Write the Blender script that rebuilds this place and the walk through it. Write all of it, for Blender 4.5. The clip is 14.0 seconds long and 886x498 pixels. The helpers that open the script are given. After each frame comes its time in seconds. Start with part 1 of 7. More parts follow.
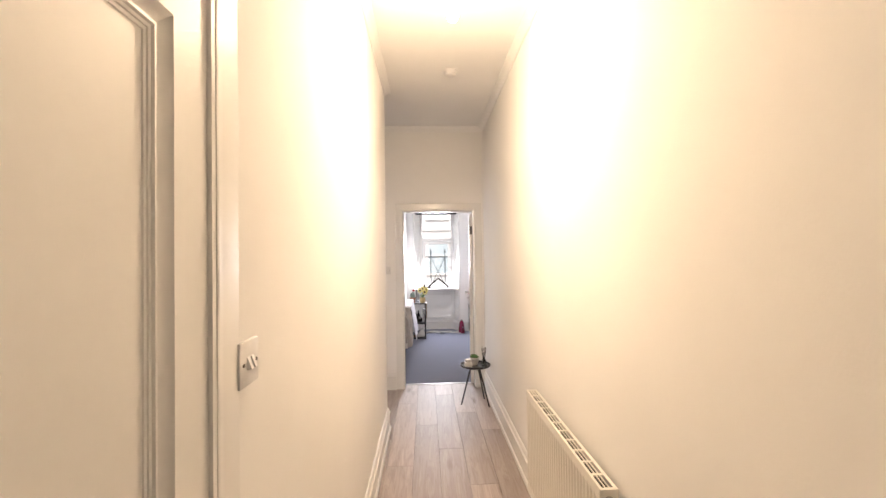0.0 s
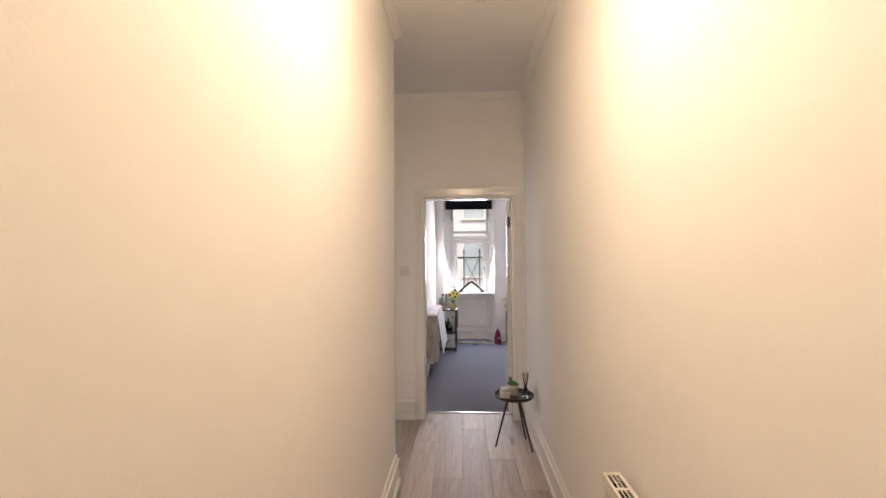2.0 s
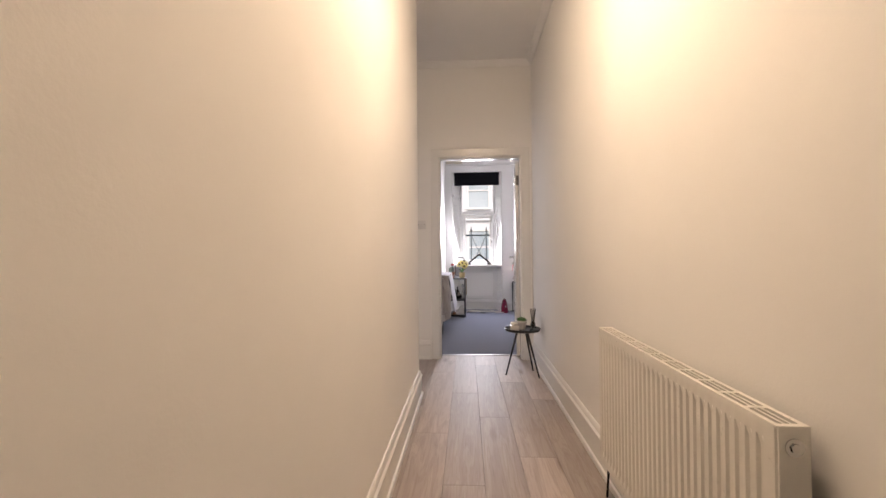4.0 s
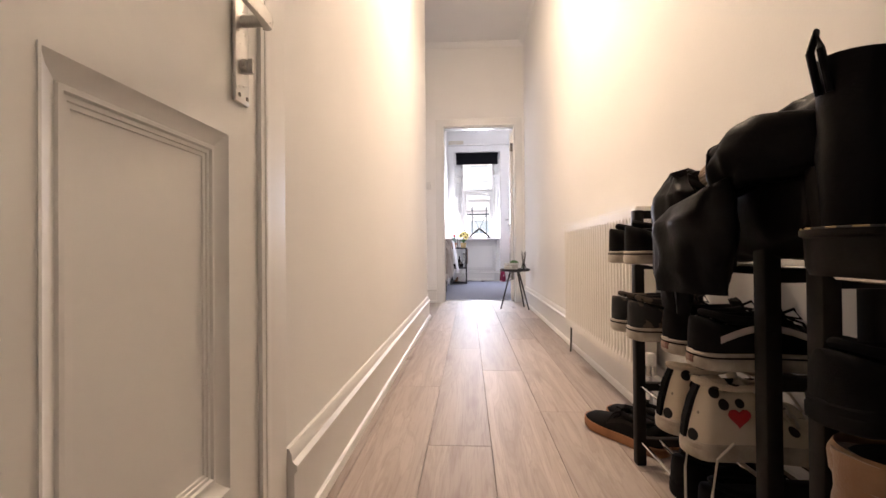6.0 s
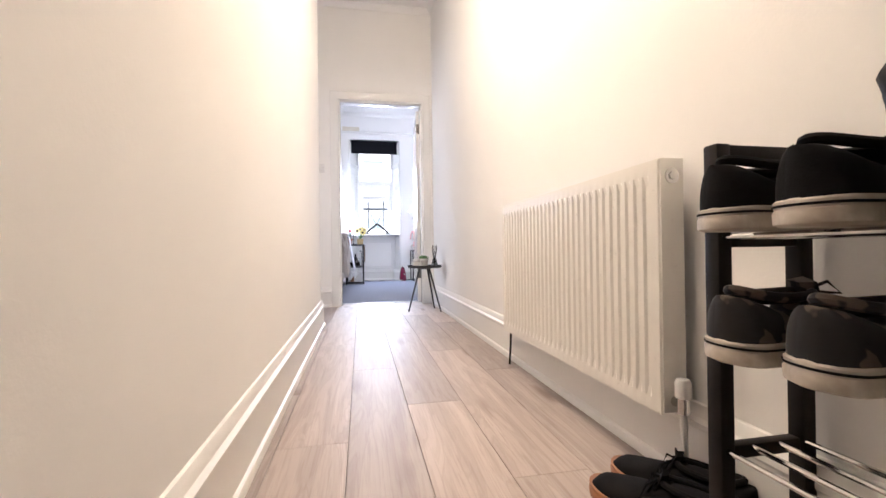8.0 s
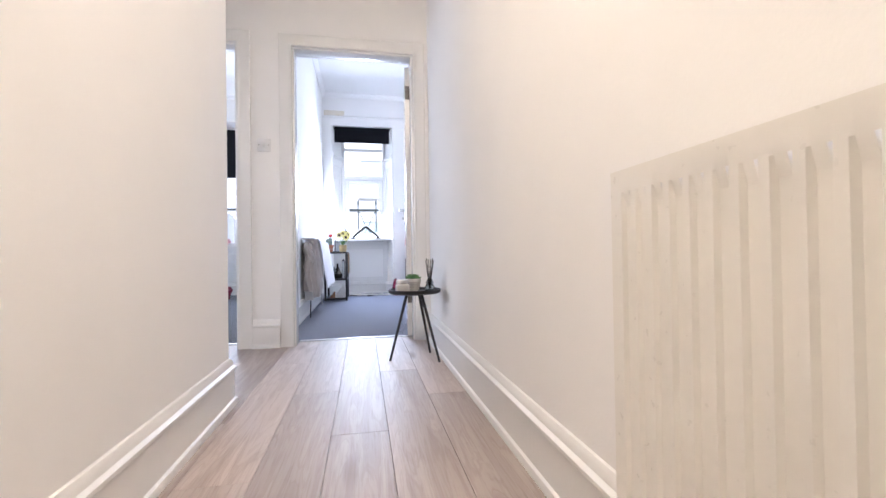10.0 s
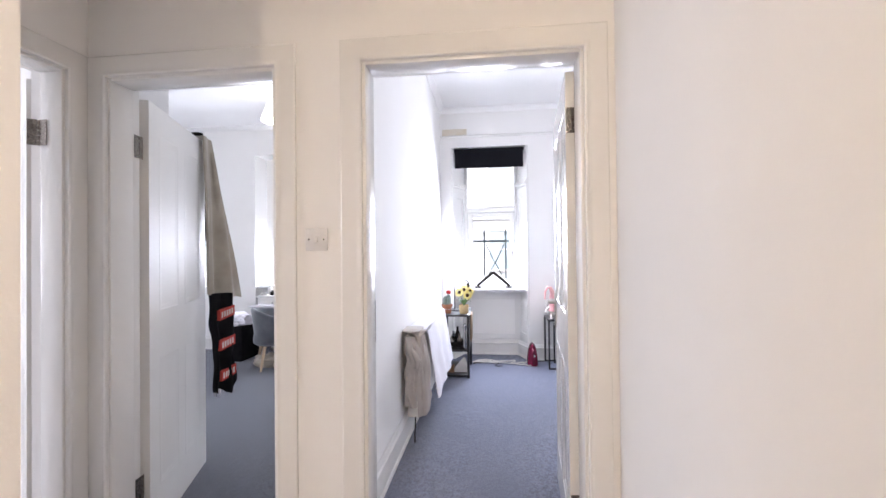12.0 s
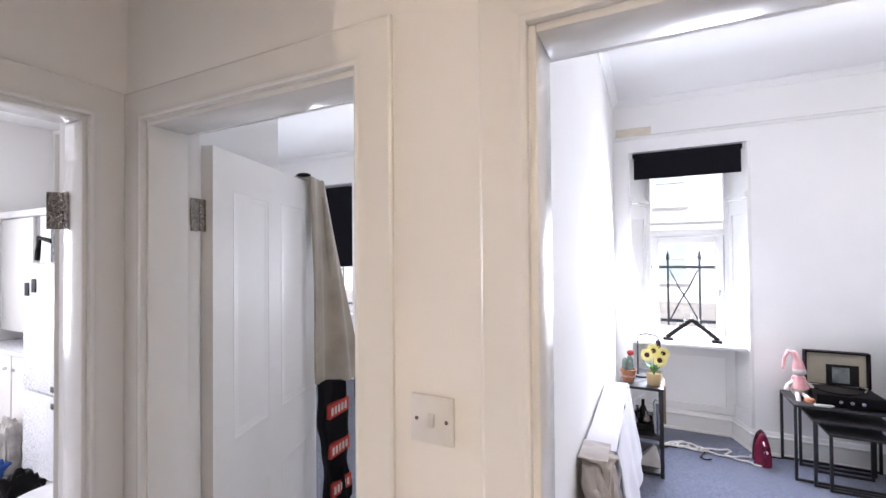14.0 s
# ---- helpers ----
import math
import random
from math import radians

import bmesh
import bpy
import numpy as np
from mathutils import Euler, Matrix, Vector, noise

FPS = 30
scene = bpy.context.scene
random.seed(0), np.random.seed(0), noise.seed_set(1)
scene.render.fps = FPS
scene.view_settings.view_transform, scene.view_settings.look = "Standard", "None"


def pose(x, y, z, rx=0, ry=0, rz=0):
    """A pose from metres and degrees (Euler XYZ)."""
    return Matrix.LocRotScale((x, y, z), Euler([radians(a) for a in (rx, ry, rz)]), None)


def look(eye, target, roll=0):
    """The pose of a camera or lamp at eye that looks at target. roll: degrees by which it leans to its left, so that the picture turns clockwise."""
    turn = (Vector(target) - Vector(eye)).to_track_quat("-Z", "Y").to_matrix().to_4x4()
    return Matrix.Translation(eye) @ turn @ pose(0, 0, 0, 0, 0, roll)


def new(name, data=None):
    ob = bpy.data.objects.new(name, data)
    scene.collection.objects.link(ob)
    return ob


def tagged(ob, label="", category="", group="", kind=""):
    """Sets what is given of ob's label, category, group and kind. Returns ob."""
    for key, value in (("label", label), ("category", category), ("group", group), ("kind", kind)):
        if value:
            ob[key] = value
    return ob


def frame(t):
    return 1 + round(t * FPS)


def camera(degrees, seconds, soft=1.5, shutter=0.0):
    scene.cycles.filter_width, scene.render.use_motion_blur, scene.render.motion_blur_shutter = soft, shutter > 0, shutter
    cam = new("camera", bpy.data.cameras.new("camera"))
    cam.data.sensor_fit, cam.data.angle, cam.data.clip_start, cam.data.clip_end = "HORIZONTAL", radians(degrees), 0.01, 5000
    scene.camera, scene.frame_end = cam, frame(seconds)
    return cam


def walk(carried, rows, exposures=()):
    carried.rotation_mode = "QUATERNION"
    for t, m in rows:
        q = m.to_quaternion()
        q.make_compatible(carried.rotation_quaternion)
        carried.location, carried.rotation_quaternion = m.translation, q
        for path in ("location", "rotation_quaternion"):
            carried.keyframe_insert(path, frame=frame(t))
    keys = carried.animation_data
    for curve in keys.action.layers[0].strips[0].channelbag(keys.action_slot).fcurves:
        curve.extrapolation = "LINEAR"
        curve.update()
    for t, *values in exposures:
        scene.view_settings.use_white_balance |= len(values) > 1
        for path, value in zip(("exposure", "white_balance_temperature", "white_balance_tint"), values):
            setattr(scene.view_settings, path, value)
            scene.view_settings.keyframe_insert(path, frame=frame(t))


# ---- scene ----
cam = camera(92.6, 14.0)
PATH = [
    (0, (0.029, 0.140, 1.522), (0.109, 2.138, 1.550), -0.7),
    (0.5, (0.022, 0.436, 1.552), (0.104, 2.434, 1.580), -1.1),
    (1, (0.070, 0.765, 1.562), (0.136, 2.764, 1.597), -1.1),
    (1.5, (0.110, 0.967, 1.550), (0.054, 2.966, 1.594), -0.7),
    (2, (0.130, 1.10, 1.472), (0.034, 3.098, 1.515), -0.4),
    (2.5, (0.107, 1.134, 1.348), (0.002, 3.131, 1.383), -0.4),
    (3, (0.047, 1.038, 1.253), (-0.057, 3.035, 1.285), -0.3),
    (3.2, (0.022, 0.974, 1.22), (-0.084, 2.971, 1.256), -0.5),
    (5.3, (0.082, 0.327, 0.706), (-0.041, 2.324, 0.714), -0.2),
    (5.5, (0.084, 0.255, 0.659), (-0.037, 2.252, 0.674), -0.3),
    (6, (0.049, 0.110, 0.583), (-0.072, 2.107, 0.597), -0.5),
    (6.5, (-0.064, 0.033, 0.529), (-0.167, 2.031, 0.543), -0.5),
    (7, (-0.124, 0.166, 0.527), (-0.034, 2.164, 0.539), -0.8),
    (7.5, (-0.096, 0.414, 0.534), (0.2, 2.392, 0.544), -0.9),
    (8, (-0.040, 0.730, 0.532), (0.342, 2.693, 0.540), -0.8),
    (8.2, (-0.018, 0.864, 0.541), (0.363, 2.827, 0.546), -0.8),
    (10.3, (0.248, 2.235, 0.642), (0.613, 4.201, 0.667), -0.8),
    (10.5, (0.257, 2.405, 0.698), (0.596, 4.376, 0.717), -0.9),
    (11, (0.272, 2.852, 0.912), (0.466, 4.842, 0.93), -0.8),
    (11.5, (0.268, 3.176, 1.109), (0.274, 5.176, 1.128), -0.7),
    (12, (0.248, 3.433, 1.295), (0.022, 5.42, 1.314), -0.6),
    (12.5, (0.2, 3.653, 1.433), (-0.193, 5.614, 1.454), -0.6),
    (13, (0.161, 3.873, 1.526), (-0.335, 5.81, 1.548), -0.6),
    (13.5, (0.096, 4.087, 1.604), (-0.571, 5.972, 1.63), -0.6),
    (14, (-0.059, 4.31, 1.65), (-0.937, 6.107, 1.679), -0.5),
]
walk(cam, [(t, look(eye, target, roll)) for t, eye, target, roll in PATH],
     exposures=[(0, 1.20, 6800, 16), (0.5, 0.95, 6820, 17), (1.5, 0.52, 6950, 18), (3, 0.50, 6850, 18), (5.5, 1.10, 6450, 20), (6.5, 1.38, 6250, 18), (8, 1.62, 5750, 15), (10.5, 1.46, 5450, 14), (11, 1.49, 5700, 15), (12.5, 1.51, 6100, 16), (14, 1.40, 6100, 16)])

# ---- world, sun, large lights ----
world = bpy.data.worlds.new("world")
scene.world = world
world.use_nodes = True
wn = world.node_tree
sky = wn.nodes.new("ShaderNodeTexSky")
sky.sky_type, sky.sun_disc = "NISHITA", False
sky.sun_elevation, sky.sun_rotation, sky.air_density, sky.dust_density = radians(38), radians(200), 1.0, 3.0
wn.nodes["Background"].inputs[1].default_value = 0.08
wn.links.new(sky.outputs[0], wn.nodes["Background"].inputs[0])


def lamp(name, kind, m, energy, colour, **more):
    data = bpy.data.lights.new(name, kind)
    data.energy, data.color = energy, colour
    for key, value in more.items():
        if key == "radius":
            data.shadow_soft_size = value
        elif key == "angle":
            data.angle = value
        elif key == "size":
            data.shape, data.size, data.size_y = "RECTANGLE", value[0], value[1]
    ob = new(name, data)
    ob.matrix_basis = m
    return ob


lamp("sun", "SUN", look((3, -4, 14), (0, 12, 0)), 2.2, (1.0, 0.97, 0.92), angle=radians(12))
HALL_LAMP = (0.17, 2.15, 2.71)
lamp("hall_bulb_light", "POINT", pose(*HALL_LAMP), 11.0, (1.0, 0.78, 0.53), radius=0.05)
lamp("hall_bulb_front_light", "AREA", pose(HALL_LAMP[0], HALL_LAMP[1], 2.632), 8.0, (1.0, 0.78, 0.53), size=(0.05, 0.05))
lamp("living_window_light", "AREA", pose(0.25, 8.66, 1.58, -64, 0, 0), 28.0, (0.86, 0.91, 1.0), size=(0.62, 0.95))
lamp("bedroom_window_light", "AREA", pose(-1.98, 9.03, 1.37, -66, 0, 0), 30.0, (0.89, 0.93, 1.0), size=(1.35, 0.80))
lamp("bedroom_side_window_light", "AREA", pose(-4.22, 9.03, 1.2, -90, 0, 0), 12.0, (0.89, 0.93, 1.0), size=(0.9, 0.55))
# Added lamp with no known source; brightens the living room from behind its door.
lamp("living_added_bulb_light", "POINT", pose(1.60, 6.95, 2.78), 4.5, (1.0, 0.94, 0.87), radius=0.05)
# Lamp at an assumed, unseen kitchen window; added to light the kitchen.
lamp("kitchen_unseen_window_light", "AREA", pose(-5.35, 4.3, 1.6, -90, 0, 90), 30.0, (0.96, 0.97, 1.0), size=(1.2, 1.3))
lamp("bedroom_bulb_light", "POINT", pose(-1.94, 7.56, 2.72), 3.0, (1.0, 0.93, 0.82), radius=0.04)

# ---- materials ----
def nodes_of(name):
    mat = bpy.data.materials.new(name)
    mat.use_nodes = True
    tree = mat.node_tree
    return mat, tree, tree.nodes["Principled BSDF"]


def mix(tree, fac, a, b):
    m = tree.nodes.new("ShaderNodeMix")
    m.data_type = "RGBA"
    if isinstance(fac, float):
        m.inputs[0].default_value = fac
    else:
        tree.links.new(fac, m.inputs[0])
    for socket, value in ((m.inputs[6], a), (m.inputs[7], b)):
        if isinstance(value, tuple):
            socket.default_value = (*value[:3], 1)
        else:
            tree.links.new(value, socket)
    return m.outputs[2]


def noise_of(tree, scale, detail=4.0, stretch=None, rough=0.55):
    tc = tree.nodes.new("ShaderNodeTexCoord")
    out = tc.outputs["Object"]
    if stretch:
        mp = tree.nodes.new("ShaderNodeMapping")
        mp.inputs["Scale"].default_value = stretch
        tree.links.new(out, mp.inputs[0])
        out = mp.outputs[0]
    n = tree.nodes.new("ShaderNodeTexNoise")
    n.inputs["Scale"].default_value, n.inputs["Detail"].default_value, n.inputs["Roughness"].default_value = scale, detail, rough
    tree.links.new(out, n.inputs["Vector"])
    return n.outputs[0]


def ramp(tree, fac, lo, hi):
    r = tree.nodes.new("ShaderNodeMapRange")
    r.inputs[1].default_value, r.inputs[2].default_value = lo, hi
    tree.links.new(fac, r.inputs[0])
    return r.outputs[0]


def bump(tree, bsdf, height, strength, distance=0.01):
    b = tree.nodes.new("ShaderNodeBump")
    b.inputs["Strength"].default_value, b.inputs["Distance"].default_value = strength, distance
    tree.links.new(height, b.inputs["Height"])
    tree.links.new(b.outputs[0], bsdf.inputs["Normal"])


def surface(name, colour, rough=0.5, metal=0.0, other=None, scale=6.0, fine=80.0, relief=0.15, depth=0.002, stretch=None, sheen=0.0, spread=0.12):
    """A material with a broad change of tone, a fine grain and a fine relief."""
    mat, tree, b = nodes_of(name)
    other = other or tuple(c * 0.86 for c in colour)
    broad = ramp(tree, noise_of(tree, scale, 3.0, stretch), 0.35, 0.68)
    grain = noise_of(tree, fine, 3.0, stretch)
    col = mix(tree, broad, colour, other)
    m2 = tree.nodes.new("ShaderNodeMix")
    m2.data_type, m2.blend_type = "RGBA", "MULTIPLY"
    m2.inputs[0].default_value = spread
    tree.links.new(col, m2.inputs[6])
    tree.links.new(grain, m2.inputs[7])
    tree.links.new(m2.outputs[2], b.inputs["Base Color"])
    rr = tree.nodes.new("ShaderNodeMapRange")
    rr.inputs[3].default_value, rr.inputs[4].default_value = max(rough - 0.07, 0.02), min(rough + 0.07, 1)
    tree.links.new(grain, rr.inputs[0])
    tree.links.new(rr.outputs[0], b.inputs["Roughness"])
    b.inputs["Metallic"].default_value = metal
    b.inputs["Sheen Weight"].default_value = sheen
    if relief:
        bump(tree, b, grain, relief, depth)
    return mat


def wall_paint():
    mat, tree, b = nodes_of("wall_paint")
    broad = ramp(tree, noise_of(tree, 1.1, 4.0), 0.35, 0.7)
    roller = noise_of(tree, 140.0, 3.0)
    patch = noise_of(tree, 3.2, 2.0, (1, 1, 0.5))
    tree.links.new(mix(tree, broad, (0.87, 0.857, 0.84), (0.835, 0.822, 0.805)), b.inputs["Base Color"])
    b.inputs["Roughness"].default_value = 0.85
    b.inputs["Specular IOR Level"].default_value = 0.3
    add = tree.nodes.new("ShaderNodeMath")
    add.operation = "MULTIPLY_ADD"
    add.inputs[1].default_value = 6.0
    tree.links.new(patch, add.inputs[0])
    tree.links.new(roller, add.inputs[2])
    bump(tree, b, add.outputs[0], 0.10, 0.004)
    return mat


def laminate():
    """Grey-brown oak laminate: long grain, darker cathedrals and knots, a tone for each board."""
    mat, tree, b = nodes_of("oak_laminate")
    info = tree.nodes.new("ShaderNodeObjectInfo")
    tc = tree.nodes.new("ShaderNodeTexCoord")
    shift = tree.nodes.new("ShaderNodeVectorMath")
    shift.operation = "MULTIPLY_ADD"
    shift.inputs[1].default_value = (1, 1, 1)
    tree.links.new(tc.outputs["Object"], shift.inputs[0])
    far = tree.nodes.new("ShaderNodeVectorMath")
    far.operation = "SCALE"
    far.inputs[0].default_value = (13.0, 29.0, 7.0)
    tree.links.new(info.outputs["Random"], far.inputs["Scale"])
    tree.links.new(far.outputs[0], shift.inputs[2])
    mp = tree.nodes.new("ShaderNodeMapping")
    mp.inputs["Scale"].default_value = (11.0, 0.9, 1.0)
    tree.links.new(shift.outputs[0], mp.inputs[0])
    wide = tree.nodes.new("ShaderNodeTexNoise")
    wide.inputs["Scale"].default_value, wide.inputs["Detail"].default_value, wide.inputs["Distortion"].default_value = 1.3, 5.0, 1.6
    tree.links.new(mp.outputs[0], wide.inputs["Vector"])
    wave = tree.nodes.new("ShaderNodeMath")
    wave.operation = "SINE"
    times = tree.nodes.new("ShaderNodeMath")
    times.operation = "MULTIPLY"
    times.inputs[1].default_value = 46.0
    tree.links.new(wide.outputs[0], times.inputs[0])
    tree.links.new(times.outputs[0], wave.inputs[0])
    mp2 = tree.nodes.new("ShaderNodeMapping")
    mp2.inputs["Scale"].default_value = (95.0, 3.5, 1.0)
    tree.links.new(shift.outputs[0], mp2.inputs[0])
    fine = tree.nodes.new("ShaderNodeTexNoise")
    fine.inputs["Scale"].default_value, fine.inputs["Detail"].default_value = 1.6, 4.0
    tree.links.new(mp2.outputs[0], fine.inputs["Vector"])
    base = mix(tree, ramp(tree, wide.outputs[0], 0.3, 0.7), (0.49, 0.425, 0.388), (0.365, 0.304, 0.272))
    base = mix(tree, ramp(tree, wave.outputs[0], 0.2, 2.6), base, (0.30, 0.238, 0.20))
    base = mix(tree, ramp(tree, fine.outputs[0], 0.50, 1.15), base, (0.22, 0.17, 0.14))
    mp3 = tree.nodes.new("ShaderNodeMapping")
    mp3.inputs["Scale"].default_value = (7.0, 1.7, 1.0)
    tree.links.new(shift.outputs[0], mp3.inputs[0])
    knot = tree.nodes.new("ShaderNodeTexVoronoi")
    knot.inputs["Scale"].default_value = 0.9
    tree.links.new(mp3.outputs[0], knot.inputs["Vector"])
    ragged = tree.nodes.new("ShaderNodeMath")
    ragged.operation = "MULTIPLY_ADD"
    ragged.inputs[1].default_value = 0.22
    tree.links.new(fine.outputs[0], ragged.inputs[0])
    tree.links.new(knot.outputs["Distance"], ragged.inputs[2])
    base = mix(tree, ramp(tree, ragged.outputs[0], 0.15, 0.30), (0.24, 0.185, 0.15), base)
    tone = tree.nodes.new("ShaderNodeMapRange")
    tone.inputs[3].default_value, tone.inputs[4].default_value = 0.84, 1.16
    tree.links.new(info.outputs["Random"], tone.inputs[0])
    hsv = tree.nodes.new("ShaderNodeHueSaturation")
    tree.links.new(tone.outputs[0], hsv.inputs["Value"])
    tree.links.new(base, hsv.inputs["Color"])
    tree.links.new(hsv.outputs[0], b.inputs["Base Color"])
    b.inputs["Roughness"].default_value = 0.48
    b.inputs["Specular IOR Level"].default_value = 0.40
    bump(tree, b, fine.outputs[0], 0.12, 0.002)
    return mat


def carpet_mat(name, light, dark):
    mat, tree, b = nodes_of(name)
    tuft = noise_of(tree, 420.0, 2.0)
    fleck = noise_of(tree, 55.0, 5.0, None, 0.8)
    broad = noise_of(tree, 2.4, 3.0)
    col = mix(tree, ramp(tree, fleck, 0.40, 0.60), light, dark)
    col = mix(tree, ramp(tree, broad, 0.3, 0.75), col, tuple((a + c) * 0.44 for a, c in zip(light, dark)))
    tree.links.new(col, b.inputs["Base Color"])
    b.inputs["Roughness"].default_value = 0.95
    b.inputs["Sheen Weight"].default_value = 0.3
    bump(tree, b, tuft, 0.7, 0.006)
    return mat


def marble():
    mat, tree, b = nodes_of("marble_vinyl")
    n = noise_of(tree, 1.7, 6.0)
    s = tree.nodes.new("ShaderNodeMath")
    s.operation = "SUBTRACT"
    s.inputs[1].default_value = 0.5
    tree.links.new(n, s.inputs[0])
    a = tree.nodes.new("ShaderNodeMath")
    a.operation = "ABSOLUTE"
    tree.links.new(s.outputs[0], a.inputs[0])
    tree.links.new(mix(tree, ramp(tree, a.outputs[0], 0.0, 0.02), (0.16, 0.15, 0.16), (0.72, 0.68, 0.68)), b.inputs["Base Color"])
    b.inputs["Roughness"].default_value = 0.35
    return mat


def glass_mat(name, tint=(1, 1, 1), rough=0.0):
    mat, tree, b = nodes_of(name)
    b.inputs["Base Color"].default_value = (*tint, 1)
    b.inputs["Transmission Weight"].default_value = 1.0
    b.inputs["Roughness"].default_value, b.inputs["IOR"].default_value = rough, 1.45
    return mat


def glow_mat(name, colour, strength):
    mat, tree, b = nodes_of(name)
    b.inputs["Base Color"].default_value = (*colour, 1)
    b.inputs["Emission Color"].default_value = (*colour, 1)
    b.inputs["Emission Strength"].default_value = strength
    return mat


def dotted_canvas():
    mat, tree, b = nodes_of("dotted_canvas")
    tc = tree.nodes.new("ShaderNodeTexCoord")
    v = tree.nodes.new("ShaderNodeTexVoronoi")
    v.inputs["Scale"].default_value, v.inputs["Randomness"].default_value = 27.0, 0.6
    tree.links.new(tc.outputs["Object"], v.inputs["Vector"])
    tree.links.new(mix(tree, ramp(tree, v.outputs["Distance"], 0.27, 0.295), (0.012, 0.011, 0.012), (0.62, 0.54, 0.43)), b.inputs["Base Color"])
    b.inputs["Roughness"].default_value = 0.9
    bump(tree, b, noise_of(tree, 600.0, 2.0), 0.3, 0.001)
    return mat


def camo_canvas():
    mat, tree, b = nodes_of("camouflage_canvas")
    col = mix(tree, ramp(tree, noise_of(tree, 26.0, 2.0), 0.53, 0.56), (0.010, 0.009, 0.009), (0.085, 0.065, 0.05))
    tree.links.new(col, b.inputs["Base Color"])
    b.inputs["Roughness"].default_value = 0.9
    return mat


WALL = wall_paint()
CEIL = surface("ceiling_paint", (0.87, 0.86, 0.85), 0.8, scale=1.5, other=(0.84, 0.83, 0.82), fine=160, relief=0.1, spread=0.03)
GLOSS = surface("white_gloss_paint", (0.83, 0.82, 0.80), 0.2, scale=2.0, other=(0.80, 0.79, 0.765), fine=30, relief=0.02, depth=0.002, spread=0.03)
SATIN = surface("white_satin_paint", (0.82, 0.808, 0.785), 0.45, scale=2.5, other=(0.79, 0.775, 0.75), fine=40, relief=0.03, depth=0.002, spread=0.04)
OAK = laminate()
CARPET = carpet_mat("blue_grey_carpet", (0.185, 0.205, 0.300), (0.038, 0.043, 0.074))
CARPET_BED = carpet_mat("grey_carpet", (0.115, 0.125, 0.170), (0.024, 0.027, 0.042))
MARBLE = marble()
STEEL = surface("brushed_steel", (0.27, 0.245, 0.22), 0.27, 1.0, scale=20, fine=200, relief=0.1, depth=0.0005)
SATINSTEEL = surface("satin_steel", (0.62, 0.60, 0.57), 0.30, 1.0, scale=20, fine=200, relief=0.08, depth=0.0005)
RENDER = surface("pale_render", (0.74, 0.76, 0.78), 0.9, scale=0.8, other=(0.66, 0.69, 0.72), fine=9, relief=0.1)
CHROME = surface("chrome", (0.66, 0.65, 0.64), 0.12, 1.0, scale=30, fine=100, relief=0.0, spread=0.1)
ALU = surface("aluminium_strip", (0.75, 0.75, 0.76), 0.35, 1.0, scale=20, fine=200, relief=0.05)
RADPAINT = surface("radiator_enamel", (0.80, 0.775, 0.72), 0.30, scale=3, other=(0.77, 0.745, 0.69), fine=60, relief=0.04, spread=0.04)
PLASTIC = surface("white_plastic", (0.80, 0.79, 0.78), 0.35, scale=10, fine=150, relief=0.03, spread=0.04)
BLACKMETAL = surface("black_powder_coat", (0.016, 0.015, 0.016), 0.42, scale=12, fine=300, relief=0.12, depth=0.0006, other=(0.026, 0.024, 0.024))
BLACKPLAST = surface("black_plastic", (0.014, 0.012, 0.011), 0.45, scale=12, fine=200, relief=0.1, other=(0.022, 0.019, 0.017))
LEATHER = surface("black_leather", (0.004, 0.0036, 0.004), 0.44, scale=7, other=(0.007, 0.006, 0.006), fine=190, relief=0.3, depth=0.001)
LEATHER.node_tree.nodes["Principled BSDF"].inputs["Specular IOR Level"].default_value = 0.08
CANVAS = surface("black_canvas", (0.007, 0.0065, 0.0065), 0.92, scale=16, other=(0.013, 0.012, 0.012), fine=500, relief=0.3, depth=0.001)
RUBBER = surface("off_white_rubber", (0.58, 0.52, 0.44), 0.6, scale=22, other=(0.36, 0.30, 0.24), fine=160, relief=0.1, spread=0.2)
GUM = surface("gum_rubber", (0.34, 0.145, 0.055), 0.55, scale=20, fine=160, relief=0.1, other=(0.24, 0.10, 0.04))
DOTS = dotted_canvas()
CAMO = camo_canvas()
REDFELT = surface("red_felt", (0.42, 0.018, 0.022), 0.85, scale=30, fine=200)
TAN = surface("tan_suede", (0.30, 0.165, 0.085), 0.9, scale=10, other=(0.20, 0.105, 0.055), fine=260, relief=0.4, sheen=0.4)
KNIT = surface("cream_knit", (0.55, 0.43, 0.31), 0.95, scale=12, other=(0.43, 0.32, 0.22), fine=220, relief=0.5, depth=0.004)
LACE = surface("white_lace", (0.62, 0.57, 0.50), 0.9, scale=30, fine=300)
GLASS = glass_mat("window_glass")
SMOKED = glass_mat("smoked_glass", (0.42, 0.46, 0.46), 0.02)
BLIND = surface("black_blind_fabric", (0.007, 0.007, 0.010), 0.85, scale=4, fine=500, relief=0.2)
CERAMIC = surface("white_ceramic", (0.70, 0.68, 0.65), 0.25, scale=10, fine=80, relief=0.03)
GREYPOT = surface("grey_glazed_pot", (0.36, 0.34, 0.32), 0.4, scale=9, other=(0.60, 0.57, 0.53), fine=60, relief=0.1)
LEAF = surface("succulent_leaf", (0.055, 0.16, 0.05), 0.5, scale=30, other=(0.10, 0.22, 0.06), fine=100)
CACTUS = surface("cactus_skin", (0.10, 0.15, 0.12), 0.6, scale=30, other=(0.20, 0.25, 0.22), fine=120)
TERRA = surface("terracotta", (0.42, 0.17, 0.09), 0.8, scale=14, fine=120, relief=0.2)
PETAL = surface("yellow_petal", (0.80, 0.66, 0.16), 0.6, scale=30, other=(0.85, 0.78, 0.38), fine=120)
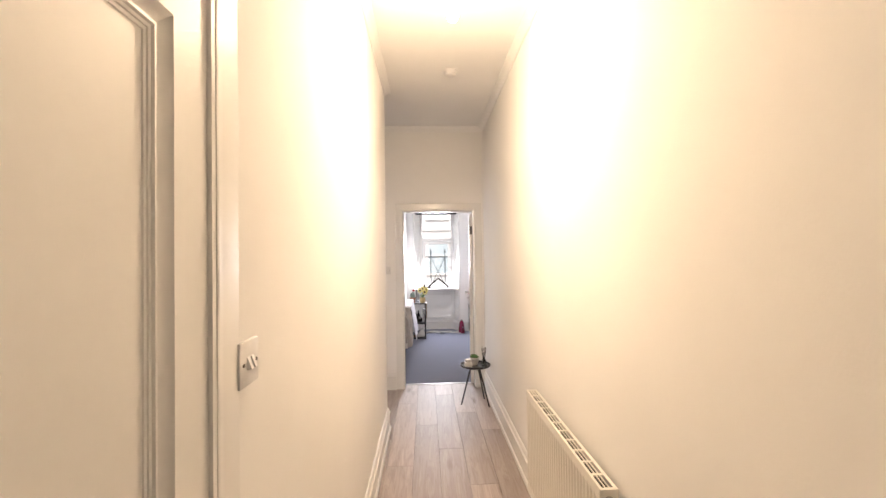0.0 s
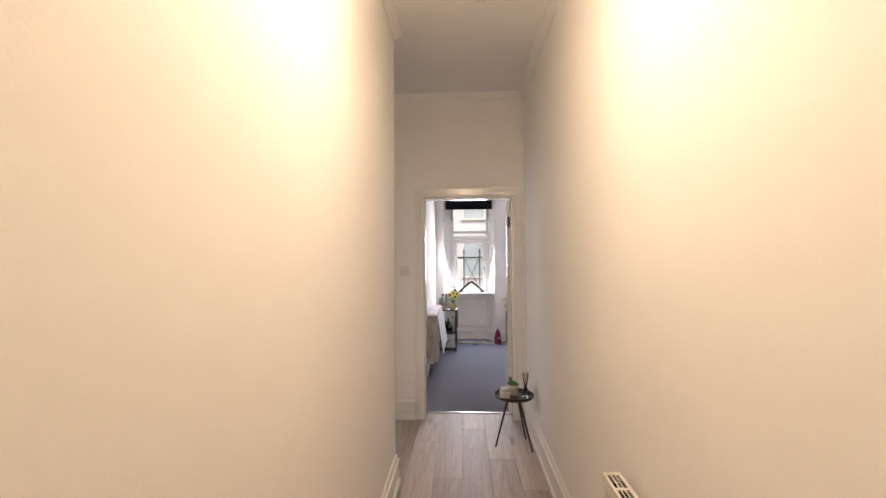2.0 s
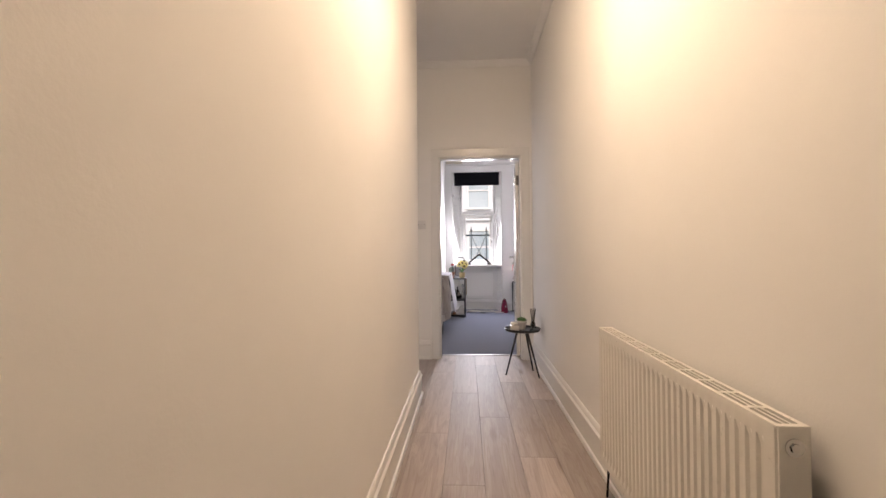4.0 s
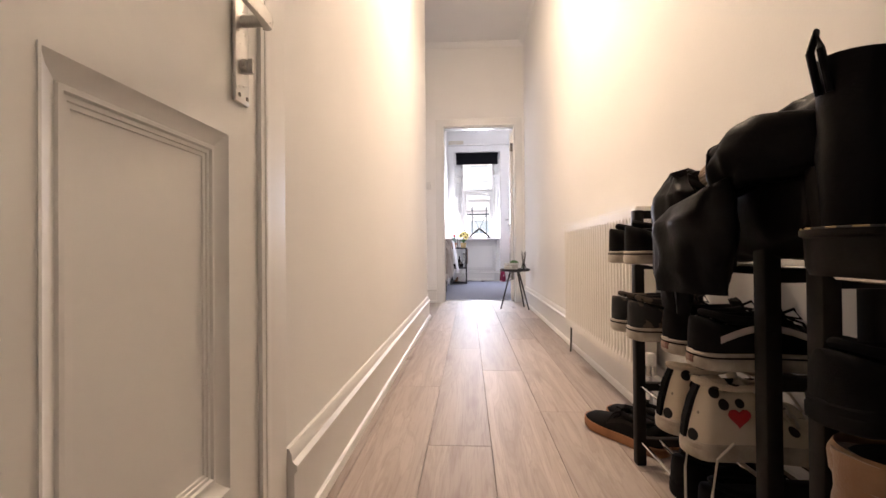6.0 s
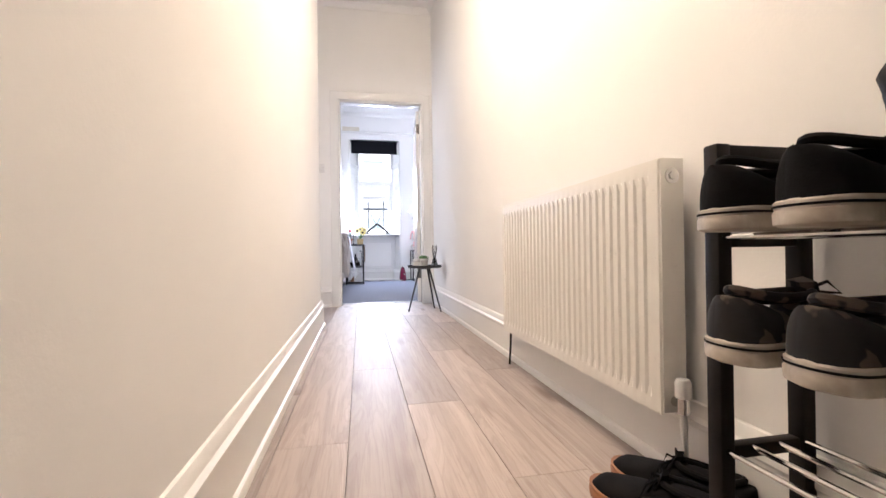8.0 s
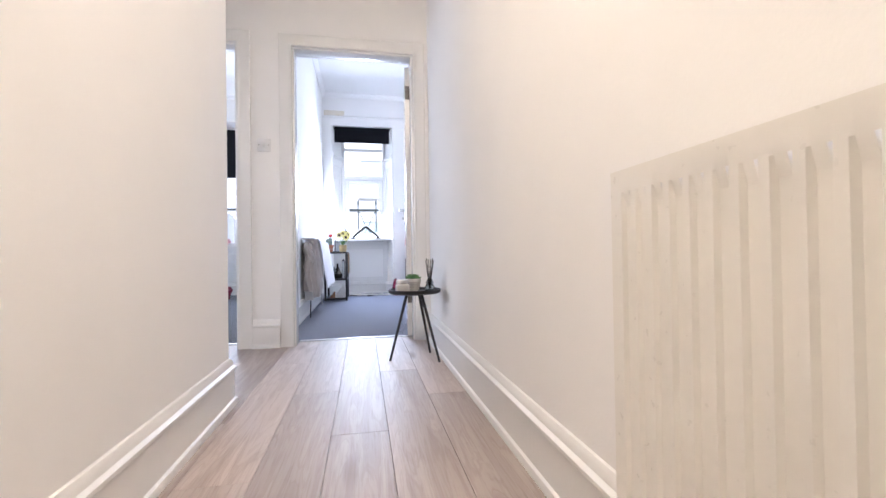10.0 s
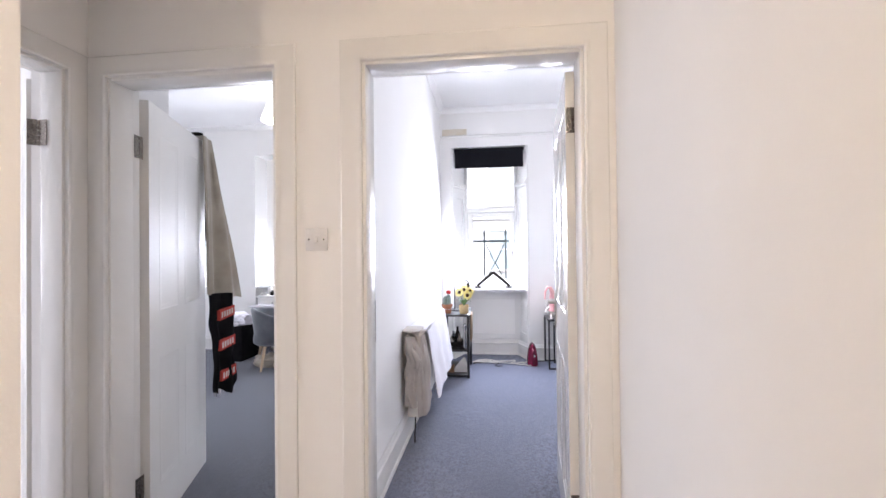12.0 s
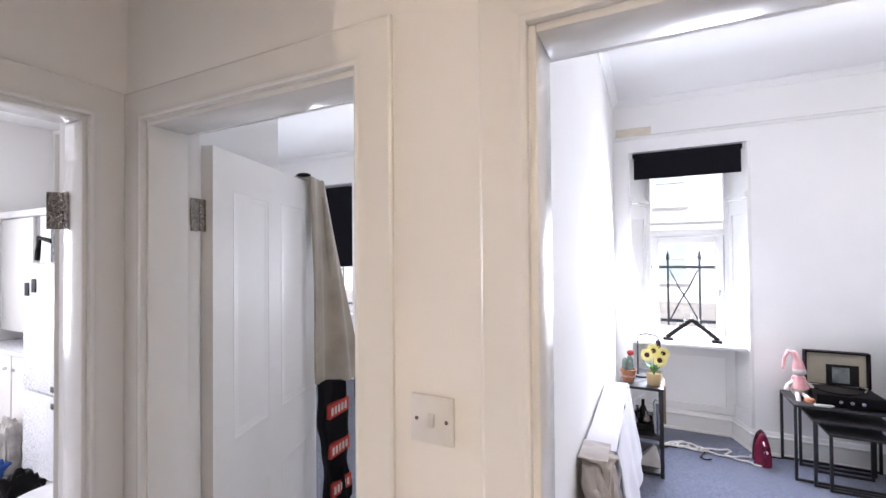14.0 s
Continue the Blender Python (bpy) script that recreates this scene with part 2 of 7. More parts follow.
SEED = surface("flower_centre", (0.05, 0.022, 0.010), 0.9, scale=60, fine=300)
STRAW = surface("straw_pot", (0.60, 0.44, 0.22), 0.7, scale=20, fine=200, relief=0.4)
COTTON = surface("white_cotton", (0.74, 0.72, 0.76), 0.9, scale=5, other=(0.66, 0.64, 0.69), fine=300, relief=0.3, sheen=0.2)
BEIGE = surface("beige_cotton", (0.45, 0.40, 0.325), 0.9, scale=5, other=(0.33, 0.285, 0.225), fine=350, relief=0.3, sheen=0.2)
TAUPE = surface("taupe_jersey", (0.50, 0.455, 0.42), 0.95, scale=6, other=(0.42, 0.38, 0.35), fine=300, relief=0.35, sheen=0.2)
JERSEY = surface("black_jersey", (0.008, 0.007, 0.009), 0.92, scale=8, other=(0.014, 0.013, 0.014), fine=300, relief=0.3)
for dull in (CANVAS, JERSEY, BLACKPLAST, BLIND):
    dull.node_tree.nodes["Principled BSDF"].inputs["Specular IOR Level"].default_value = 0.12
HEELRED = surface("worn_red_rubber", (0.17, 0.055, 0.035), 0.7, scale=60, other=(0.42, 0.33, 0.27), fine=200)
# Pale grey-blue base colour paints the sky's reflection onto the house panes.
PAINTED_SKY_PANE = surface("painted_sky_pane", (0.50, 0.58, 0.62), 0.12, scale=0.7, other=(0.38, 0.47, 0.52), fine=5, relief=0.0)
PATCHRED = surface("red_print", (0.50, 0.05, 0.035), 0.7, scale=30, fine=200)
PATCHWHITE = surface("white_print", (0.70, 0.62, 0.58), 0.7, scale=30, fine=200)
VELVET = surface("grey_velvet", (0.075, 0.082, 0.096), 0.8, scale=6, other=(0.125, 0.132, 0.15), fine=260, relief=0.2, sheen=0.35)
BEECH = surface("pale_beech", (0.52, 0.39, 0.26), 0.5, scale=8, fine=60, stretch=(6, 6, 1))
BURGUNDY = surface("burgundy_plastic", (0.20, 0.012, 0.045), 0.22, scale=10, fine=80, relief=0.0)
CORD = surface("white_cord", (0.62, 0.59, 0.55), 0.6, scale=20, fine=200)
PINK = surface("pink_plush", (0.72, 0.33, 0.34), 0.95, scale=18, other=(0.78, 0.44, 0.43), fine=200, relief=0.5, sheen=0.4)
PLUSHWHITE = surface("white_plush", (0.70, 0.64, 0.60), 0.95, scale=18, fine=200, relief=0.5)
SHADE = glow_mat("glowing_shade", (1.0, 0.96, 0.9), 0.75)
BULB = glow_mat("glowing_bulb", (1.0, 0.86, 0.6), 22.0)
MIRROR = surface("mirror_glass", (0.86, 0.87, 0.88), 0.03, 1.0, scale=2, fine=10, relief=0.0, spread=0.02)
CARD = surface("brown_card", (0.30, 0.21, 0.13), 0.8, scale=10, fine=120)
CREAMCARD = surface("cream_lining", (0.52, 0.47, 0.36), 0.8, scale=10, fine=120)
BLUECLOTH = surface("blue_cloth", (0.03, 0.09, 0.34), 0.9, scale=14, fine=200)
REDPLAST = surface("red_plastic", (0.48, 0.02, 0.02), 0.3, scale=14, fine=100, relief=0.0)
FRIDGE = surface("fridge_enamel", (0.78, 0.79, 0.82), 0.28, scale=2, fine=100, relief=0.03, spread=0.03)
# Dark iron lifted to a paler blue-grey: outdoor glare put into the colour.
IRONPAINT = surface("railing_paint_with_glare", (0.13, 0.18, 0.20), 0.5, scale=20, fine=100)
STONE = surface("pale_sandstone", (0.42, 0.40, 0.37), 0.9, scale=1.2, other=(0.32, 0.30, 0.28), fine=14, relief=0.3)
TARMAC = surface("asphalt", (0.06, 0.06, 0.062), 0.9, scale=2, fine=90, relief=0.4)
SLATE = surface("roof_slate", (0.10, 0.105, 0.12), 0.7, scale=4, fine=30)
STAIN = surface("stained_plaster", (0.70, 0.62, 0.48), 0.7, scale=9, other=(0.76, 0.71, 0.62), fine=60)

# ---- mesh helpers ----
DETACHED = set()


def box(bm, x0, x1, y0, y1, z0, z1, bevel=0.0):
    vs = [bm.verts.new(p) for p in ((x0, y0, z0), (x1, y0, z0), (x1, y1, z0), (x0, y1, z0), (x0, y0, z1), (x1, y0, z1), (x1, y1, z1), (x0, y1, z1))]
    fs = [bm.faces.new([vs[i] for i in f]) for f in ((3, 2, 1, 0), (4, 5, 6, 7), (0, 1, 5, 4), (1, 2, 6, 5), (2, 3, 7, 6), (3, 0, 4, 7))]
    if bevel:
        es = list({e for f in fs for e in f.edges})
        bmesh.ops.bevel(bm, geom=es, offset=bevel, segments=2, profile=0.5, affect="EDGES")


def loft(bm, rings, cap=True, closed=True):
    """Skin a list of rings, each a list of points."""
    vr = [[bm.verts.new(p) for p in ring] for ring in rings]
    n = len(vr[0])
    for a, b in zip(vr, vr[1:]):
        for i in range(n if closed else n - 1):
            j = (i + 1) % n
            bm.faces.new((a[i], a[j], b[j], b[i]))
    if cap and closed:
        bm.faces.new(vr[0][::-1])
        bm.faces.new(vr[-1])


def tube(bm, pts, radius, seg=10, cap=True):
    """A round tube along points; radius is one number or one for each point."""
    pts = [Vector(p) for p in pts]
    rs = radius if isinstance(radius, (list, tuple)) else [radius] * len(pts)
    rings = []
    up = Vector((0.13, 0.21, 0.97))
    for i, p in enumerate(pts):
        d = (pts[min(i + 1, len(pts) - 1)] - pts[max(i - 1, 0)]).normalized()
        a = d.cross(up)
        if a.length < 0.05:
            a = d.cross(Vector((1, 0, 0)))
        a.normalize()
        b = d.cross(a)
        rings.append([p + (a * math.cos(t) + b * math.sin(t)) * rs[i] for t in (2 * math.pi * k / seg for k in range(seg))])
    loft(bm, rings, cap)


def lathe(bm, profile, centre=(0, 0, 0), seg=28, cap=True):
    """Turn (radius, height) pairs round a standing axis."""
    cx, cy, cz = centre
    loft(bm, [[(cx + r * math.cos(t), cy + r * math.sin(t), cz + z) for t in (2 * math.pi * k / seg for k in range(seg))] for r, z in profile], cap)


def ball(bm, centre, r, seg=16, rings=10, wobble=0.0, freq=8.0):
    rx, ry, rz = r if isinstance(r, tuple) else (r, r, r)
    c = Vector(centre)
    out = []
    for i in range(rings + 1):
        f = math.pi * min(max(i / rings, 0.015), 0.985)
        ring = []
        for k in range(seg):
            t = 2 * math.pi * k / seg
            p = Vector((math.sin(f) * math.cos(t), math.sin(f) * math.sin(t), -math.cos(f)))
            s = 1 + (wobble * noise.noise(p * freq * 0.3 + c * 3) if wobble else 0)
            ring.append(c + Vector((p.x * rx, p.y * ry, p.z * rz)) * s)
        out.append(ring)
    loft(bm, out)


def sweep(bm, path, profile, up=(0, 0, 1)):
    """Push a flat profile of (out, up) points along straight runs; out is to the right of the way."""
    upv = Vector(up)
    pts = [Vector(p) for p in path]
    rings = []
    for i, p in enumerate(pts):
        d0 = (pts[i] - pts[i - 1]).normalized() if i else (pts[1] - pts[0]).normalized()
        d1 = (pts[i + 1] - pts[i]).normalized() if i < len(pts) - 1 else d0
        n0, n1 = d0.cross(upv), d1.cross(upv)
        n = (n0 + n1).normalized()
        n = n / max(n.dot(n0), 0.2)
        rings.append([p + n * a + upv * b for a, b in profile])
    loft(bm, rings)


def fresh():
    return bmesh.new()


def to_mesh(bm, mat, smooth=True, angle=38):
    bmesh.ops.recalc_face_normals(bm, faces=bm.faces)
    me = bpy.data.meshes.new("mesh")
    bm.to_mesh(me)
    bm.free()
    me.materials.append(mat)
    if smooth:
        me.shade_smooth()
        me.set_sharp_from_angle(angle=radians(angle))
    return me


def thing(name, at=(0, 0, 0), label="", category="", group="", kind="", turn=0.0, detached=False):
    """An Empty at a thing's base. detached: its parts are given in the room's coordinates."""
    ob = new(name)
    ob.empty_display_size = 0.05
    ob.matrix_basis = pose(*at, 0, 0, turn)
    if detached:
        DETACHED.add(ob.name)
    return tagged(ob, label, category, group, kind)


def part(name, bm, mat, parent, label="", smooth=True, angle=38):
    ob = new(name, to_mesh(bm, mat, smooth, angle))
    ob.parent = parent
    if parent.name in DETACHED:
        ob.matrix_parent_inverse = parent.matrix_basis.inverted()
    return tagged(ob, label)


def solid(name, bm, mat, label="", category="", group="", kind="", m=None, smooth=True, angle=38):
    """A thing that is one mesh."""
    ob = new(name, to_mesh(bm, mat, smooth, angle))
    if m:
        ob.matrix_basis = m
    return tagged(ob, label, category, group, kind)


def boxes(name, mat, parent, *spans, bevel=0.0, label=""):
    bm = fresh()
    for s in spans:
        box(bm, *s, bevel=bevel)
    return part(name, bm, mat, parent, label)


def setting(name, mat, *spans, label="", bevel=0.0, category=""):
    bm = fresh()
    for s in spans:
        box(bm, *s, bevel=bevel)
    return solid(name, bm, mat, label, category, kind="structure")


def cloth(bm, origin, u, v, nu, nv, fold, thick=0.006):
    """A sheet from origin along u and v; fold(s, t) moves each point. Closed to the given thickness."""
    o, u, v = Vector(origin), Vector(u), Vector(v)
    n = u.cross(v).normalized()
    front = [[o + u * (i / nu) + v * (j / nv) + Vector(fold(i / nu, j / nv)) for i in range(nu + 1)] for j in range(nv + 1)]
    grid = [[bm.verts.new(p) for p in row] for row in front]
    back = [[bm.verts.new(p - n * thick) for p in row] for row in front]
    for j in range(nv):
        for i in range(nu):
            bm.faces.new((grid[j][i], grid[j][i + 1], grid[j + 1][i + 1], grid[j + 1][i]))
            bm.faces.new((back[j][i], back[j + 1][i], back[j + 1][i + 1], back[j][i + 1]))
    for j in range(nv):
        bm.faces.new((grid[j][0], grid[j + 1][0], back[j + 1][0], back[j][0]))
        bm.faces.new((grid[j][nu], back[j][nu], back[j + 1][nu], grid[j + 1][nu]))
    for i in range(nu):
        bm.faces.new((grid[0][i], back[0][i], back[0][i + 1], grid[0][i + 1]))
        bm.faces.new((grid[nv][i], grid[nv][i + 1], back[nv][i + 1], back[nv][i]))


# ---- the plan ----
LEFT, RIGHT, BACK, FAR = -0.325, 0.695, -0.95, 5.00      # hall walls
CORNER, RECESS = 3.89, -1.40                              # end of the left wall, left side of the recess
HEAD, CEILING = 2.03, 2.99
WALLT = 0.155                                             # thickness of the far wall
LIV_L, LIV_R, LIV_FAR, LIV_H = -0.36, 2.3, 8.60, 3.06
BED_L, BED_R, BED_FAR, BED_H = -3.30, -0.52, 8.90, 3.06
RD0, RD1 = -0.235, 0.585                                  # living room door
MD0, MD1 = -1.31, -0.585                                  # bedroom door
KD0, KD1 = 4.12, 4.905                                     # kitchen door
CD0, CD1 = 0.340, 0.862                                     # cupboard door

setting("wall_right", WALL, (RIGHT, RIGHT + 0.15, BACK, FAR, -0.02, CEILING), label="plain white painted hall wall")
setting("wall_left", WALL, (LEFT - 0.15, LEFT, BACK, CD0, -0.02, CEILING), (LEFT - 0.15, LEFT, CD0, CD1, HEAD, CEILING),
        (LEFT - 0.15, LEFT, CD1, CORNER, -0.02, CEILING), label="plain white painted hall wall with a cupboard door")
setting("wall_back", WALL, (LEFT - 0.15, RIGHT + 0.15, BACK - 0.15, BACK, -0.02, CEILING), label="plain white end wall of the hall")
setting("wall_recess", WALL, (RECESS - 0.15, LEFT - 0.15, CORNER - 0.15, CORNER, -0.02, CEILING), label="short white return wall")
setting("wall_kitchen_side", WALL, (RECESS - 0.15, RECESS, CORNER, KD0, -0.02, CEILING), (RECESS - 0.15, RECESS, KD0, KD1, HEAD, CEILING),
        (RECESS - 0.15, RECESS, KD1, FAR + WALLT, -0.02, CEILING), label="white wall round the kitchen door")
setting("wall_far", WALL, (RECESS, MD0, FAR, FAR + WALLT, -0.02, CEILING), (MD0, MD1, FAR, FAR + WALLT, HEAD, CEILING),
        (MD1, RD0, FAR, FAR + WALLT, -0.02, CEILING), (RD0, RD1, FAR, FAR + WALLT, HEAD, CEILING),
        (RD1, RIGHT + 0.15, FAR, FAR + WALLT, -0.02, CEILING), label="white end wall with two doorways")
setting("ceiling", CEIL, (RECESS - 0.15, RIGHT + 0.15, BACK - 0.15, FAR + WALLT, CEILING, CEILING + 0.12), label="white painted hall ceiling")
setting("cupboard_back", WALL, (LEFT - 0.75, LEFT - 0.70, 0.2, 1.2, -0.02, 2.2), (LEFT - 0.70, LEFT - 0.15, 0.2, 0.24, -0.02, 2.2), (LEFT - 0.70, LEFT - 0.15, 1.16, 1.2, -0.02, 2.2), label="plain cupboard lining")

# living room shell; the window recess reaches the floor and narrows outwards
W0, W1, WB0, WB1, WBACK, WHEAD = -0.225, 0.690, -0.10, 0.60, 8.87, 2.585
setting("living_wall_left", WALL, (LIV_L - 0.155, LIV_L, FAR + WALLT, LIV_FAR, -0.02, LIV_H), label="white living room wall")
# Unseen side wall, set close in so the room bounces more light.
setting("living_bounce_wall", WALL, (LIV_R, LIV_R + 0.15, FAR + WALLT, LIV_FAR + 0.4, -0.02, LIV_H), label="white living room wall")
setting("living_wall_near", WALL, (RIGHT + 0.15, LIV_R + 0.15, FAR, FAR + WALLT, -0.02, LIV_H), (LIV_L, RIGHT + 0.15, FAR + WALLT - 0.01, FAR + WALLT, CEILING, LIV_H), label="white living room wall")
bm = fresh()
OUT = LIV_FAR + 0.45
box(bm, LIV_L - 0.1, W0, LIV_FAR, OUT, -0.02, LIV_H)
box(bm, W1, LIV_R + 0.15, LIV_FAR, OUT, -0.02, LIV_H)
box(bm, W0, W1, LIV_FAR, OUT, WHEAD, LIV_H)
box(bm, W0, W1, WBACK, OUT, -0.02, 0.84)
solid("living_wall_window", bm, WALL, "white window wall with a deep recess", kind="structure")
setting("living_ceiling", CEIL, (LIV_L - 0.1, LIV_R + 0.15, FAR + WALLT, LIV_FAR + 0.45, LIV_H, LIV_H + 0.1), label="white living room ceiling")
setting("living_carpet", CARPET, (LIV_L - 0.05, LIV_R, FAR + WALLT + 0.012, LIV_FAR + 0.3, -0.02, 0.004), label="blue-grey flecked fitted carpet", category="carpet")

# bedroom shell with a short lobby inside its door
LOB = -1.76
BED_S = -5.30
SW0, SW1 = -4.78, -3.66                                   # side window of the bedroom
setting("bedroom_wall_lobby", WALL, (LOB - 0.04, LOB, FAR + WALLT, 5.88, -0.02, BED_H), (BED_L, LOB - 0.04, 5.78, 5.88, -0.02, BED_H), label="white bedroom wall beside the door")
setting("bedroom_wall_near", WALL, (LOB, BED_R, FAR + WALLT - 0.01, FAR + WALLT, CEILING, BED_H), (LOB - 0.04, RECESS - 0.15, FAR + 0.12, FAR + WALLT, -0.02, BED_H), label="white bedroom wall over the door")
setting("bedroom_wall_left", WALL, (BED_L - 0.15, BED_L, 5.78, 6.4505, -0.02, BED_H), (BED_S - 0.1, BED_S, 6.35, BED_FAR + 0.5, -0.02, BED_H), (BED_S, BED_L - 0.15, 6.4502, 6.50, -0.02, BED_H), label="white bedroom wall")
BW0, BW1, BWBACK = -2.96, -0.95, 9.22
bm = fresh()
box(bm, BED_S - 0.1, SW0, BED_FAR, 9.40, -0.02, BED_H)
box(bm, SW1, BW0, BED_FAR, 9.40, -0.02, BED_H)
box(bm, SW0, SW1, BED_FAR, 9.40, 2.64, BED_H)
box(bm, SW0, SW1, BED_FAR, 9.40, -0.02, 0.86)
box(bm, BW1, BED_R, BED_FAR, 9.40, -0.02, BED_H)
box(bm, BW0, BW1, BED_FAR, 9.40, 2.66, BED_H)
box(bm, BW0, BW1, BWBACK, 9.40, -0.02, 0.86)
box(bm, BW0, -2.78, BWBACK, 9.40, 0.86, 2.66)
box(bm, -1.20, BW1, BWBACK, 9.40, 0.86, 2.66)
solid("bedroom_wall_window", bm, WALL, "white bedroom wall with a deep window recess", kind="structure")
setting("bedroom_ceiling", CEIL, (BED_L - 0.15, BED_R, FAR + WALLT, 9.4, BED_H, BED_H + 0.1), (BED_S - 0.1, BED_L - 0.15, 6.35, 9.4, BED_H, BED_H + 0.1), label="white bedroom ceiling")
setting("bedroom_carpet", CARPET_BED, (LOB, BED_R, FAR + WALLT + 0.012, 5.88, -0.02, 0.004), (BED_L, BED_R, 5.88, 9.3, -0.02, 0.004), (BED_S, BED_L, 6.50, 9.3, -0.02, 0.004), label="grey-blue fitted bedroom carpet", category="carpet")

# kitchen shell
setting("kitchen_floor", MARBLE, (-5.3, RECESS - 0.02, 2.9, 5.9, -0.02, 0.0), label="pale marble-look vinyl kitchen floor", category="floor")
setting("kitchen_wall_far", WALL, (-5.3, BED_L - 0.1, 6.35, 6.45, -0.02, 2.9), label="white kitchen wall")
setting("kitchen_floor_alcove", MARBLE, (-5.3, BED_L - 0.1, 5.9, 6.35, -0.02, 0.0), label="pale vinyl kitchen floor", category="floor")
setting("kitchen_wall_near", WALL, (-5.3, RECESS - 0.15, 2.8, 2.9, -0.02, 2.9), (RECESS - 0.15, RECESS - 0.05, 2.9, CORNER - 0.15, -0.02, 2.9), label="white kitchen wall")
# The window opening is assumed, made for the added kitchen lamp.
setting("kitchen_wall_outer", WALL, (-5.4, -5.3, 2.8, 3.7, -0.02, 2.9), (-5.4, -5.3, 4.9, 6.45, -0.02, 2.9), (-5.4, -5.3, 3.7, 4.9, -0.02, 0.95), (-5.4, -5.3, 3.7, 4.9, 2.25, 2.9), label="white kitchen wall with an added, unseen window opening")
setting("kitchen_ceiling", CEIL, (-5.4, RECESS - 0.15, 2.8, 6.45, 2.9, 3.0), label="white kitchen ceiling")

# ---- skirting, cornice and architraves ----
SKIRT = [(0, 0), (0.030, 0), (0.030, 0.010), (0.026, 0.022), (0.018, 0.026), (0.018, 0.135), (0.024, 0.142), (0.024, 0.152), (0.014, 0.160), (0.012, 0.176), (0.006, 0.186), (0, 0.188)]
COVE = [(0, 0), (0.0, -0.052), (0.010, -0.050), (0.018, -0.034), (0.034, -0.018), (0.050, -0.010), (0.052, 0)]


def skirting(name, *path, label="white painted moulded skirting board"):
    bm = fresh()
    sweep(bm, path, SKIRT)
    return solid(name, bm, SATIN, label, "skirting board", kind="structure", angle=25)


def cornice(name, *path):
    bm = fresh()
    sweep(bm, path, COVE)
    return solid(name, bm, CEIL, "small white plaster cove", "cornice", kind="structure", angle=25)


skirting("baseboard_left", (LEFT, CD1 + 0.088, 0), (LEFT, CORNER, 0), (RECESS, CORNER, 0), (RECESS, KD0 - 0.09, 0))
skirting("baseboard_left_start", (LEFT, BACK, 0), (LEFT, CD0 - 0.09, 0))
skirting("baseboard_right", (RIGHT, FAR - 0.02, 0), (RIGHT, BACK, 0))
skirting("baseboard_pillar", (MD1 + 0.088, FAR, 0), (RD0 - 0.088, FAR, 0))
skirting("baseboard_living_left", (LIV_L, FAR + WALLT + 0.01, 0), (LIV_L, LIV_FAR, 0), (W0, LIV_FAR, 0))
skirting("baseboard_living_window", (W0, LIV_FAR, 0), (W0 + 0.10, WBACK, 0), (W1 - 0.10, WBACK, 0), (W1, LIV_FAR, 0), (LIV_R, LIV_FAR, 0))
skirting("baseboard_bedroom", (LOB, FAR + WALLT, 0), (LOB, 5.88, 0), (BED_L, 5.88, 0), (BED_L, 6.50, 0), (BED_S, 6.50, 0), (BED_S, BED_FAR, 0), (BW0, BED_FAR, 0), (BW0, BWBACK, 0), (BW1, BWBACK, 0))
cornice("trim_cornice_hall", (LEFT, BACK, CEILING), (LEFT, CORNER, CEILING), (RECESS, CORNER, CEILING), (RECESS, FAR, CEILING), (RIGHT, FAR, CEILING), (RIGHT, BACK, CEILING))
cornice("trim_cornice_living", (LIV_L, FAR + WALLT, LIV_H), (LIV_L, LIV_FAR, LIV_H), (LIV_R, LIV_FAR, LIV_H))
cornice("trim_cornice_bedroom", (LOB, FAR + WALLT, BED_H), (LOB, 5.88, BED_H), (BED_L, 5.88, BED_H), (BED_L, 6.50, BED_H), (BED_S, 6.50, BED_H), (BED_S, BED_FAR, BED_H), (BED_R, BED_FAR, BED_H))
bm = fresh()
sweep(bm, [(LIV_L, LIV_FAR, 2.70), (LIV_R, LIV_FAR, 2.70)], [(0, 0), (0.012, 0.004), (0.018, 0.02), (0.012, 0.032), (0, 0.036)])
solid("trim_picture_rail", bm, GLOSS, "white moulded picture rail", "picture rail", kind="structure")

ARCH = [(0, 0), (0.001, 0.013), (0.004, 0.0155), (0.010, 0.0155), (0.015, 0.013), (0.021, 0.0125), (0.026, 0.0115), (0.080, 0.0115), (0.085, 0.009), (0.085, 0)]


def architrave(name, to_world, width, parent, mat, trim_left=1.0, trim_right=1.0):
    """A moulded frame round an opening of that width; to_world takes (along, out, up)."""
    pieces = {}
    for side in ("left", "right", "head"):
        bm = fresh()
        rings = []
        if side == "head":
            for along, s in ((0.0, -1), (width, 1)):
                rings.append([to_world(along + s * a * (trim_left if s < 0 else trim_right), o, HEAD + a) for a, o in ARCH])
        else:
            s, base, trim = (-1, 0.0, trim_left) if side == "left" else (1, width, trim_right)
            rings.append([to_world(base + s * a * trim, o, 0.0) for a, o in ARCH])
            rings.append([to_world(base + s * a * trim, o, HEAD + a) for a, o in ARCH])
        loft(bm, rings)
        pieces[side] = part("architrave", bm, mat, parent, angle=24)
    return pieces


def lining(parent, mat, spans):
    return boxes("jamb", mat, parent, *spans, bevel=0.002)


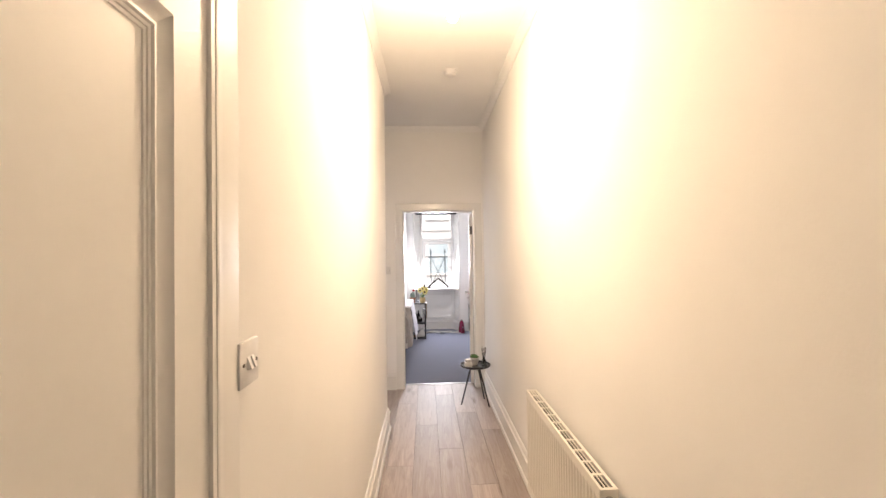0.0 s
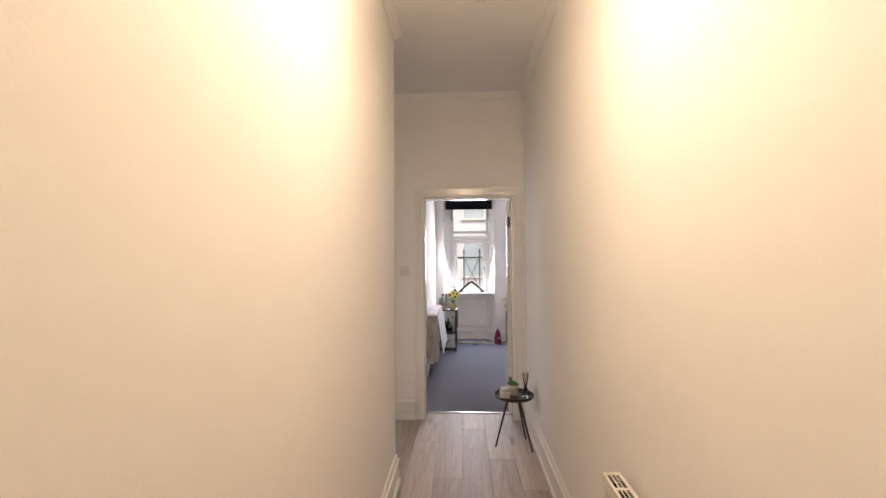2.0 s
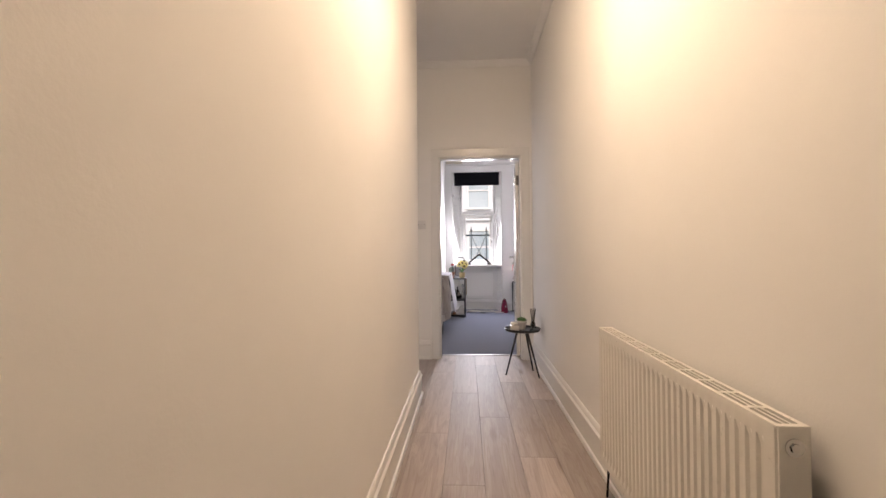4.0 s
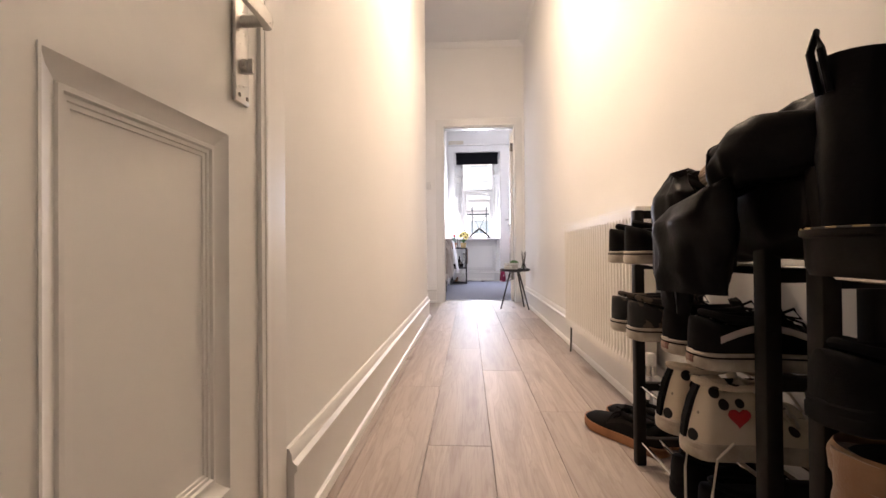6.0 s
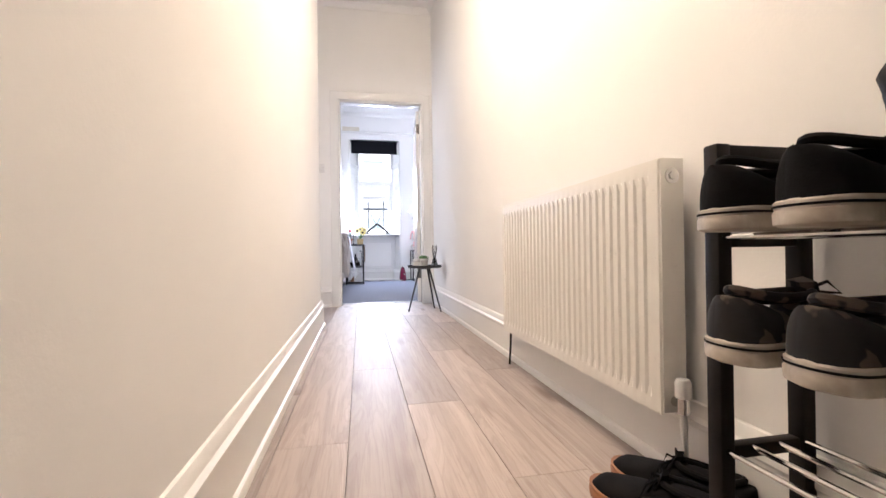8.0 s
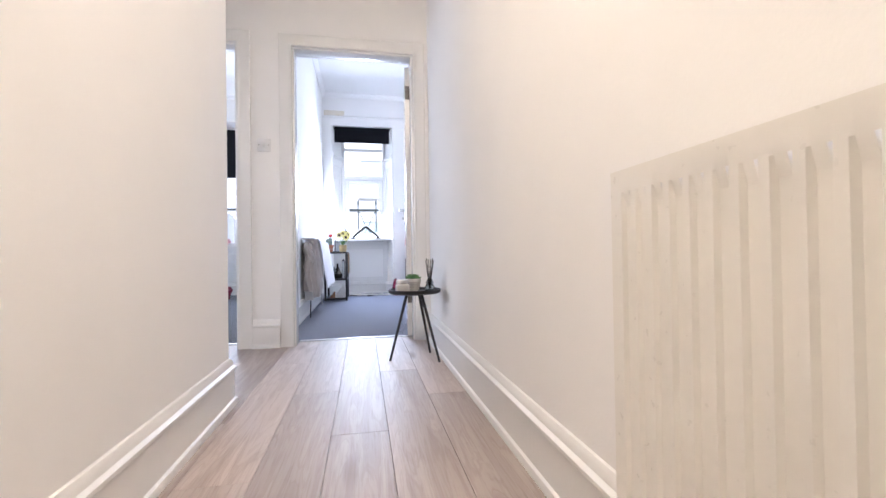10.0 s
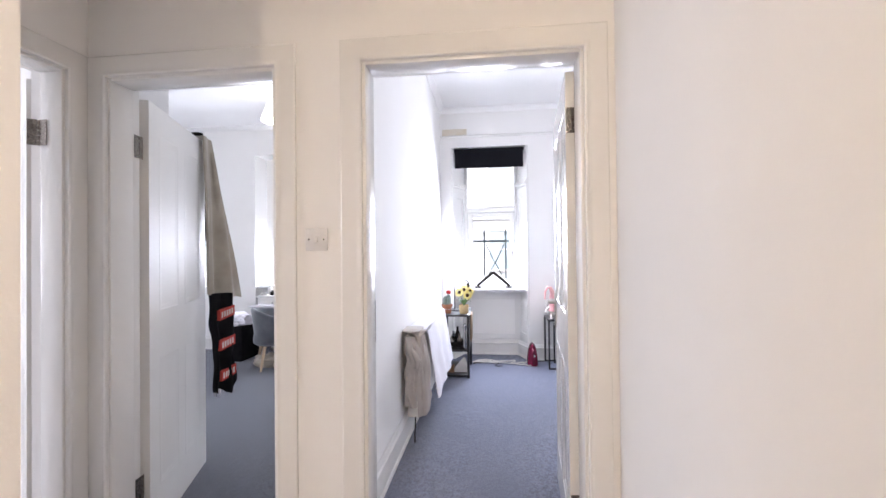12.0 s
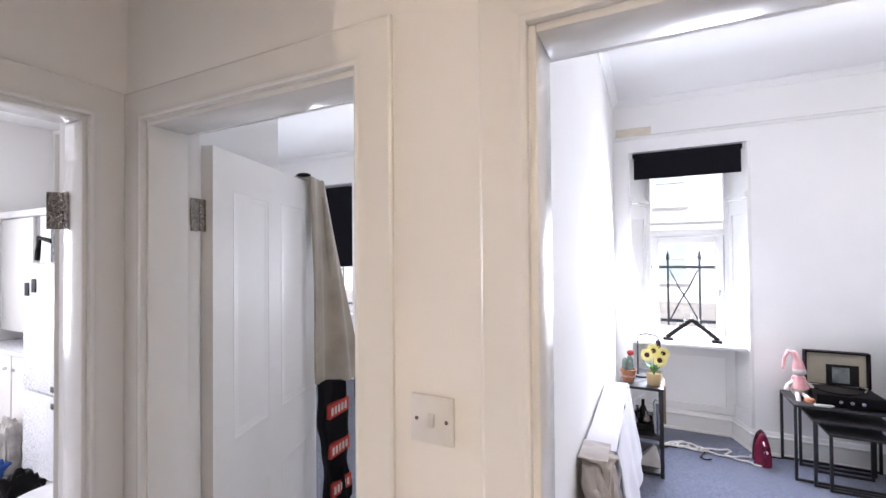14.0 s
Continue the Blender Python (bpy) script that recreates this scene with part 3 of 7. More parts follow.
def hinge(parent, at, out, along):
    """A steel butt hinge, 0.1 m high, with a knuckle and two leaves along the given flat directions."""
    bm = fresh()
    o, a, b = Vector(at), Vector(out).normalized(), Vector(along).normalized()
    for k in range(5):
        z = -0.05 + 0.02 * k
        tube(bm, [o + Vector((0, 0, z + 0.0008)), o + Vector((0, 0, z + 0.0172))], 0.0072, 10)
    for d, other in ((a, b), (b, a)):
        n = d.cross(Vector((0, 0, 1))).normalized() * 0.0012
        for w, z0, z1 in ((0.034, -0.05, 0.05),):
            loft(bm, [[o + d * 0.003 + n + Vector((0, 0, z0)), o + d * w + n + Vector((0, 0, z0)), o + d * w - n + Vector((0, 0, z0)), o + d * 0.003 - n + Vector((0, 0, z0))],
                      [o + d * 0.003 + n + Vector((0, 0, z1)), o + d * w + n + Vector((0, 0, z1)), o + d * w - n + Vector((0, 0, z1)), o + d * 0.003 - n + Vector((0, 0, z1))]])
        for z in (-0.036, 0.0, 0.036):
            c = o + d * 0.022 + Vector((0, 0, z))
            tube(bm, [c - n * 1.4, c + n * 1.4], 0.0035, 8)
    return part("hinge", bm, STEEL, parent, "worn steel butt hinge")


BOLECTION = [(0.0, -0.012), (0.0, 0.0015), (0.003, 0.0015), (0.006, -0.002), (0.014, -0.007), (0.025, -0.010), (0.027, -0.0075), (0.032, -0.0070), (0.034, -0.011),
             (0.039, -0.0112), (0.040, -0.0135), (0.045, -0.0137), (0.046, -0.016), (0.052, -0.0165)]


def panel_leaf(parent, width, height, panels, mat, thick=0.04, bold=1.0, deep=1.0):
    """A door leaf from its hinge at x = 0; panels are (x0, x1, z0, z1). The face looks to -y and +y."""
    xs = sorted({0.0, width, *(p[0] for p in panels), *(p[1] for p in panels)})
    zs = sorted({0.0, height, *(p[2] for p in panels), *(p[3] for p in panels)})
    bm = fresh()
    h = thick / 2
    for x0, x1 in zip(xs, xs[1:]):
        for z0, z1 in zip(zs, zs[1:]):
            cx, cz = (x0 + x1) / 2, (z0 + z1) / 2
            if not any(p[0] < cx < p[1] and p[2] < cz < p[3] for p in panels):
                box(bm, x0, x1, -h, h, z0, z1)
    bmesh.ops.remove_doubles(bm, verts=bm.verts, dist=0.0004)
    leaf = part("leaf", bm, mat, parent, "white painted panelled leaf", smooth=False)
    for x0, x1, z0, z1 in panels:
        bm = fresh()
        sink = 0.0163 if bold > 1 else 0.009 * deep
        box(bm, x0 - 0.004, x1 + 0.004, -h + sink, h - sink, z0 - 0.004, z1 + 0.004)
        for s in (-1, 1):
            prof = [(0.0, h - 0.008), (0.0, h + 0.001), (0.005, h + 0.0015), (0.009, h - 0.002), (0.015, h - 0.0025), (0.022, h - 0.005), (0.032, h - 0.0088)]
            prof = [(a * bold, h + (o - h) * deep) for a, o in prof]
            if bold > 1:
                prof = [(a, h + o) for a, o in BOLECTION]
            ring = []
            for (px, pz, sx, sz) in ((x0, z0, 1, 1), (x1, z0, -1, 1), (x1, z1, -1, -1), (x0, z1, 1, -1), (x0, z0, 1, 1)):
                ring.append([(px + sx * a, s * o, pz + sz * a) for a, o in prof])
            loft(bm, ring, cap=False, closed=False)
        part("panel", bm, mat, leaf, angle=20)
    return leaf


def lever_handle(parent, x, z, side, way, plate=0.19, knob=True):
    """A lever on a long back plate; side is -1 or 1 (which face), way is the direction of the lever."""
    bm = fresh()
    y = side * 0.02
    box(bm, x - 0.021, x + 0.021, min(y, y + side * 0.008), max(y, y + side * 0.008), z - plate * 0.72, z + plate * 0.30, bevel=0.003)
    plate_ob = part("back_plate", bm, SATINSTEEL, parent, "satin steel back plate")
    bm = fresh()
    tube(bm, [(x, y, z), (x, y + side * 0.048, z)], 0.0095, 14)
    grip = [(-0.012, 0.046, 0.011, 0.010), (-0.006, 0.053, 0.012, 0.012), (0.03, 0.056, 0.0115, 0.010), (0.09, 0.056, 0.011, 0.0075), (0.118, 0.054, 0.010, 0.006), (0.124, 0.050, 0.007, 0.004)]
    loft(bm, [[(x + way * a, y + side * (o - t * q), z - 0.03 * a + w * r) for q, r in ((1, -0.8), (0.2, -1), (-0.2, -1), (-0.4, 0), (-0.2, 1), (0.2, 1), (1, 0.8))] for a, o, w, t in grip])
    part("lever", bm, SATINSTEEL, plate_ob)
    if knob:
        bm = fresh()
        tube(bm, [(x, y, z - 0.075), (x, y + side * 0.018, z - 0.075)], 0.0115, 16)
        box(bm, x - 0.003, x + 0.003, min(y, y + side * 0.026), max(y, y + side * 0.026), z - 0.087, z - 0.063)
        part("thumb_turn", bm, SATINSTEEL, plate_ob)
    bm = fresh()
    for dz in (0.045, -0.125):
        for dx in (-0.012, 0.012):
            tube(bm, [(x + dx, y + side * 0.006, z + dz), (x + dx, y + side * 0.0095, z + dz)], 0.0036, 8)
    part("screws", bm, STEEL, plate_ob)
    return plate_ob


def frame_at(name, label, at, turn, group="painted panel doors"):
    return thing(name, at, label, "door", group, "structure", turn)


# bedroom door, open
door = thing("door_1", (MD1, FAR, 0), "white gloss door frame of the bedroom doorway", "door frame", kind="structure", detached=True)
architrave("a", lambda a, o, u: (MD0 + a, FAR - o, u), MD1 - MD0, door, GLOSS)
lining(door, GLOSS, [(MD0 - 0.001, MD0 + 0.012, FAR + 0.001, FAR + 0.112, 0, HEAD), (MD1 - 0.012, MD1 + 0.001, FAR + 0.001, FAR + 0.112, 0, HEAD), (MD0 + 0.0125, MD1 - 0.0125, FAR + 0.001, FAR + 0.112, HEAD - 0.014, HEAD + 0.001)])
lining(door, GLOSS, [(MD0 - 0.002, MD0 + 0.002, FAR + 0.1125, FAR + WALLT, 0, HEAD), (MD1 - 0.002, MD1 + 0.002, FAR + 0.1125, FAR + WALLT, 0, HEAD)])
for z in (0.27, 1.78):
    hinge(door, (MD0 + 0.006, FAR + WALLT + 0.002, z), (0.02, -1, 0), (-0.33, 0.94, 0))
leaf1 = frame_at("door_leaf", "white panelled bedroom door standing open with clothes hung over it", (MD0 + 0.004, FAR + WALLT + 0.022, 0.012), 109)
P4 = [(0.105, 0.335, 1.02, 1.86), (0.425, 0.655, 1.02, 1.86), (0.105, 0.335, 0.20, 0.80), (0.425, 0.655, 0.20, 0.80)]
panel_leaf(leaf1, 0.76, 1.99, P4, SATIN, deep=0.4)
lever_handle(leaf1, 0.70, 1.0, 1, -1)

# living room door, open
door = thing("door_2", (RD1, FAR, 0), "white gloss door frame of the living room doorway", "door frame", kind="structure", detached=True)
architrave("a", lambda a, o, u: (RD0 + a, FAR - o, u), RD1 - RD0, door, GLOSS)
lining(door, GLOSS, [(RD0 - 0.001, RD0 + 0.012, FAR + 0.001, FAR + 0.112, 0, HEAD), (RD1 - 0.012, RD1 + 0.001, FAR + 0.001, FAR + 0.112, 0, HEAD), (RD0 + 0.0125, RD1 - 0.0125, FAR + 0.001, FAR + 0.112, HEAD - 0.014, HEAD + 0.001)])
lining(door, GLOSS, [(RD0 - 0.002, RD0 + 0.002, FAR + 0.1125, FAR + WALLT, 0, HEAD), (RD1 - 0.002, RD1 + 0.002, FAR + 0.1125, FAR + WALLT, 0, HEAD)])
for z in (0.27, 1.78):
    hinge(door, (RD1 - 0.006, FAR + WALLT - 0.0236, z + 0.03), (0.02, -1, 0), (-1, -0.087, 0))
boxes("strike_plate", STEEL, door, (RD0 + 0.002, RD0 + 0.0045, FAR + 0.118, FAR + 0.148, 0.93, 1.10))
leaf2 = frame_at("door_leaf", "white panelled living room door standing open", (RD1 - 0.022, FAR + WALLT - 0.020, 0.012), 85)
P4B = [(0.11, 0.36, 1.02, 1.86), (0.45, 0.70, 1.02, 1.86), (0.11, 0.36, 0.20, 0.80), (0.45, 0.70, 0.20, 0.80)]
panel_leaf(leaf2, 0.80, 1.99, P4B, GLOSS)
lever_handle(leaf2, 0.745, 1.0, 1, -1)
lever_handle(leaf2, 0.745, 1.0, -1, -1)

# kitchen door, open into the kitchen
door = thing("door_3", (RECESS, KD1, 0), "white gloss door frame of the kitchen doorway", "door frame", kind="structure", detached=True)
architrave("a", lambda a, o, u: (RECESS + o, KD0 + a, u), KD1 - KD0, door, GLOSS)
lining(door, GLOSS, [(RECESS - 0.095, RECESS - 0.001, KD0 - 0.001, KD0 + 0.012, 0, HEAD), (RECESS - 0.095, RECESS - 0.001, KD1 - 0.012, KD1 + 0.001, 0, HEAD), (RECESS - 0.095, RECESS - 0.001, KD0 + 0.0125, KD1 - 0.0125, HEAD - 0.014, HEAD + 0.001)])
hinge(door, (RECESS - 0.097, KD1 - 0.016, 1.78), (1, 0, 0), (-0.75, -0.66, 0))
hinge(door, (RECESS - 0.097, KD1 - 0.016, 0.27), (1, 0, 0), (-0.75, -0.66, 0))
leaf3 = frame_at("door_leaf", "white panelled kitchen door standing open", (RECESS - 0.155, KD1 + 0.012, 0.012), 143)
panel_leaf(leaf3, 0.74, 1.99, P4, SATIN)

# cupboard door, shut
door = thing("door_4", (LEFT, CD1, 0), "white moulded frame of the shut hall cupboard", "door frame", kind="structure", detached=True)
architrave("a", lambda a, o, u: (LEFT + o * 0.36, CD0 + a, u), CD1 - CD0, door, SATIN)
lining(door, SATIN, [(LEFT - 0.10, LEFT - 0.052, CD0 - 0.001, CD0 + 0.010, 0, HEAD), (LEFT - 0.10, LEFT - 0.052, CD1 - 0.010, CD1 + 0.001, 0, HEAD), (LEFT - 0.10, LEFT - 0.001, CD0 + 0.0105, CD1 - 0.0105, HEAD - 0.012, HEAD + 0.001)])
boxes("stop", SATIN, door, (LEFT - 0.05, LEFT + 0.0035, CD0 + 0.0004, CD0 + 0.0126, 0, HEAD - 0.0125), (LEFT - 0.05, LEFT + 0.0035, CD1 - 0.0126, CD1 - 0.0004, 0, HEAD - 0.0125))
leaf4 = frame_at("door_leaf", "white narrow panelled cupboard door, shut, with a steel lever", (LEFT - 0.024, CD0 + 0.013, 0.012), 90)
panel_leaf(leaf4, 0.496, 1.995, [(0.106, 0.405, 0.200, 0.761), (0.106, 0.405, 1.05, 1.86)], SATIN, bold=1.5)
lever_handle(leaf4, 0.434, 0.955, -1, -1)

# metal carpet strips
setting("threshold_living", ALU, (RD0 + 0.012, RD1 - 0.012, FAR + WALLT - 0.008, FAR + WALLT + 0.024, -0.001, 0.007), label="pale metal carpet strip in the doorway", bevel=0.003, category="threshold")
setting("threshold_bedroom", ALU, (MD0 + 0.012, MD1 - 0.012, FAR + WALLT - 0.008, FAR + WALLT + 0.024, -0.001, 0.007), label="pale metal carpet strip in the doorway", bevel=0.003, category="threshold")

# ---- living room window ----
def window(name, x0, x1, y, z0, z1, mid, label, sash_handle=True):
    """A white timber window: frame, fixed upper light and a lower sash with a wide frame."""
    w = thing(name, ((x0 + x1) / 2, y, z0), label, "window", kind="structure", detached=True)
    boxes("window_frame", GLOSS, w, (x0, x0 + 0.045, y, y + 0.07, z0, z1), (x1 - 0.045, x1, y, y + 0.07, z0, z1), (x0 + 0.045, x1 - 0.045, y, y + 0.07, z1 - 0.04, z1),
          (x0 + 0.045, x1 - 0.045, y, y + 0.07, mid - 0.03, mid + 0.03), (x0 + 0.045, x1 - 0.045, y, y + 0.07, z0, z0 + 0.03), bevel=0.004)
    a, b, c, d = x0 + 0.052, x1 - 0.052, z0 + 0.036, mid - 0.036
    t = 0.062
    sash = boxes("sash", GLOSS, w, (a, a + t, y - 0.012, y + 0.045, c, d), (b - t, b, y - 0.012, y + 0.045, c, d), (a + t, b - t, y - 0.012, y + 0.045, d - t, d), (a + t, b - t, y - 0.012, y + 0.045, c, c + t * 1.15), bevel=0.005)
    for name2, sp in (("pane", (a + t, b - t, y + 0.015, y + 0.019, c + t, d - t)), ("pane", (x0 + 0.045, x1 - 0.045, y + 0.030, y + 0.034, mid + 0.03, z1 - 0.04))):
        p = boxes(name2, GLASS, w, sp)
        p.visible_shadow = False
    if sash_handle:
        bm = fresh()
        hx, hz = b - t / 2, (c + d) / 2 - 0.06
        box(bm, hx - 0.011, hx + 0.011, y - 0.019, y - 0.012, hz - 0.03, hz + 0.03, bevel=0.002)
        tube(bm, [(hx, y - 0.018, hz + 0.012), (hx, y - 0.045, hz + 0.012), (hx, y - 0.05, hz), (hx, y - 0.048, hz - 0.10)], 0.007, 10)
        part("handle", bm, CHROME, sash, "chrome window handle")
    return w


window("window_1", WB0 + 0.005, WB1 - 0.005, 8.90, 0.845, 2.56, 1.84, "white timber window with a fixed upper light and a lower sash")
setting("window_sill_living", GLOSS, (W0 + 0.03, W1 - 0.03, 8.575, 8.896, 0.825, 0.855), label="deep white gloss window sill", bevel=0.006, category="window sill")
# splayed panelled linings with small capitals, and the apron panel under the sill
for s, xf, xb in ((1, W0, WB0), (-1, W1, WB1)):
    name = "trim_window_lining"
    bm = fresh()
    lean = Vector((xb - xf, 8.905 - LIV_FAR, 0)).normalized()
    n = Vector((lean.y, -lean.x, 0)) * s
    p0, p1 = Vector((xf, LIV_FAR - 0.004, 0)), Vector((xb, 8.905, 0))

    def slab(bm, a, b, z0, z1, t0, t1):
        q0, q1 = p0 + (p1 - p0) * a, p0 + (p1 - p0) * b
        ring = [[(q + n * t).to_tuple()[:2] + (z,) for q, t in ((q0, t0), (q1, t0), (q1, t1), (q0, t1))] for z in (z0, z1)]
        loft(bm, ring)
    slab(bm, 0, 1, 0.0, 2.585, -0.06, 0.004)
    for a, b, z0, z1 in ((0.0, 0.16, 0.19, 2.10), (0.84, 1.0, 0.19, 2.10), (0.16, 0.84, 1.98, 2.10), (0.16, 0.84, 0.19, 0.30)):
        slab(bm, a, b, z0, z1, 0.004, 0.014)
    slab(bm, -0.02, 1.0, 2.10, 2.125, 0.0, 0.026)
    slab(bm, -0.05, 1.0, 2.125, 2.16, 0.0, 0.042)
    slab(bm, -0.02, 1.0, 2.16, 2.18, 0.0, 0.020)
    solid(name, bm, GLOSS, "white panelled window lining with a small capital", "window lining", "living room window linings", "structure", angle=25)
bm = fresh()
for sp in ((-0.10, 0.62, 8.852, 8.869, 0.20, 0.26), (-0.10, 0.62, 8.852, 8.869, 0.70, 0.826), (-0.10, -0.02, 8.852, 8.869, 0.26, 0.70), (0.54, 0.62, 8.852, 8.869, 0.26, 0.70)):
    box(bm, *sp)
bmesh.ops.remove_doubles(bm, verts=bm.verts, dist=0.0005)
solid("trim_apron_panel", bm, GLOSS, "white recessed panel under the window", "panelling", kind="structure", smooth=False)
bm = fresh()
cloth(bm, (-0.335, LIV_FAR - 0.0065, 2.735), (0.30, 0, 0), (0, 0, 0.075), 10, 4, lambda s, t: (0, 0, 0.010 * noise.noise((s * 5, t * 3, 1))), 0.002)
solid("plaster_stain", bm, STAIN, "yellowed damp stain on the white wall", "stain", kind="structure")


def roller_blind(x0, x1, y, z_top, z_bottom, label):
    b = thing("roller_blind", ((x0 + x1) / 2, y, z_bottom), label, "blind", "roller blinds", detached=True)
    bm = fresh()
    tube(bm, [(x0, y + 0.028, z_top - 0.025), (x1, y + 0.028, z_top - 0.025)], 0.022, 14)
    part("roller", bm, BLIND, b)
    bm = fresh()
    cloth(bm, (x0 + 0.012, y, z_top - 0.012), (x1 - x0 - 0.024, 0, 0), (0, 0, z_bottom - z_top + 0.012), 12, 6, lambda s, t: (0, 0.003 * math.sin(5 * s), 0), 0.0015)
    part("fabric", bm, BLIND, b)
    bm = fresh()
    box(bm, x0 + 0.012, x1 - 0.012, y - 0.006, y + 0.006, z_bottom - 0.014, z_bottom + 0.004, bevel=0.003)
    part("bottom_bar", bm, BLIND, b)
    for x in (x0 - 0.012, x1):
        boxes("bracket", PLASTIC, b, (x, x + 0.011, y - 0.004, y + 0.055, z_top - 0.055, z_top + 0.003), bevel=0.002)
    return b


roller_blind(-0.195, 0.655, 8.615, 2.580, 2.345, "black roller blind pulled a little way down")

# candle arch on the sill
arch = thing("candle_arch", (0.27, 8.72, 0.855), "dark wooden candle arch standing on the window sill", "candle arch")
bm = fresh()
for s in (-1, 1):
    loft(bm, [[(s * x, y, z) for x, z, y in ((x0 - 0.010, z0 - 0.012, -w), (x0 - 0.010, z0 - 0.012, w), (x0 + 0.010, z0 + 0.012, w), (x0 + 0.010, z0 + 0.012, -w))] for x0, z0, w in ((0.200, 0.026, 0.017), (0.110, 0.104, 0.015), (0.012, 0.184, 0.015))])
    for k in range(4):
        f = 0.14 + 0.24 * k
        x, z = s * (0.195 - 0.175 * f), 0.030 + 0.160 * f
        lathe(bm, [(0.010, z - 0.006), (0.013, z + 0.008), (0.011, z + 0.016)], (x, 0, 0), 10)
box(bm, -0.022, 0.022, -0.016, 0.016, 0.172, 0.202, bevel=0.005)
part("bow", bm, BLACKPLAST, arch)
bm = fresh()
box(bm, -0.23, -0.15, -0.028, 0.028, 0.0, 0.022, bevel=0.004)
part("foot", bm, BLACKPLAST, arch)
bm = fresh()
box(bm, 0.15, 0.23, -0.028, 0.028, 0.0, 0.022, bevel=0.004)
part("foot", bm, BLACKPLAST, arch)
for k in range(7):
    x = -0.165 + 0.055 * k
    z = 0.048 + 0.155 * (1 - abs(x) / 0.19) - 0.012
    bm = fresh()
    lathe(bm, [(0.0065, 0), (0.0065, 0.045), (0.002, 0.06)], (x, 0, z), 8)
    part("candle", bm, CERAMIC, arch)

# ---- outside: pavement, road, railings and the houses over the road ----
setting("ground", TARMAC, (-300, 300, 9.5, 600, -0.75, -0.45), label="grey asphalt street", category="road")
setting("pavement_far", STONE, (-30, 30, 15.5, 23.85, -0.448, -0.33), label="wide pale stone pavement across the street", category="pavement")
setting("pavement", STONE, (-30, 30, 9.55, 12.2, -0.448, -0.33), label="pale stone pavement", category="pavement")
railing = thing("railing", (0, 10.3, -0.33), "dark iron railing with crossed scrolls along the pavement", "railing", detached=True)
for z in (0.80, 1.46):
    boxes("rail", IRONPAINT, railing, (-6.0, 4.0, 10.285, 10.315, z, z + 0.035))
k = 0
x = -5.98
while x < 4.0:
    bm = fresh()
    tube(bm, [(x, 10.3, -0.33), (x, 10.3, 1.56)], 0.013, 8)
    lathe(bm, [(0.006, 1.56), (0.024, 1.585), (0.017, 1.62), (0.003, 1.68)], (x, 10.3, 0), 8)
    part("post", bm, IRONPAINT, railing)
    if k % 2 == 0:
        bm = fresh()
        tube(bm, [(x + 0.02, 10.3, 1.44), (x + 0.13, 10.3, 1.2), (x + 0.17, 10.3, 1.13), (x + 0.21, 10.3, 1.06), (x + 0.32, 10.3, 0.83)], 0.009, 8)
        tube(bm, [(x + 0.32, 10.3, 1.44), (x + 0.21, 10.3, 1.2), (x + 0.17, 10.3, 1.13), (x + 0.13, 10.3, 1.06), (x + 0.02, 10.3, 0.83)], 0.009, 8)
        part("scroll", bm, IRONPAINT, railing)
    x += 0.34
    k += 1
house = thing("terraced_house", (0, 24, -0.45), "pale sandstone tenement across the street with tall windows", "building", detached=True)
bm = fresh()
box(bm, -26, 26, 24, 32, -0.45, 12.5)
for z in (2.9, 6.0, 9.1):
    box(bm, -26, 26, 23.86, 23.998, z, z + 0.22)
part("wall", bm, RENDER, house, smooth=False)
bm = fresh()
loft(bm, [[(-26.3, 23.6, 12.5), (-26.3, 32.4, 12.5), (-26.3, 28, 15.5)], [(26.3, 23.6, 12.5), (26.3, 32.4, 12.5), (26.3, 28, 15.5)]])
part("roof", bm, SLATE, house, smooth=False)
for zi, z in enumerate((0.5, 3.6, 6.7, 9.8)):
    for k in range(-9, 10):
        x = k * 2.6 + 0.7
        wdw = boxes("window", GLOSS, house, (x - 0.62, x - 0.54, 23.90, 23.998, z, z + 1.9), (x + 0.54, x + 0.62, 23.90, 23.998, z, z + 1.9), (x - 0.54, x + 0.54, 23.90, 23.998, z + 1.82, z + 1.9), (x - 0.66, x + 0.66, 23.82, 23.998, z - 0.09, z), (x - 0.54, x + 0.54, 23.92, 23.998, z + 0.92, z + 0.98))
        boxes("pane", PAINTED_SKY_PANE, wdw, (x - 0.54, x + 0.54, 23.96, 23.985, z, z + 1.82))

# ---- hall fixtures ----
rose = thing("pendant_light", (0.17, 2.15, 2.70), "lit pendant bulb on a short flex from the hall ceiling", "ceiling light", detached=True)
bm = fresh()
lathe(bm, [(0.048, 2.955), (0.046, 2.975), (0.036, 2.99)], (0.17, 2.15, 0), 24)
lathe(bm, [(0.012, 2.94), (0.03, 2.957)], (0.17, 2.15, 0), 20)
part("ceiling_rose", bm, PLASTIC, rose)
bm = fresh()
tube(bm, [(0.17, 2.15, 2.80), (0.17, 2.15, 2.95)], 0.004, 8)
part("flex", bm, PLASTIC, rose)
bm = fresh()
lathe(bm, [(0.020, 2.755), (0.022, 2.79), (0.016, 2.81), (0.006, 2.82)], (0.17, 2.15, 0), 20)
part("lamp_holder", bm, PLASTIC, rose)
bm = fresh()
lathe(bm, [(0.004, 2.640), (0.020, 2.645), (0.029, 2.665), (0.030, 2.69), (0.024, 2.72), (0.016, 2.745), (0.015, 2.756)], (0.17, 2.15, 0), 24)
b = part("bulb", bm, BULB, rose, "glowing warm bulb")
b.visible_shadow = False

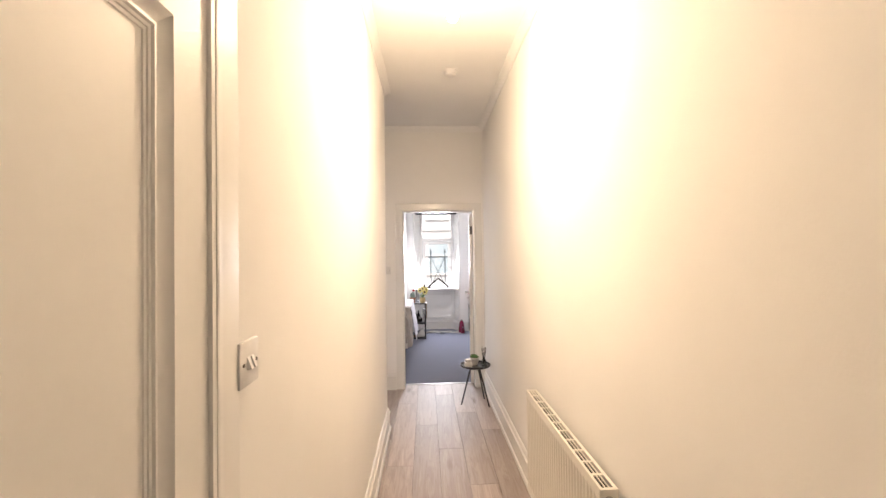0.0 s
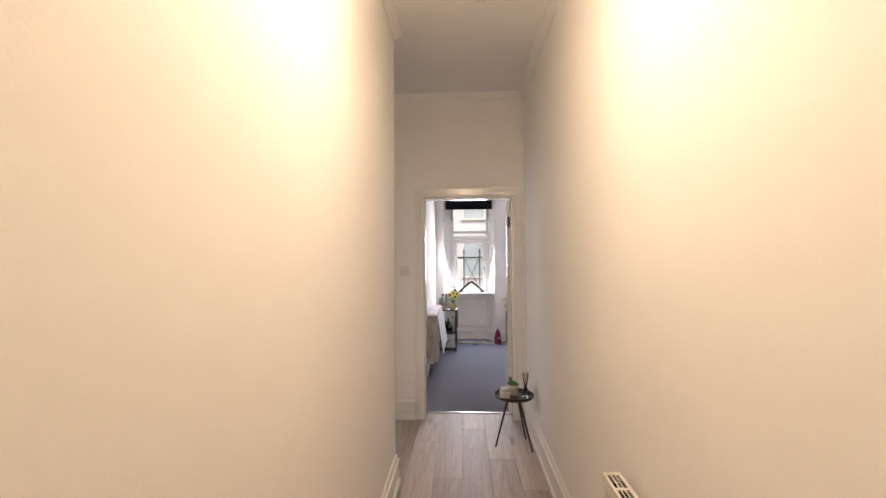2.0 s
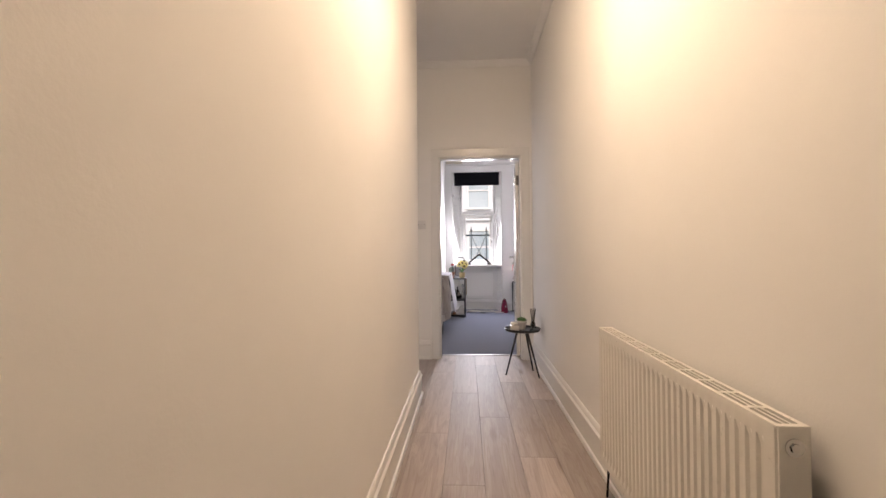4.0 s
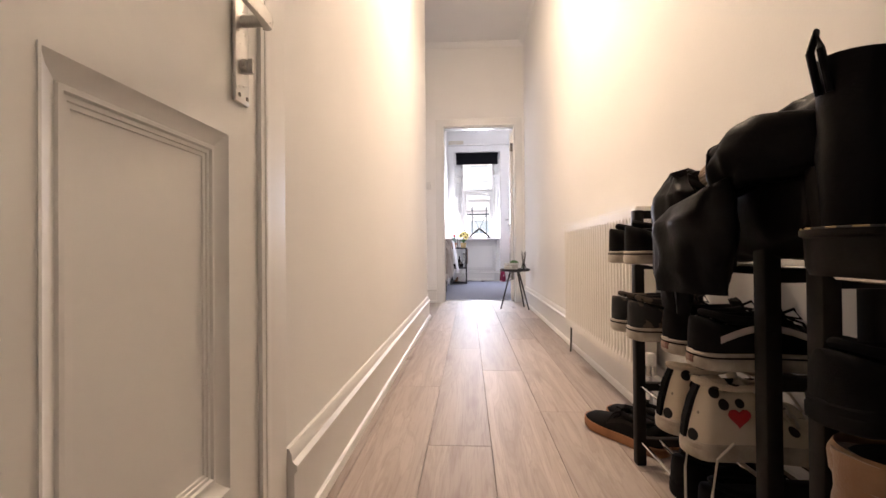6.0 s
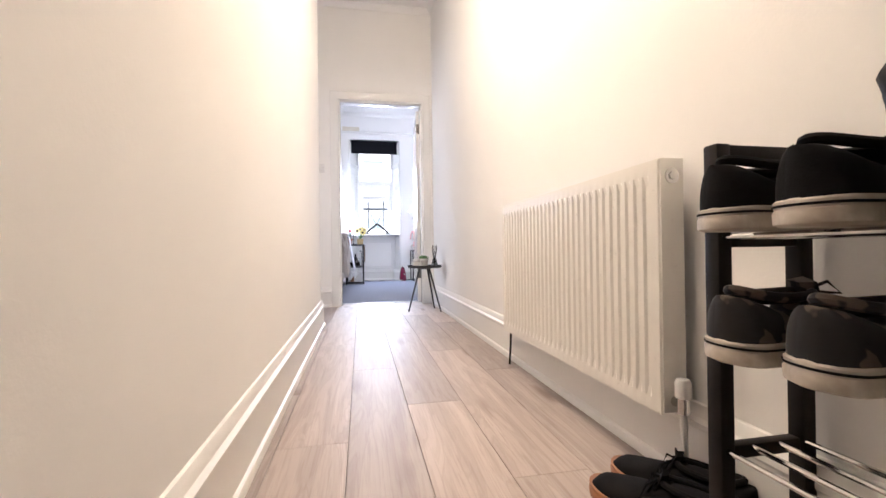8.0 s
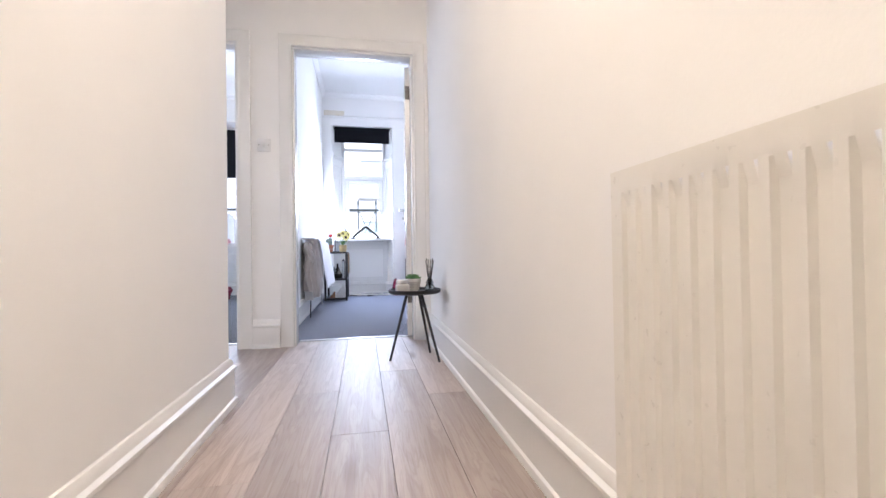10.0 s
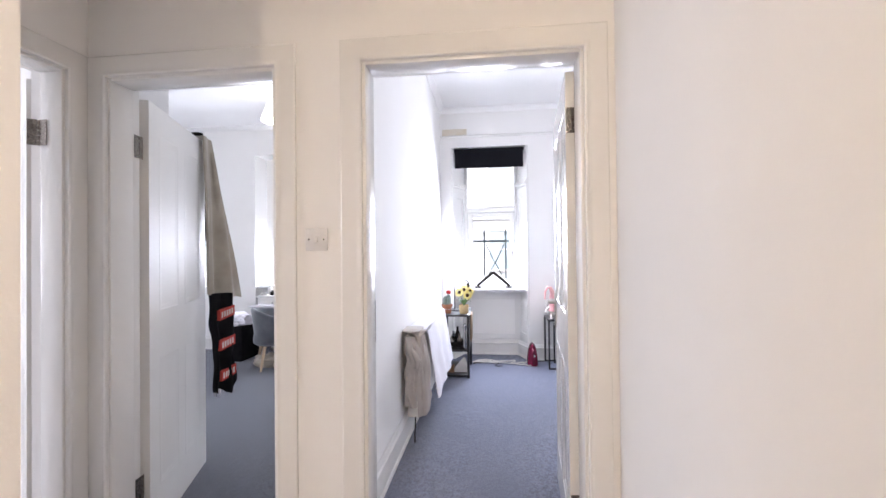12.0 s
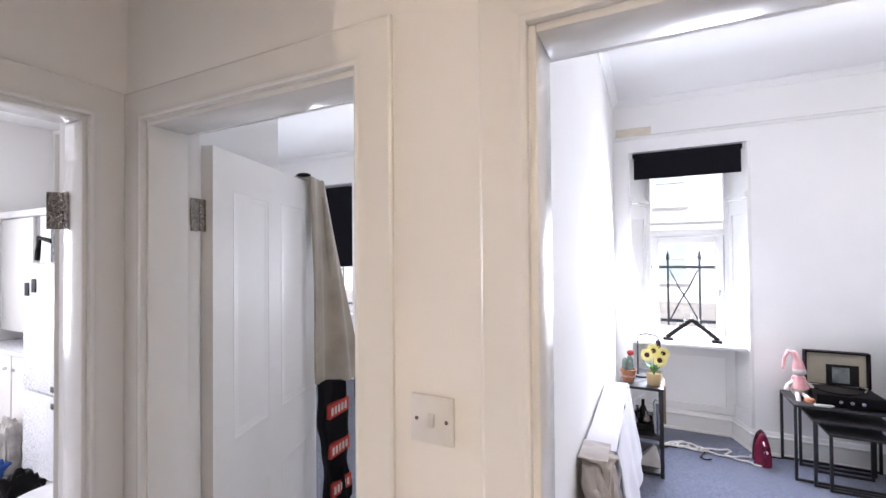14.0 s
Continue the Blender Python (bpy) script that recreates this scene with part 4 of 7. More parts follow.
det = thing("smoke_detector", (0.24, 3.50, CEILING), "round white smoke detector on the ceiling", "smoke detector", detached=True)
bm = fresh()
lathe(bm, [(0.052, CEILING - 0.012), (0.056, CEILING - 0.008), (0.056, CEILING)], (0.24, 3.5, 0), 32)
part("base", bm, PLASTIC, det)
bm = fresh()
lathe(bm, [(0.006, CEILING - 0.041), (0.026, CEILING - 0.040), (0.040, CEILING - 0.036), (0.044, CEILING - 0.030), (0.042, CEILING - 0.026), (0.042, CEILING - 0.020), (0.048, CEILING - 0.016), (0.050, CEILING - 0.0122)], (0.24, 3.5, 0), 32)
part("cover", bm, PLASTIC, det)
bm = fresh()
lathe(bm, [(0.008, CEILING - 0.044), (0.010, CEILING - 0.0412)], (0.262, 3.487, 0), 12)
part("test_button", bm, RADPAINT, det)


def switch_plate(name, m, label, rockers):
    """A moulded plate in the x-z plane, facing -y."""
    s = thing(name, (0, 0, 0), label, "light switch")
    s.matrix_basis = m
    bm = fresh()
    box(bm, -0.0435, 0.0435, -0.009, -0.0005, -0.0435, 0.0435, bevel=0.003)
    part("plate", bm, PLASTIC, s)
    for rx in rockers:
        bm = fresh()
        loft(bm, [[(rx - 0.0065, -0.009, -0.012), (rx + 0.0065, -0.009, -0.012), (rx + 0.0065, -0.009, 0.012), (rx - 0.0065, -0.009, 0.012)],
                  [(rx - 0.0055, -0.0185, -0.010), (rx + 0.0055, -0.0185, -0.010), (rx + 0.0055, -0.011, 0.010), (rx - 0.0055, -0.011, 0.010)]])
        part("rocker", bm, PLASTIC, s)
    for sx in (-0.030, 0.030):
        bm = fresh()
        tube(bm, [(sx, -0.0085, 0), (sx, -0.0102, 0)], 0.0036, 10)
        part("screw", bm, STEEL, s)
    return s


switch_plate("light_switch", pose(-0.418, FAR, 1.352, 0, 0, 0), "white blank-faced switch plate between the two doorways", (0.0,))
switch_plate("light_switch", pose(LEFT, 0.982, 1.318, 0, 0, 90), "white double light switch beside the cupboard", (-0.009, 0.009))

# ---- panel radiators ----
def radiator(at, turn, length, z0, z1, label, ribs, depth=0.06, gap=0.032):
    """Local: along x, front towards -y, back at y = -gap from the wall at y = 0."""
    r = thing("radiator", at, label, "radiator", "panel radiators", turn=turn)
    yb, yf = -gap, -gap - depth
    bm = fresh()
    step = (length - 0.05) / ribs
    prof = [(0.0, yf + 0.004), (0.004, yf)]
    for k in range(ribs):
        x = 0.025 + k * step
        prof += [(x + step * 0.10, yf), (x + step * 0.24, yf + 0.0062), (x + step * 0.62, yf + 0.0062), (x + step * 0.76, yf)]
    prof += [(length - 0.004, yf), (length, yf + 0.004)]
    levels = [(z0, 1), (z0 + 0.030, 1), (z0 + 0.052, 0), (z1 - 0.052, 0), (z1 - 0.030, 1), (z1, 1)]
    loft(bm, [[(x, (yf if flat and 0.003 < x < length - 0.003 else y), z) for x, y in prof] for z, flat in levels], cap=False, closed=False)
    loft(bm, [[(0.002, yf + 0.006, z0), (length - 0.002, yf + 0.006, z0)], [(0.002, yf + 0.006, z1), (length - 0.002, yf + 0.006, z1)]], cap=False, closed=False)
    part("front_panel", bm, RADPAINT, r, angle=25)
    bm = fresh()
    box(bm, 0.01, length - 0.01, yb, yb + 0.008, z0 + 0.004, z1 - 0.004)
    part("back_panel", bm, RADPAINT, r, smooth=False)
    for x in (-0.003, length - 0.001):
        boxes("side_panel", RADPAINT, r, (x, x + 0.004, yf + 0.003, yb, z0 + 0.005, z1 + 0.004), bevel=0.001)
    bm = fresh()
    box(bm, 0, length, yf + 0.001, yf + 0.011, z1 - 0.002, z1 + 0.003)
    box(bm, 0, length, yb - 0.010, yb, z1 - 0.002, z1 + 0.003)
    n = int(length / 0.095)
    for k in range(n + 1):
        x = k * (length - 0.012) / n
        box(bm, x, x + 0.012, yf + 0.011, yb - 0.010, z1 - 0.002, z1 + 0.003)
    for k in range(2):
        y = yf + 0.011 + (k + 1) * (depth - 0.021) / 3
        box(bm, 0.012, length - 0.012, y - 0.002, y + 0.002, z1 - 0.0015, z1 + 0.0025)
    part("top_grille", bm, RADPAINT, r, "slotted top grille", smooth=False)
    # Black sheet below the slots: the radiator's inner shade given as colour.
    bm = fresh()
    box(bm, 0.012, length - 0.012, yf + 0.014, yb - 0.002, z1 - 0.03, z1 - 0.026)
    part("slot_shade_sheet", bm, BLACKPLAST, r, smooth=False)
    bm = fresh()
    tube(bm, [(length + 0.002, yf + 0.03, z1 - 0.035), (length + 0.006, yf + 0.03, z1 - 0.035)], 0.017, 18)
    tube(bm, [(length + 0.004, yf + 0.03, z1 - 0.035), (length + 0.009, yf + 0.03, z1 - 0.035)], 0.009, 6)
    part("blanking_plug", bm, CHROME, r)
    bm = fresh()
    tube(bm, [(length, yf + 0.03, z0 + 0.03), (length + 0.028, yf + 0.03, z0 + 0.03)], 0.011, 12)
    tube(bm, [(length + 0.028, yf + 0.03, z0 + 0.012), (length + 0.028, yf + 0.03, z0 + 0.052)], 0.013, 12)
    v = part("valve", bm, CHROME, r, "chrome radiator valve")
    bm = fresh()
    lathe(bm, [(0.016, z0 + 0.046), (0.017, z0 + 0.075), (0.013, z0 + 0.085), (0.004, z0 + 0.087)], (length + 0.028, yf + 0.03, 0), 16)
    part("valve_cap", bm, PLASTIC, v)
    bm = fresh()
    tube(bm, [(length + 0.028, yf + 0.03, z0 + 0.014), (length + 0.028, yf + 0.031, 0.05), (length + 0.028, yf + 0.03, 0.001)], 0.0075, 10)
    part("pipe", bm, PLASTIC, r)
    bm = fresh()
    tube(bm, [(0.02, yf + 0.03, z0), (0.015, yf + 0.03, z0 - 0.05), (0.0, yf + 0.032, 0.06), (-0.006, yf + 0.03, 0.001)], 0.005, 8)
    part("tail_pipe", bm, BLACKPLAST, r)
    return r


radiator((RIGHT, 2.60, 0), -90, 1.05, 0.165, 0.725, "cream-white panel radiator with a slotted top on the hall wall", 30)

# ---- side table with its ornaments ----
TX, TY, TZ = 0.518, 4.465, 0.405
table = thing("side_table", (TX, TY, 0), "small black metal tray table on three splayed legs", "side table")
bm = fresh()
lathe(bm, [(0.010, TZ - 0.024), (0.140, TZ - 0.024), (0.150, TZ - 0.018), (0.154, TZ), (0.151, TZ + 0.001), (0.147, TZ - 0.015), (0.138, TZ - 0.019), (0.008, TZ - 0.019)], seg=48)
part("tray", bm, BLACKMETAL, table)
bm = fresh()
lathe(bm, [(0.050, TZ - 0.034), (0.055, TZ - 0.030), (0.055, TZ - 0.0245)], seg=24)
part("hub", bm, BLACKMETAL, table)
for a, r in ((188, 0.150), (50, 0.165), (318, 0.165)):
    c, s = math.cos(radians(a)), math.sin(radians(a))
    bm = fresh()
    tube(bm, [(0.048 * c, 0.048 * s, TZ - 0.03), (r * c, r * s, 0.0)], [0.0095, 0.0065], 12)
    part("leg", bm, BLACKMETAL, table)
TOP = TZ - 0.0188
jar = thing("candle_jar", (TX - 0.075, TY - 0.035, TOP), "white square ceramic candle jar with a round lid", "jar")
bm = fresh()
box(bm, -0.038, 0.038, -0.038, 0.038, 0.0, 0.052, bevel=0.009)
part("body", bm, CERAMIC, jar)
bm = fresh()
lathe(bm, [(0.030, 0.050), (0.031, 0.0575), (0.004, 0.0577)], seg=24)
part("neck", bm, GREYPOT, jar)
bm = fresh()
lathe(bm, [(0.033, 0.058), (0.0355, 0.061), (0.0355, 0.074), (0.032, 0.078), (0.004, 0.079)], seg=28)
part("lid", bm, CERAMIC, jar)
pot = thing("succulent", (TX - 0.005, TY + 0.045, TOP), "green succulent in a ribbed grey and white pot", "pot plant")
bm = fresh()
lathe(bm, [(0.031, 0), (0.037, 0.012), (0.040, 0.020), (0.0385, 0.026), (0.043, 0.034), (0.0415, 0.040), (0.046, 0.048), (0.0445, 0.054), (0.047, 0.060)], seg=28)
body_pot = part("pot", bm, GREYPOT, pot, "grey ribbed glaze")
bm = fresh()
lathe(bm, [(0.047, 0.0602), (0.048, 0.076), (0.044, 0.078), (0.042, 0.066), (0.005, 0.066)], seg=28)
part("collar", bm, CERAMIC, body_pot)
for k in range(22):
    a, el = k * 2.399, 12 + 62 * (k / 21)
    bm = fresh()
    d = Vector((math.cos(a) * math.cos(radians(el)), math.sin(a) * math.cos(radians(el)), math.sin(radians(el))))
    L = 0.052 - 0.022 * k / 21
    o = Vector((0, 0, 0.070))
    tube(bm, [o, o + d * L * 0.4, o + d * L * 0.8, o + d * L + Vector((0, 0, 0.006))], [0.004, 0.0095, 0.008, 0.001], 8)
    part("leaf", bm, LEAF, pot)
dif = thing("reed_diffuser", (TX + 0.085, TY - 0.03, TOP), "smoked glass reed diffuser with black sticks", "diffuser")
bm = fresh()
lathe(bm, [(0.026, 0), (0.030, 0.006), (0.024, 0.022), (0.029, 0.030), (0.020, 0.050), (0.024, 0.058), (0.011, 0.080), (0.010, 0.094), (0.013, 0.098)], seg=20)
part("bottle", bm, SMOKED, dif)
for k in range(6):
    a = k * 1.1
    bm = fresh()
    tube(bm, [(0, 0, 0.02), (0.024 * math.cos(a), 0.018 * math.sin(a), 0.185 + 0.006 * (k % 3))], 0.0022, 6)
    part("reed", bm, BLACKPLAST, dif)

# ---- shoe racks and shoes ----
SHELVES = (0.062, 0.213, 0.376, 0.543)


def shoe_rack(y0, y1, label):
    r = thing("shoe_rack", (0.60, (y0 + y1) / 2, 0), label, "shoe rack", "shoe racks", detached=True)
    xf, xb = 0.498, 0.652
    for y in (y0, y1):
        for x in (xf, xb):
            boxes("post", BLACKPLAST, r, (x, x + 0.026, y - 0.014, y + 0.014, 0, 0.692), bevel=0.004)
        for z in (*SHELVES, 0.681):
            boxes("crossbar", BLACKPLAST, r, (xf + 0.0265, xb - 0.0005, y - 0.010, y + 0.010, z - 0.012, z + 0.010), bevel=0.003)
    for z in SHELVES:
        for x in (xf + 0.012, xf + 0.062, xf + 0.112, xf + 0.16):
            bm = fresh()
            tube(bm, [(x, y0, z + 0.004), (x, y1, z + 0.004)], 0.0045, 8)
            part("wire", bm, CHROME, r)
    return r


shoe_rack(0.797, 1.300, "black plastic shoe rack with steel wire shelves, full of shoes")
shoe_rack(0.215, 0.692, "black plastic shoe rack with steel wire shelves and boots")


def outline(f, L, wide):
    """Half width of a sole at the fraction f from heel to toe."""
    heel = 0.86 * wide
    w = heel + (wide - heel) * max(0, min(1, (f - 0.3) / 0.35))
    waist = 1 - 0.10 * math.exp(-((f - 0.40) / 0.14) ** 2)
    e = min(1, math.sqrt(max(0.0, 1 - max(0, (0.10 - f) / 0.10) ** 2)))
    t = math.sqrt(max(0.0, 1 - max(0, (f - 0.74) / 0.26) ** 2.3))
    return max(0.004, w * waist * e * t)


def shoe(at, turn, name, label, upper_mat, sole_mat, high=0.0, L=0.285, wide=0.047, sole=0.030, lace_mat=None, group="shoes on the rack", tilt=0.0, stripe=None, heel_tab=None):
    """Local: heel at x = 0, toe towards +x, sole on z = 0. high is the extra height of the shaft."""
    s = thing(name, at, label, "shoe", group)
    s.matrix_basis = pose(*at, 0, tilt, turn)
    N = 22
    bm = fresh()

    def ring(z, grow):
        pts = []
        for k in range(N + 1):
            f = (1 - math.cos(math.pi * k / N)) / 2
            pts.append((f * L + grow * (2 * f - 1), -outline(f, L, wide) - grow, z + 0.010 * max(0, f - 0.78) / 0.22))
        for k in range(N, -1, -1):
            f = (1 - math.cos(math.pi * k / N)) / 2
            pts.append((f * L + grow * (2 * f - 1), outline(f, L, wide) + grow, z + 0.010 * max(0, f - 0.78) / 0.22))
        return pts
    loft(bm, [ring(0, -0.003), ring(0.003, 0.0015), ring(sole * 0.55, 0.002), ring(sole * 0.62, 0.0005), ring(sole * 0.9, 0.0015), ring(sole, -0.001)])
    sole_ob = part("sole", bm, sole_mat, s, angle=50)
    if sole_mat is RUBBER and upper_mat is not DOTS:
        bm = fresh()
        r0, r1 = ring(sole * 0.70, 0.0022), ring(sole * 0.80, 0.0022)
        loft(bm, [r0, r1], cap=False)
        part("stripe", bm, CANVAS, sole_ob)
    # upper: rings across the foot, from heel to toe
    bm = fresh()
    rings = []
    for k in range(N + 1):
        f = 0.004 + 0.992 * (0.35 * k / N + 0.65 * (1 - math.cos(math.pi * k / N)) / 2)
        w = outline(f, L, wide) * 0.97
        if f < 0.42:
            top = 0.056 + high + 0.012 * math.cos(f * 9)
        else:
            g = (f - 0.42) / 0.58
            top = 0.056 + high * max(0, 1 - g * 3.2) - 0.018 * g - 0.012 * g * g + 0.012 * max(0, 1 - g * 4)
            top = top if g < 0.85 else top - 0.02 * ((g - 0.85) / 0.15) ** 2
        top += sole * 0.6
        open_w = 0.72 if f < 0.42 else 0.72 - 0.5 * min(1, (f - 0.42) * 2.5)
        low = sole * 0.85 + 0.010 * max(0, f - 0.78) / 0.22
        x = f * L
        pts = []
        for a in range(13):
            t = math.pi * a / 12
            cw, sh = math.cos(t), math.sin(t)
            e = 0.62 if f > 0.42 else 0.45
            yy = -w * (abs(cw) ** e) * (1 if cw > 0 else -1) * (1 - (1 - open_w) * sh ** 3 * 0.55)
            if high:
                yy *= 1 - 0.30 * sh
                x = f * L + (0.030 * max(0, 1 - f / 0.25) - 0.030 * max(0, 1 - abs(f - 0.42) / 0.3)) * sh
            pts.append((x, yy, low + (top - low) * sh ** 0.75))
        rings.append(pts)
    loft(bm, rings, cap=False, closed=False)
    for end in (rings[0], rings[-1]):
        bm.faces.new([bm.verts.new(p) for p in end])
    bmesh.ops.remove_doubles(bm, verts=bm.verts, dist=0.0003)
    up = part("upper", bm, upper_mat, s, angle=60)
    # shoe mouth: a padded collar round a dark plug coloured as the hole's shade
    bm = fresh()
    zc = 0.058 + high + sole * 0.6 - (0.012 if high else 0)
    col = []
    for k in range(25):
        t = 2 * math.pi * k / 24
        col.append((0.022 * L / 0.285 + 0.060 + 0.062 * math.cos(t), wide * (0.40 if high else 0.56) * math.sin(t), zc + 0.006 + 0.010 * math.cos(t) ** 2 * (1 if math.cos(t) < 0 else 0.4)))
    tube(bm, col, 0.0065, 8)
    part("collar", bm, upper_mat, s)
    bm = fresh()
    ball(bm, (0.086, 0, zc + 0.001), (0.056, wide * (0.36 if high else 0.52), 0.006), 16, 6)
    part("lining", bm, JERSEY, s)
    # tongue and laces
    bm = fresh()
    tg = [(0.175, zc - 0.030 - high * 0.7), (0.155, zc - 0.012 - high * 0.35), (0.140, zc + 0.010), (0.134, zc + 0.024)]
    loft(bm, [[(x, -0.020, z), (x + 0.004, 0, z + 0.006), (x, 0.020, z), (x - 0.006, 0, z - 0.002)] for x, z in tg])
    part("tongue", bm, upper_mat, s)
    bm = fresh()
    for k in range(5):
        f = k / 4
        x, z = 0.190 - 0.048 * f, zc - 0.024 - high * 0.8 * (1 - f) + 0.030 * f
        tube(bm, [(x - 0.004, -0.027, z - 0.010), (x, -0.012, z + 0.003), (x, 0.012, z + 0.003), (x + 0.004, 0.027, z - 0.010)], 0.0028, 6)
    for sgn in (-1, 1):
        x0, z0 = 0.142, zc + 0.008
        tube(bm, [(x0, 0, z0 + 0.004), (x0 + 0.010, sgn * 0.020, z0 + 0.016), (x0 + 0.012, sgn * 0.034, z0 + 0.002), (x0 + 0.004, sgn * 0.014, z0 + 0.002), (x0, 0, z0 + 0.004)], 0.0024, 6)
        tube(bm, [(x0, 0, z0 + 0.004), (x0 + 0.018, sgn * 0.028, z0 - 0.006), (x0 + 0.026, sgn * 0.046, z0 - 0.030)], 0.0022, 6)
    part("laces", bm, lace_mat or upper_mat, s)
    if stripe:
        for sgn in (-1, 1):
            bm = fresh()
            rows = []
            for k in range(9):
                f = 0.10 + 0.5 * k / 8
                w = outline(f, L, wide) * 0.985 + 0.0012
                z = sole + 0.016 + 0.020 * math.sin(k / 8 * math.pi)
                rows.append([(f * L, sgn * w, z), (f * L, sgn * (w - 0.0015), z + 0.011)])
            loft(bm, rows, cap=False, closed=False)
            part("side_stripe", bm, stripe, up)
    if heel_tab:
        bm = fresh()
        box(bm, -0.0028, 0.004, -0.012, 0.012, sole * 0.28, sole * 0.28 + 0.013, bevel=0.001)
        part("heel_tab", bm, heel_tab, sole_ob)
    return s


S4, S3, S2, S1 = (z + 0.0090 for z in (SHELVES[3], SHELVES[2], SHELVES[1], SHELVES[0]))
shoe((0.404, 1.198, S4), 2, "canvas_shoe", "black canvas skate shoe with a scuffed white rubber sole", CANVAS, RUBBER)
shoe((0.404, 1.094, S4), -3, "canvas_shoe", "black canvas skate shoe with cream laces and white sole", CANVAS, RUBBER, lace_mat=LACE)
shoe((0.406, 1.190, S3), 3, "canvas_shoe", "dark camouflage skate shoe with a white rubber sole", CAMO, RUBBER)
shoe((0.406, 1.086, S3), -2, "canvas_shoe", "dark camouflage skate shoe with a white rubber sole", CAMO, RUBBER)
shoe((0.428, 0.956, S3), 3, "canvas_shoe", "black suede skate shoe with white side stripe and red heel tab", CANVAS, RUBBER, stripe=PATCHWHITE, heel_tab=HEELRED)
shoe((0.426, 0.860, S3), -2, "canvas_shoe", "black suede skate shoe with white side stripe and red heel tab", CANVAS, RUBBER, stripe=PATCHWHITE, heel_tab=HEELRED)


def heart_patch(s, side):
    bm = fresh()
    pts = []
    for k in range(24):
        t = 2 * math.pi * k / 24
        hx, hz = 16 * math.sin(t) ** 3, 13 * math.cos(t) - 5 * math.cos(2 * t) - 2 * math.cos(3 * t) - math.cos(4 * t)
        pts.append((0.070 + hx * 0.0011, hz * 0.0011 + 0.080))
    loft(bm, [[(x, side * 0.0475, z) for x, z in pts], [(x, side * 0.0445, z) for x, z in pts]])
    part("heart_patch", bm, REDFELT, s, "red heart patch")


for y, turn in ((0.992, 3), (0.896, -2)):
    s = shoe((0.430, y, S2), turn, "high_top_shoe", "cream high-top canvas shoe with black dots and white sole", DOTS, RUBBER, high=0.050, lace_mat=LACE)
    for sd in (-1, 1):
        heart_patch(s, sd)
    bm = fresh()
    loft(bm, [[(x - 0.003, -0.008, z), (x - 0.003, 0.008, z), (x + 0.012, 0.008, z), (x + 0.012, -0.008, z)] for x, z in ((0.0, 0.030), (0.003, 0.060), (0.013, 0.098), (0.026, 0.124))])
    part("heel_strip", bm, CANVAS, s)
    bm = fresh()
    tube(bm, [(0.06, -0.046, 0.036), (0.030, -0.054, 0.012), (0.022, -0.052, -0.05), (0.025, -0.048, -0.15)], 0.0022, 6)
    part("loose_lace", bm, LACE, s)
shoe((0.47, 1.02, S1), 4, "trainer", "black trainer on the lowest shelf", CANVAS, CANVAS)
shoe((0.465, 0.91, S1), -4, "trainer", "black trainer on the lowest shelf", CANVAS, CANVAS)
shoe((0.600, 1.335, 0.0), 122, "trainer", "black trainer with a gum sole on the floor", CANVAS, GUM, group="shoes on the floor", stripe=BLACKPLAST)
shoe((0.668, 1.385, 0.0), 116, "trainer", "black trainer with a gum sole on the floor", CANVAS, GUM, group="shoes on the floor", stripe=BLACKPLAST)


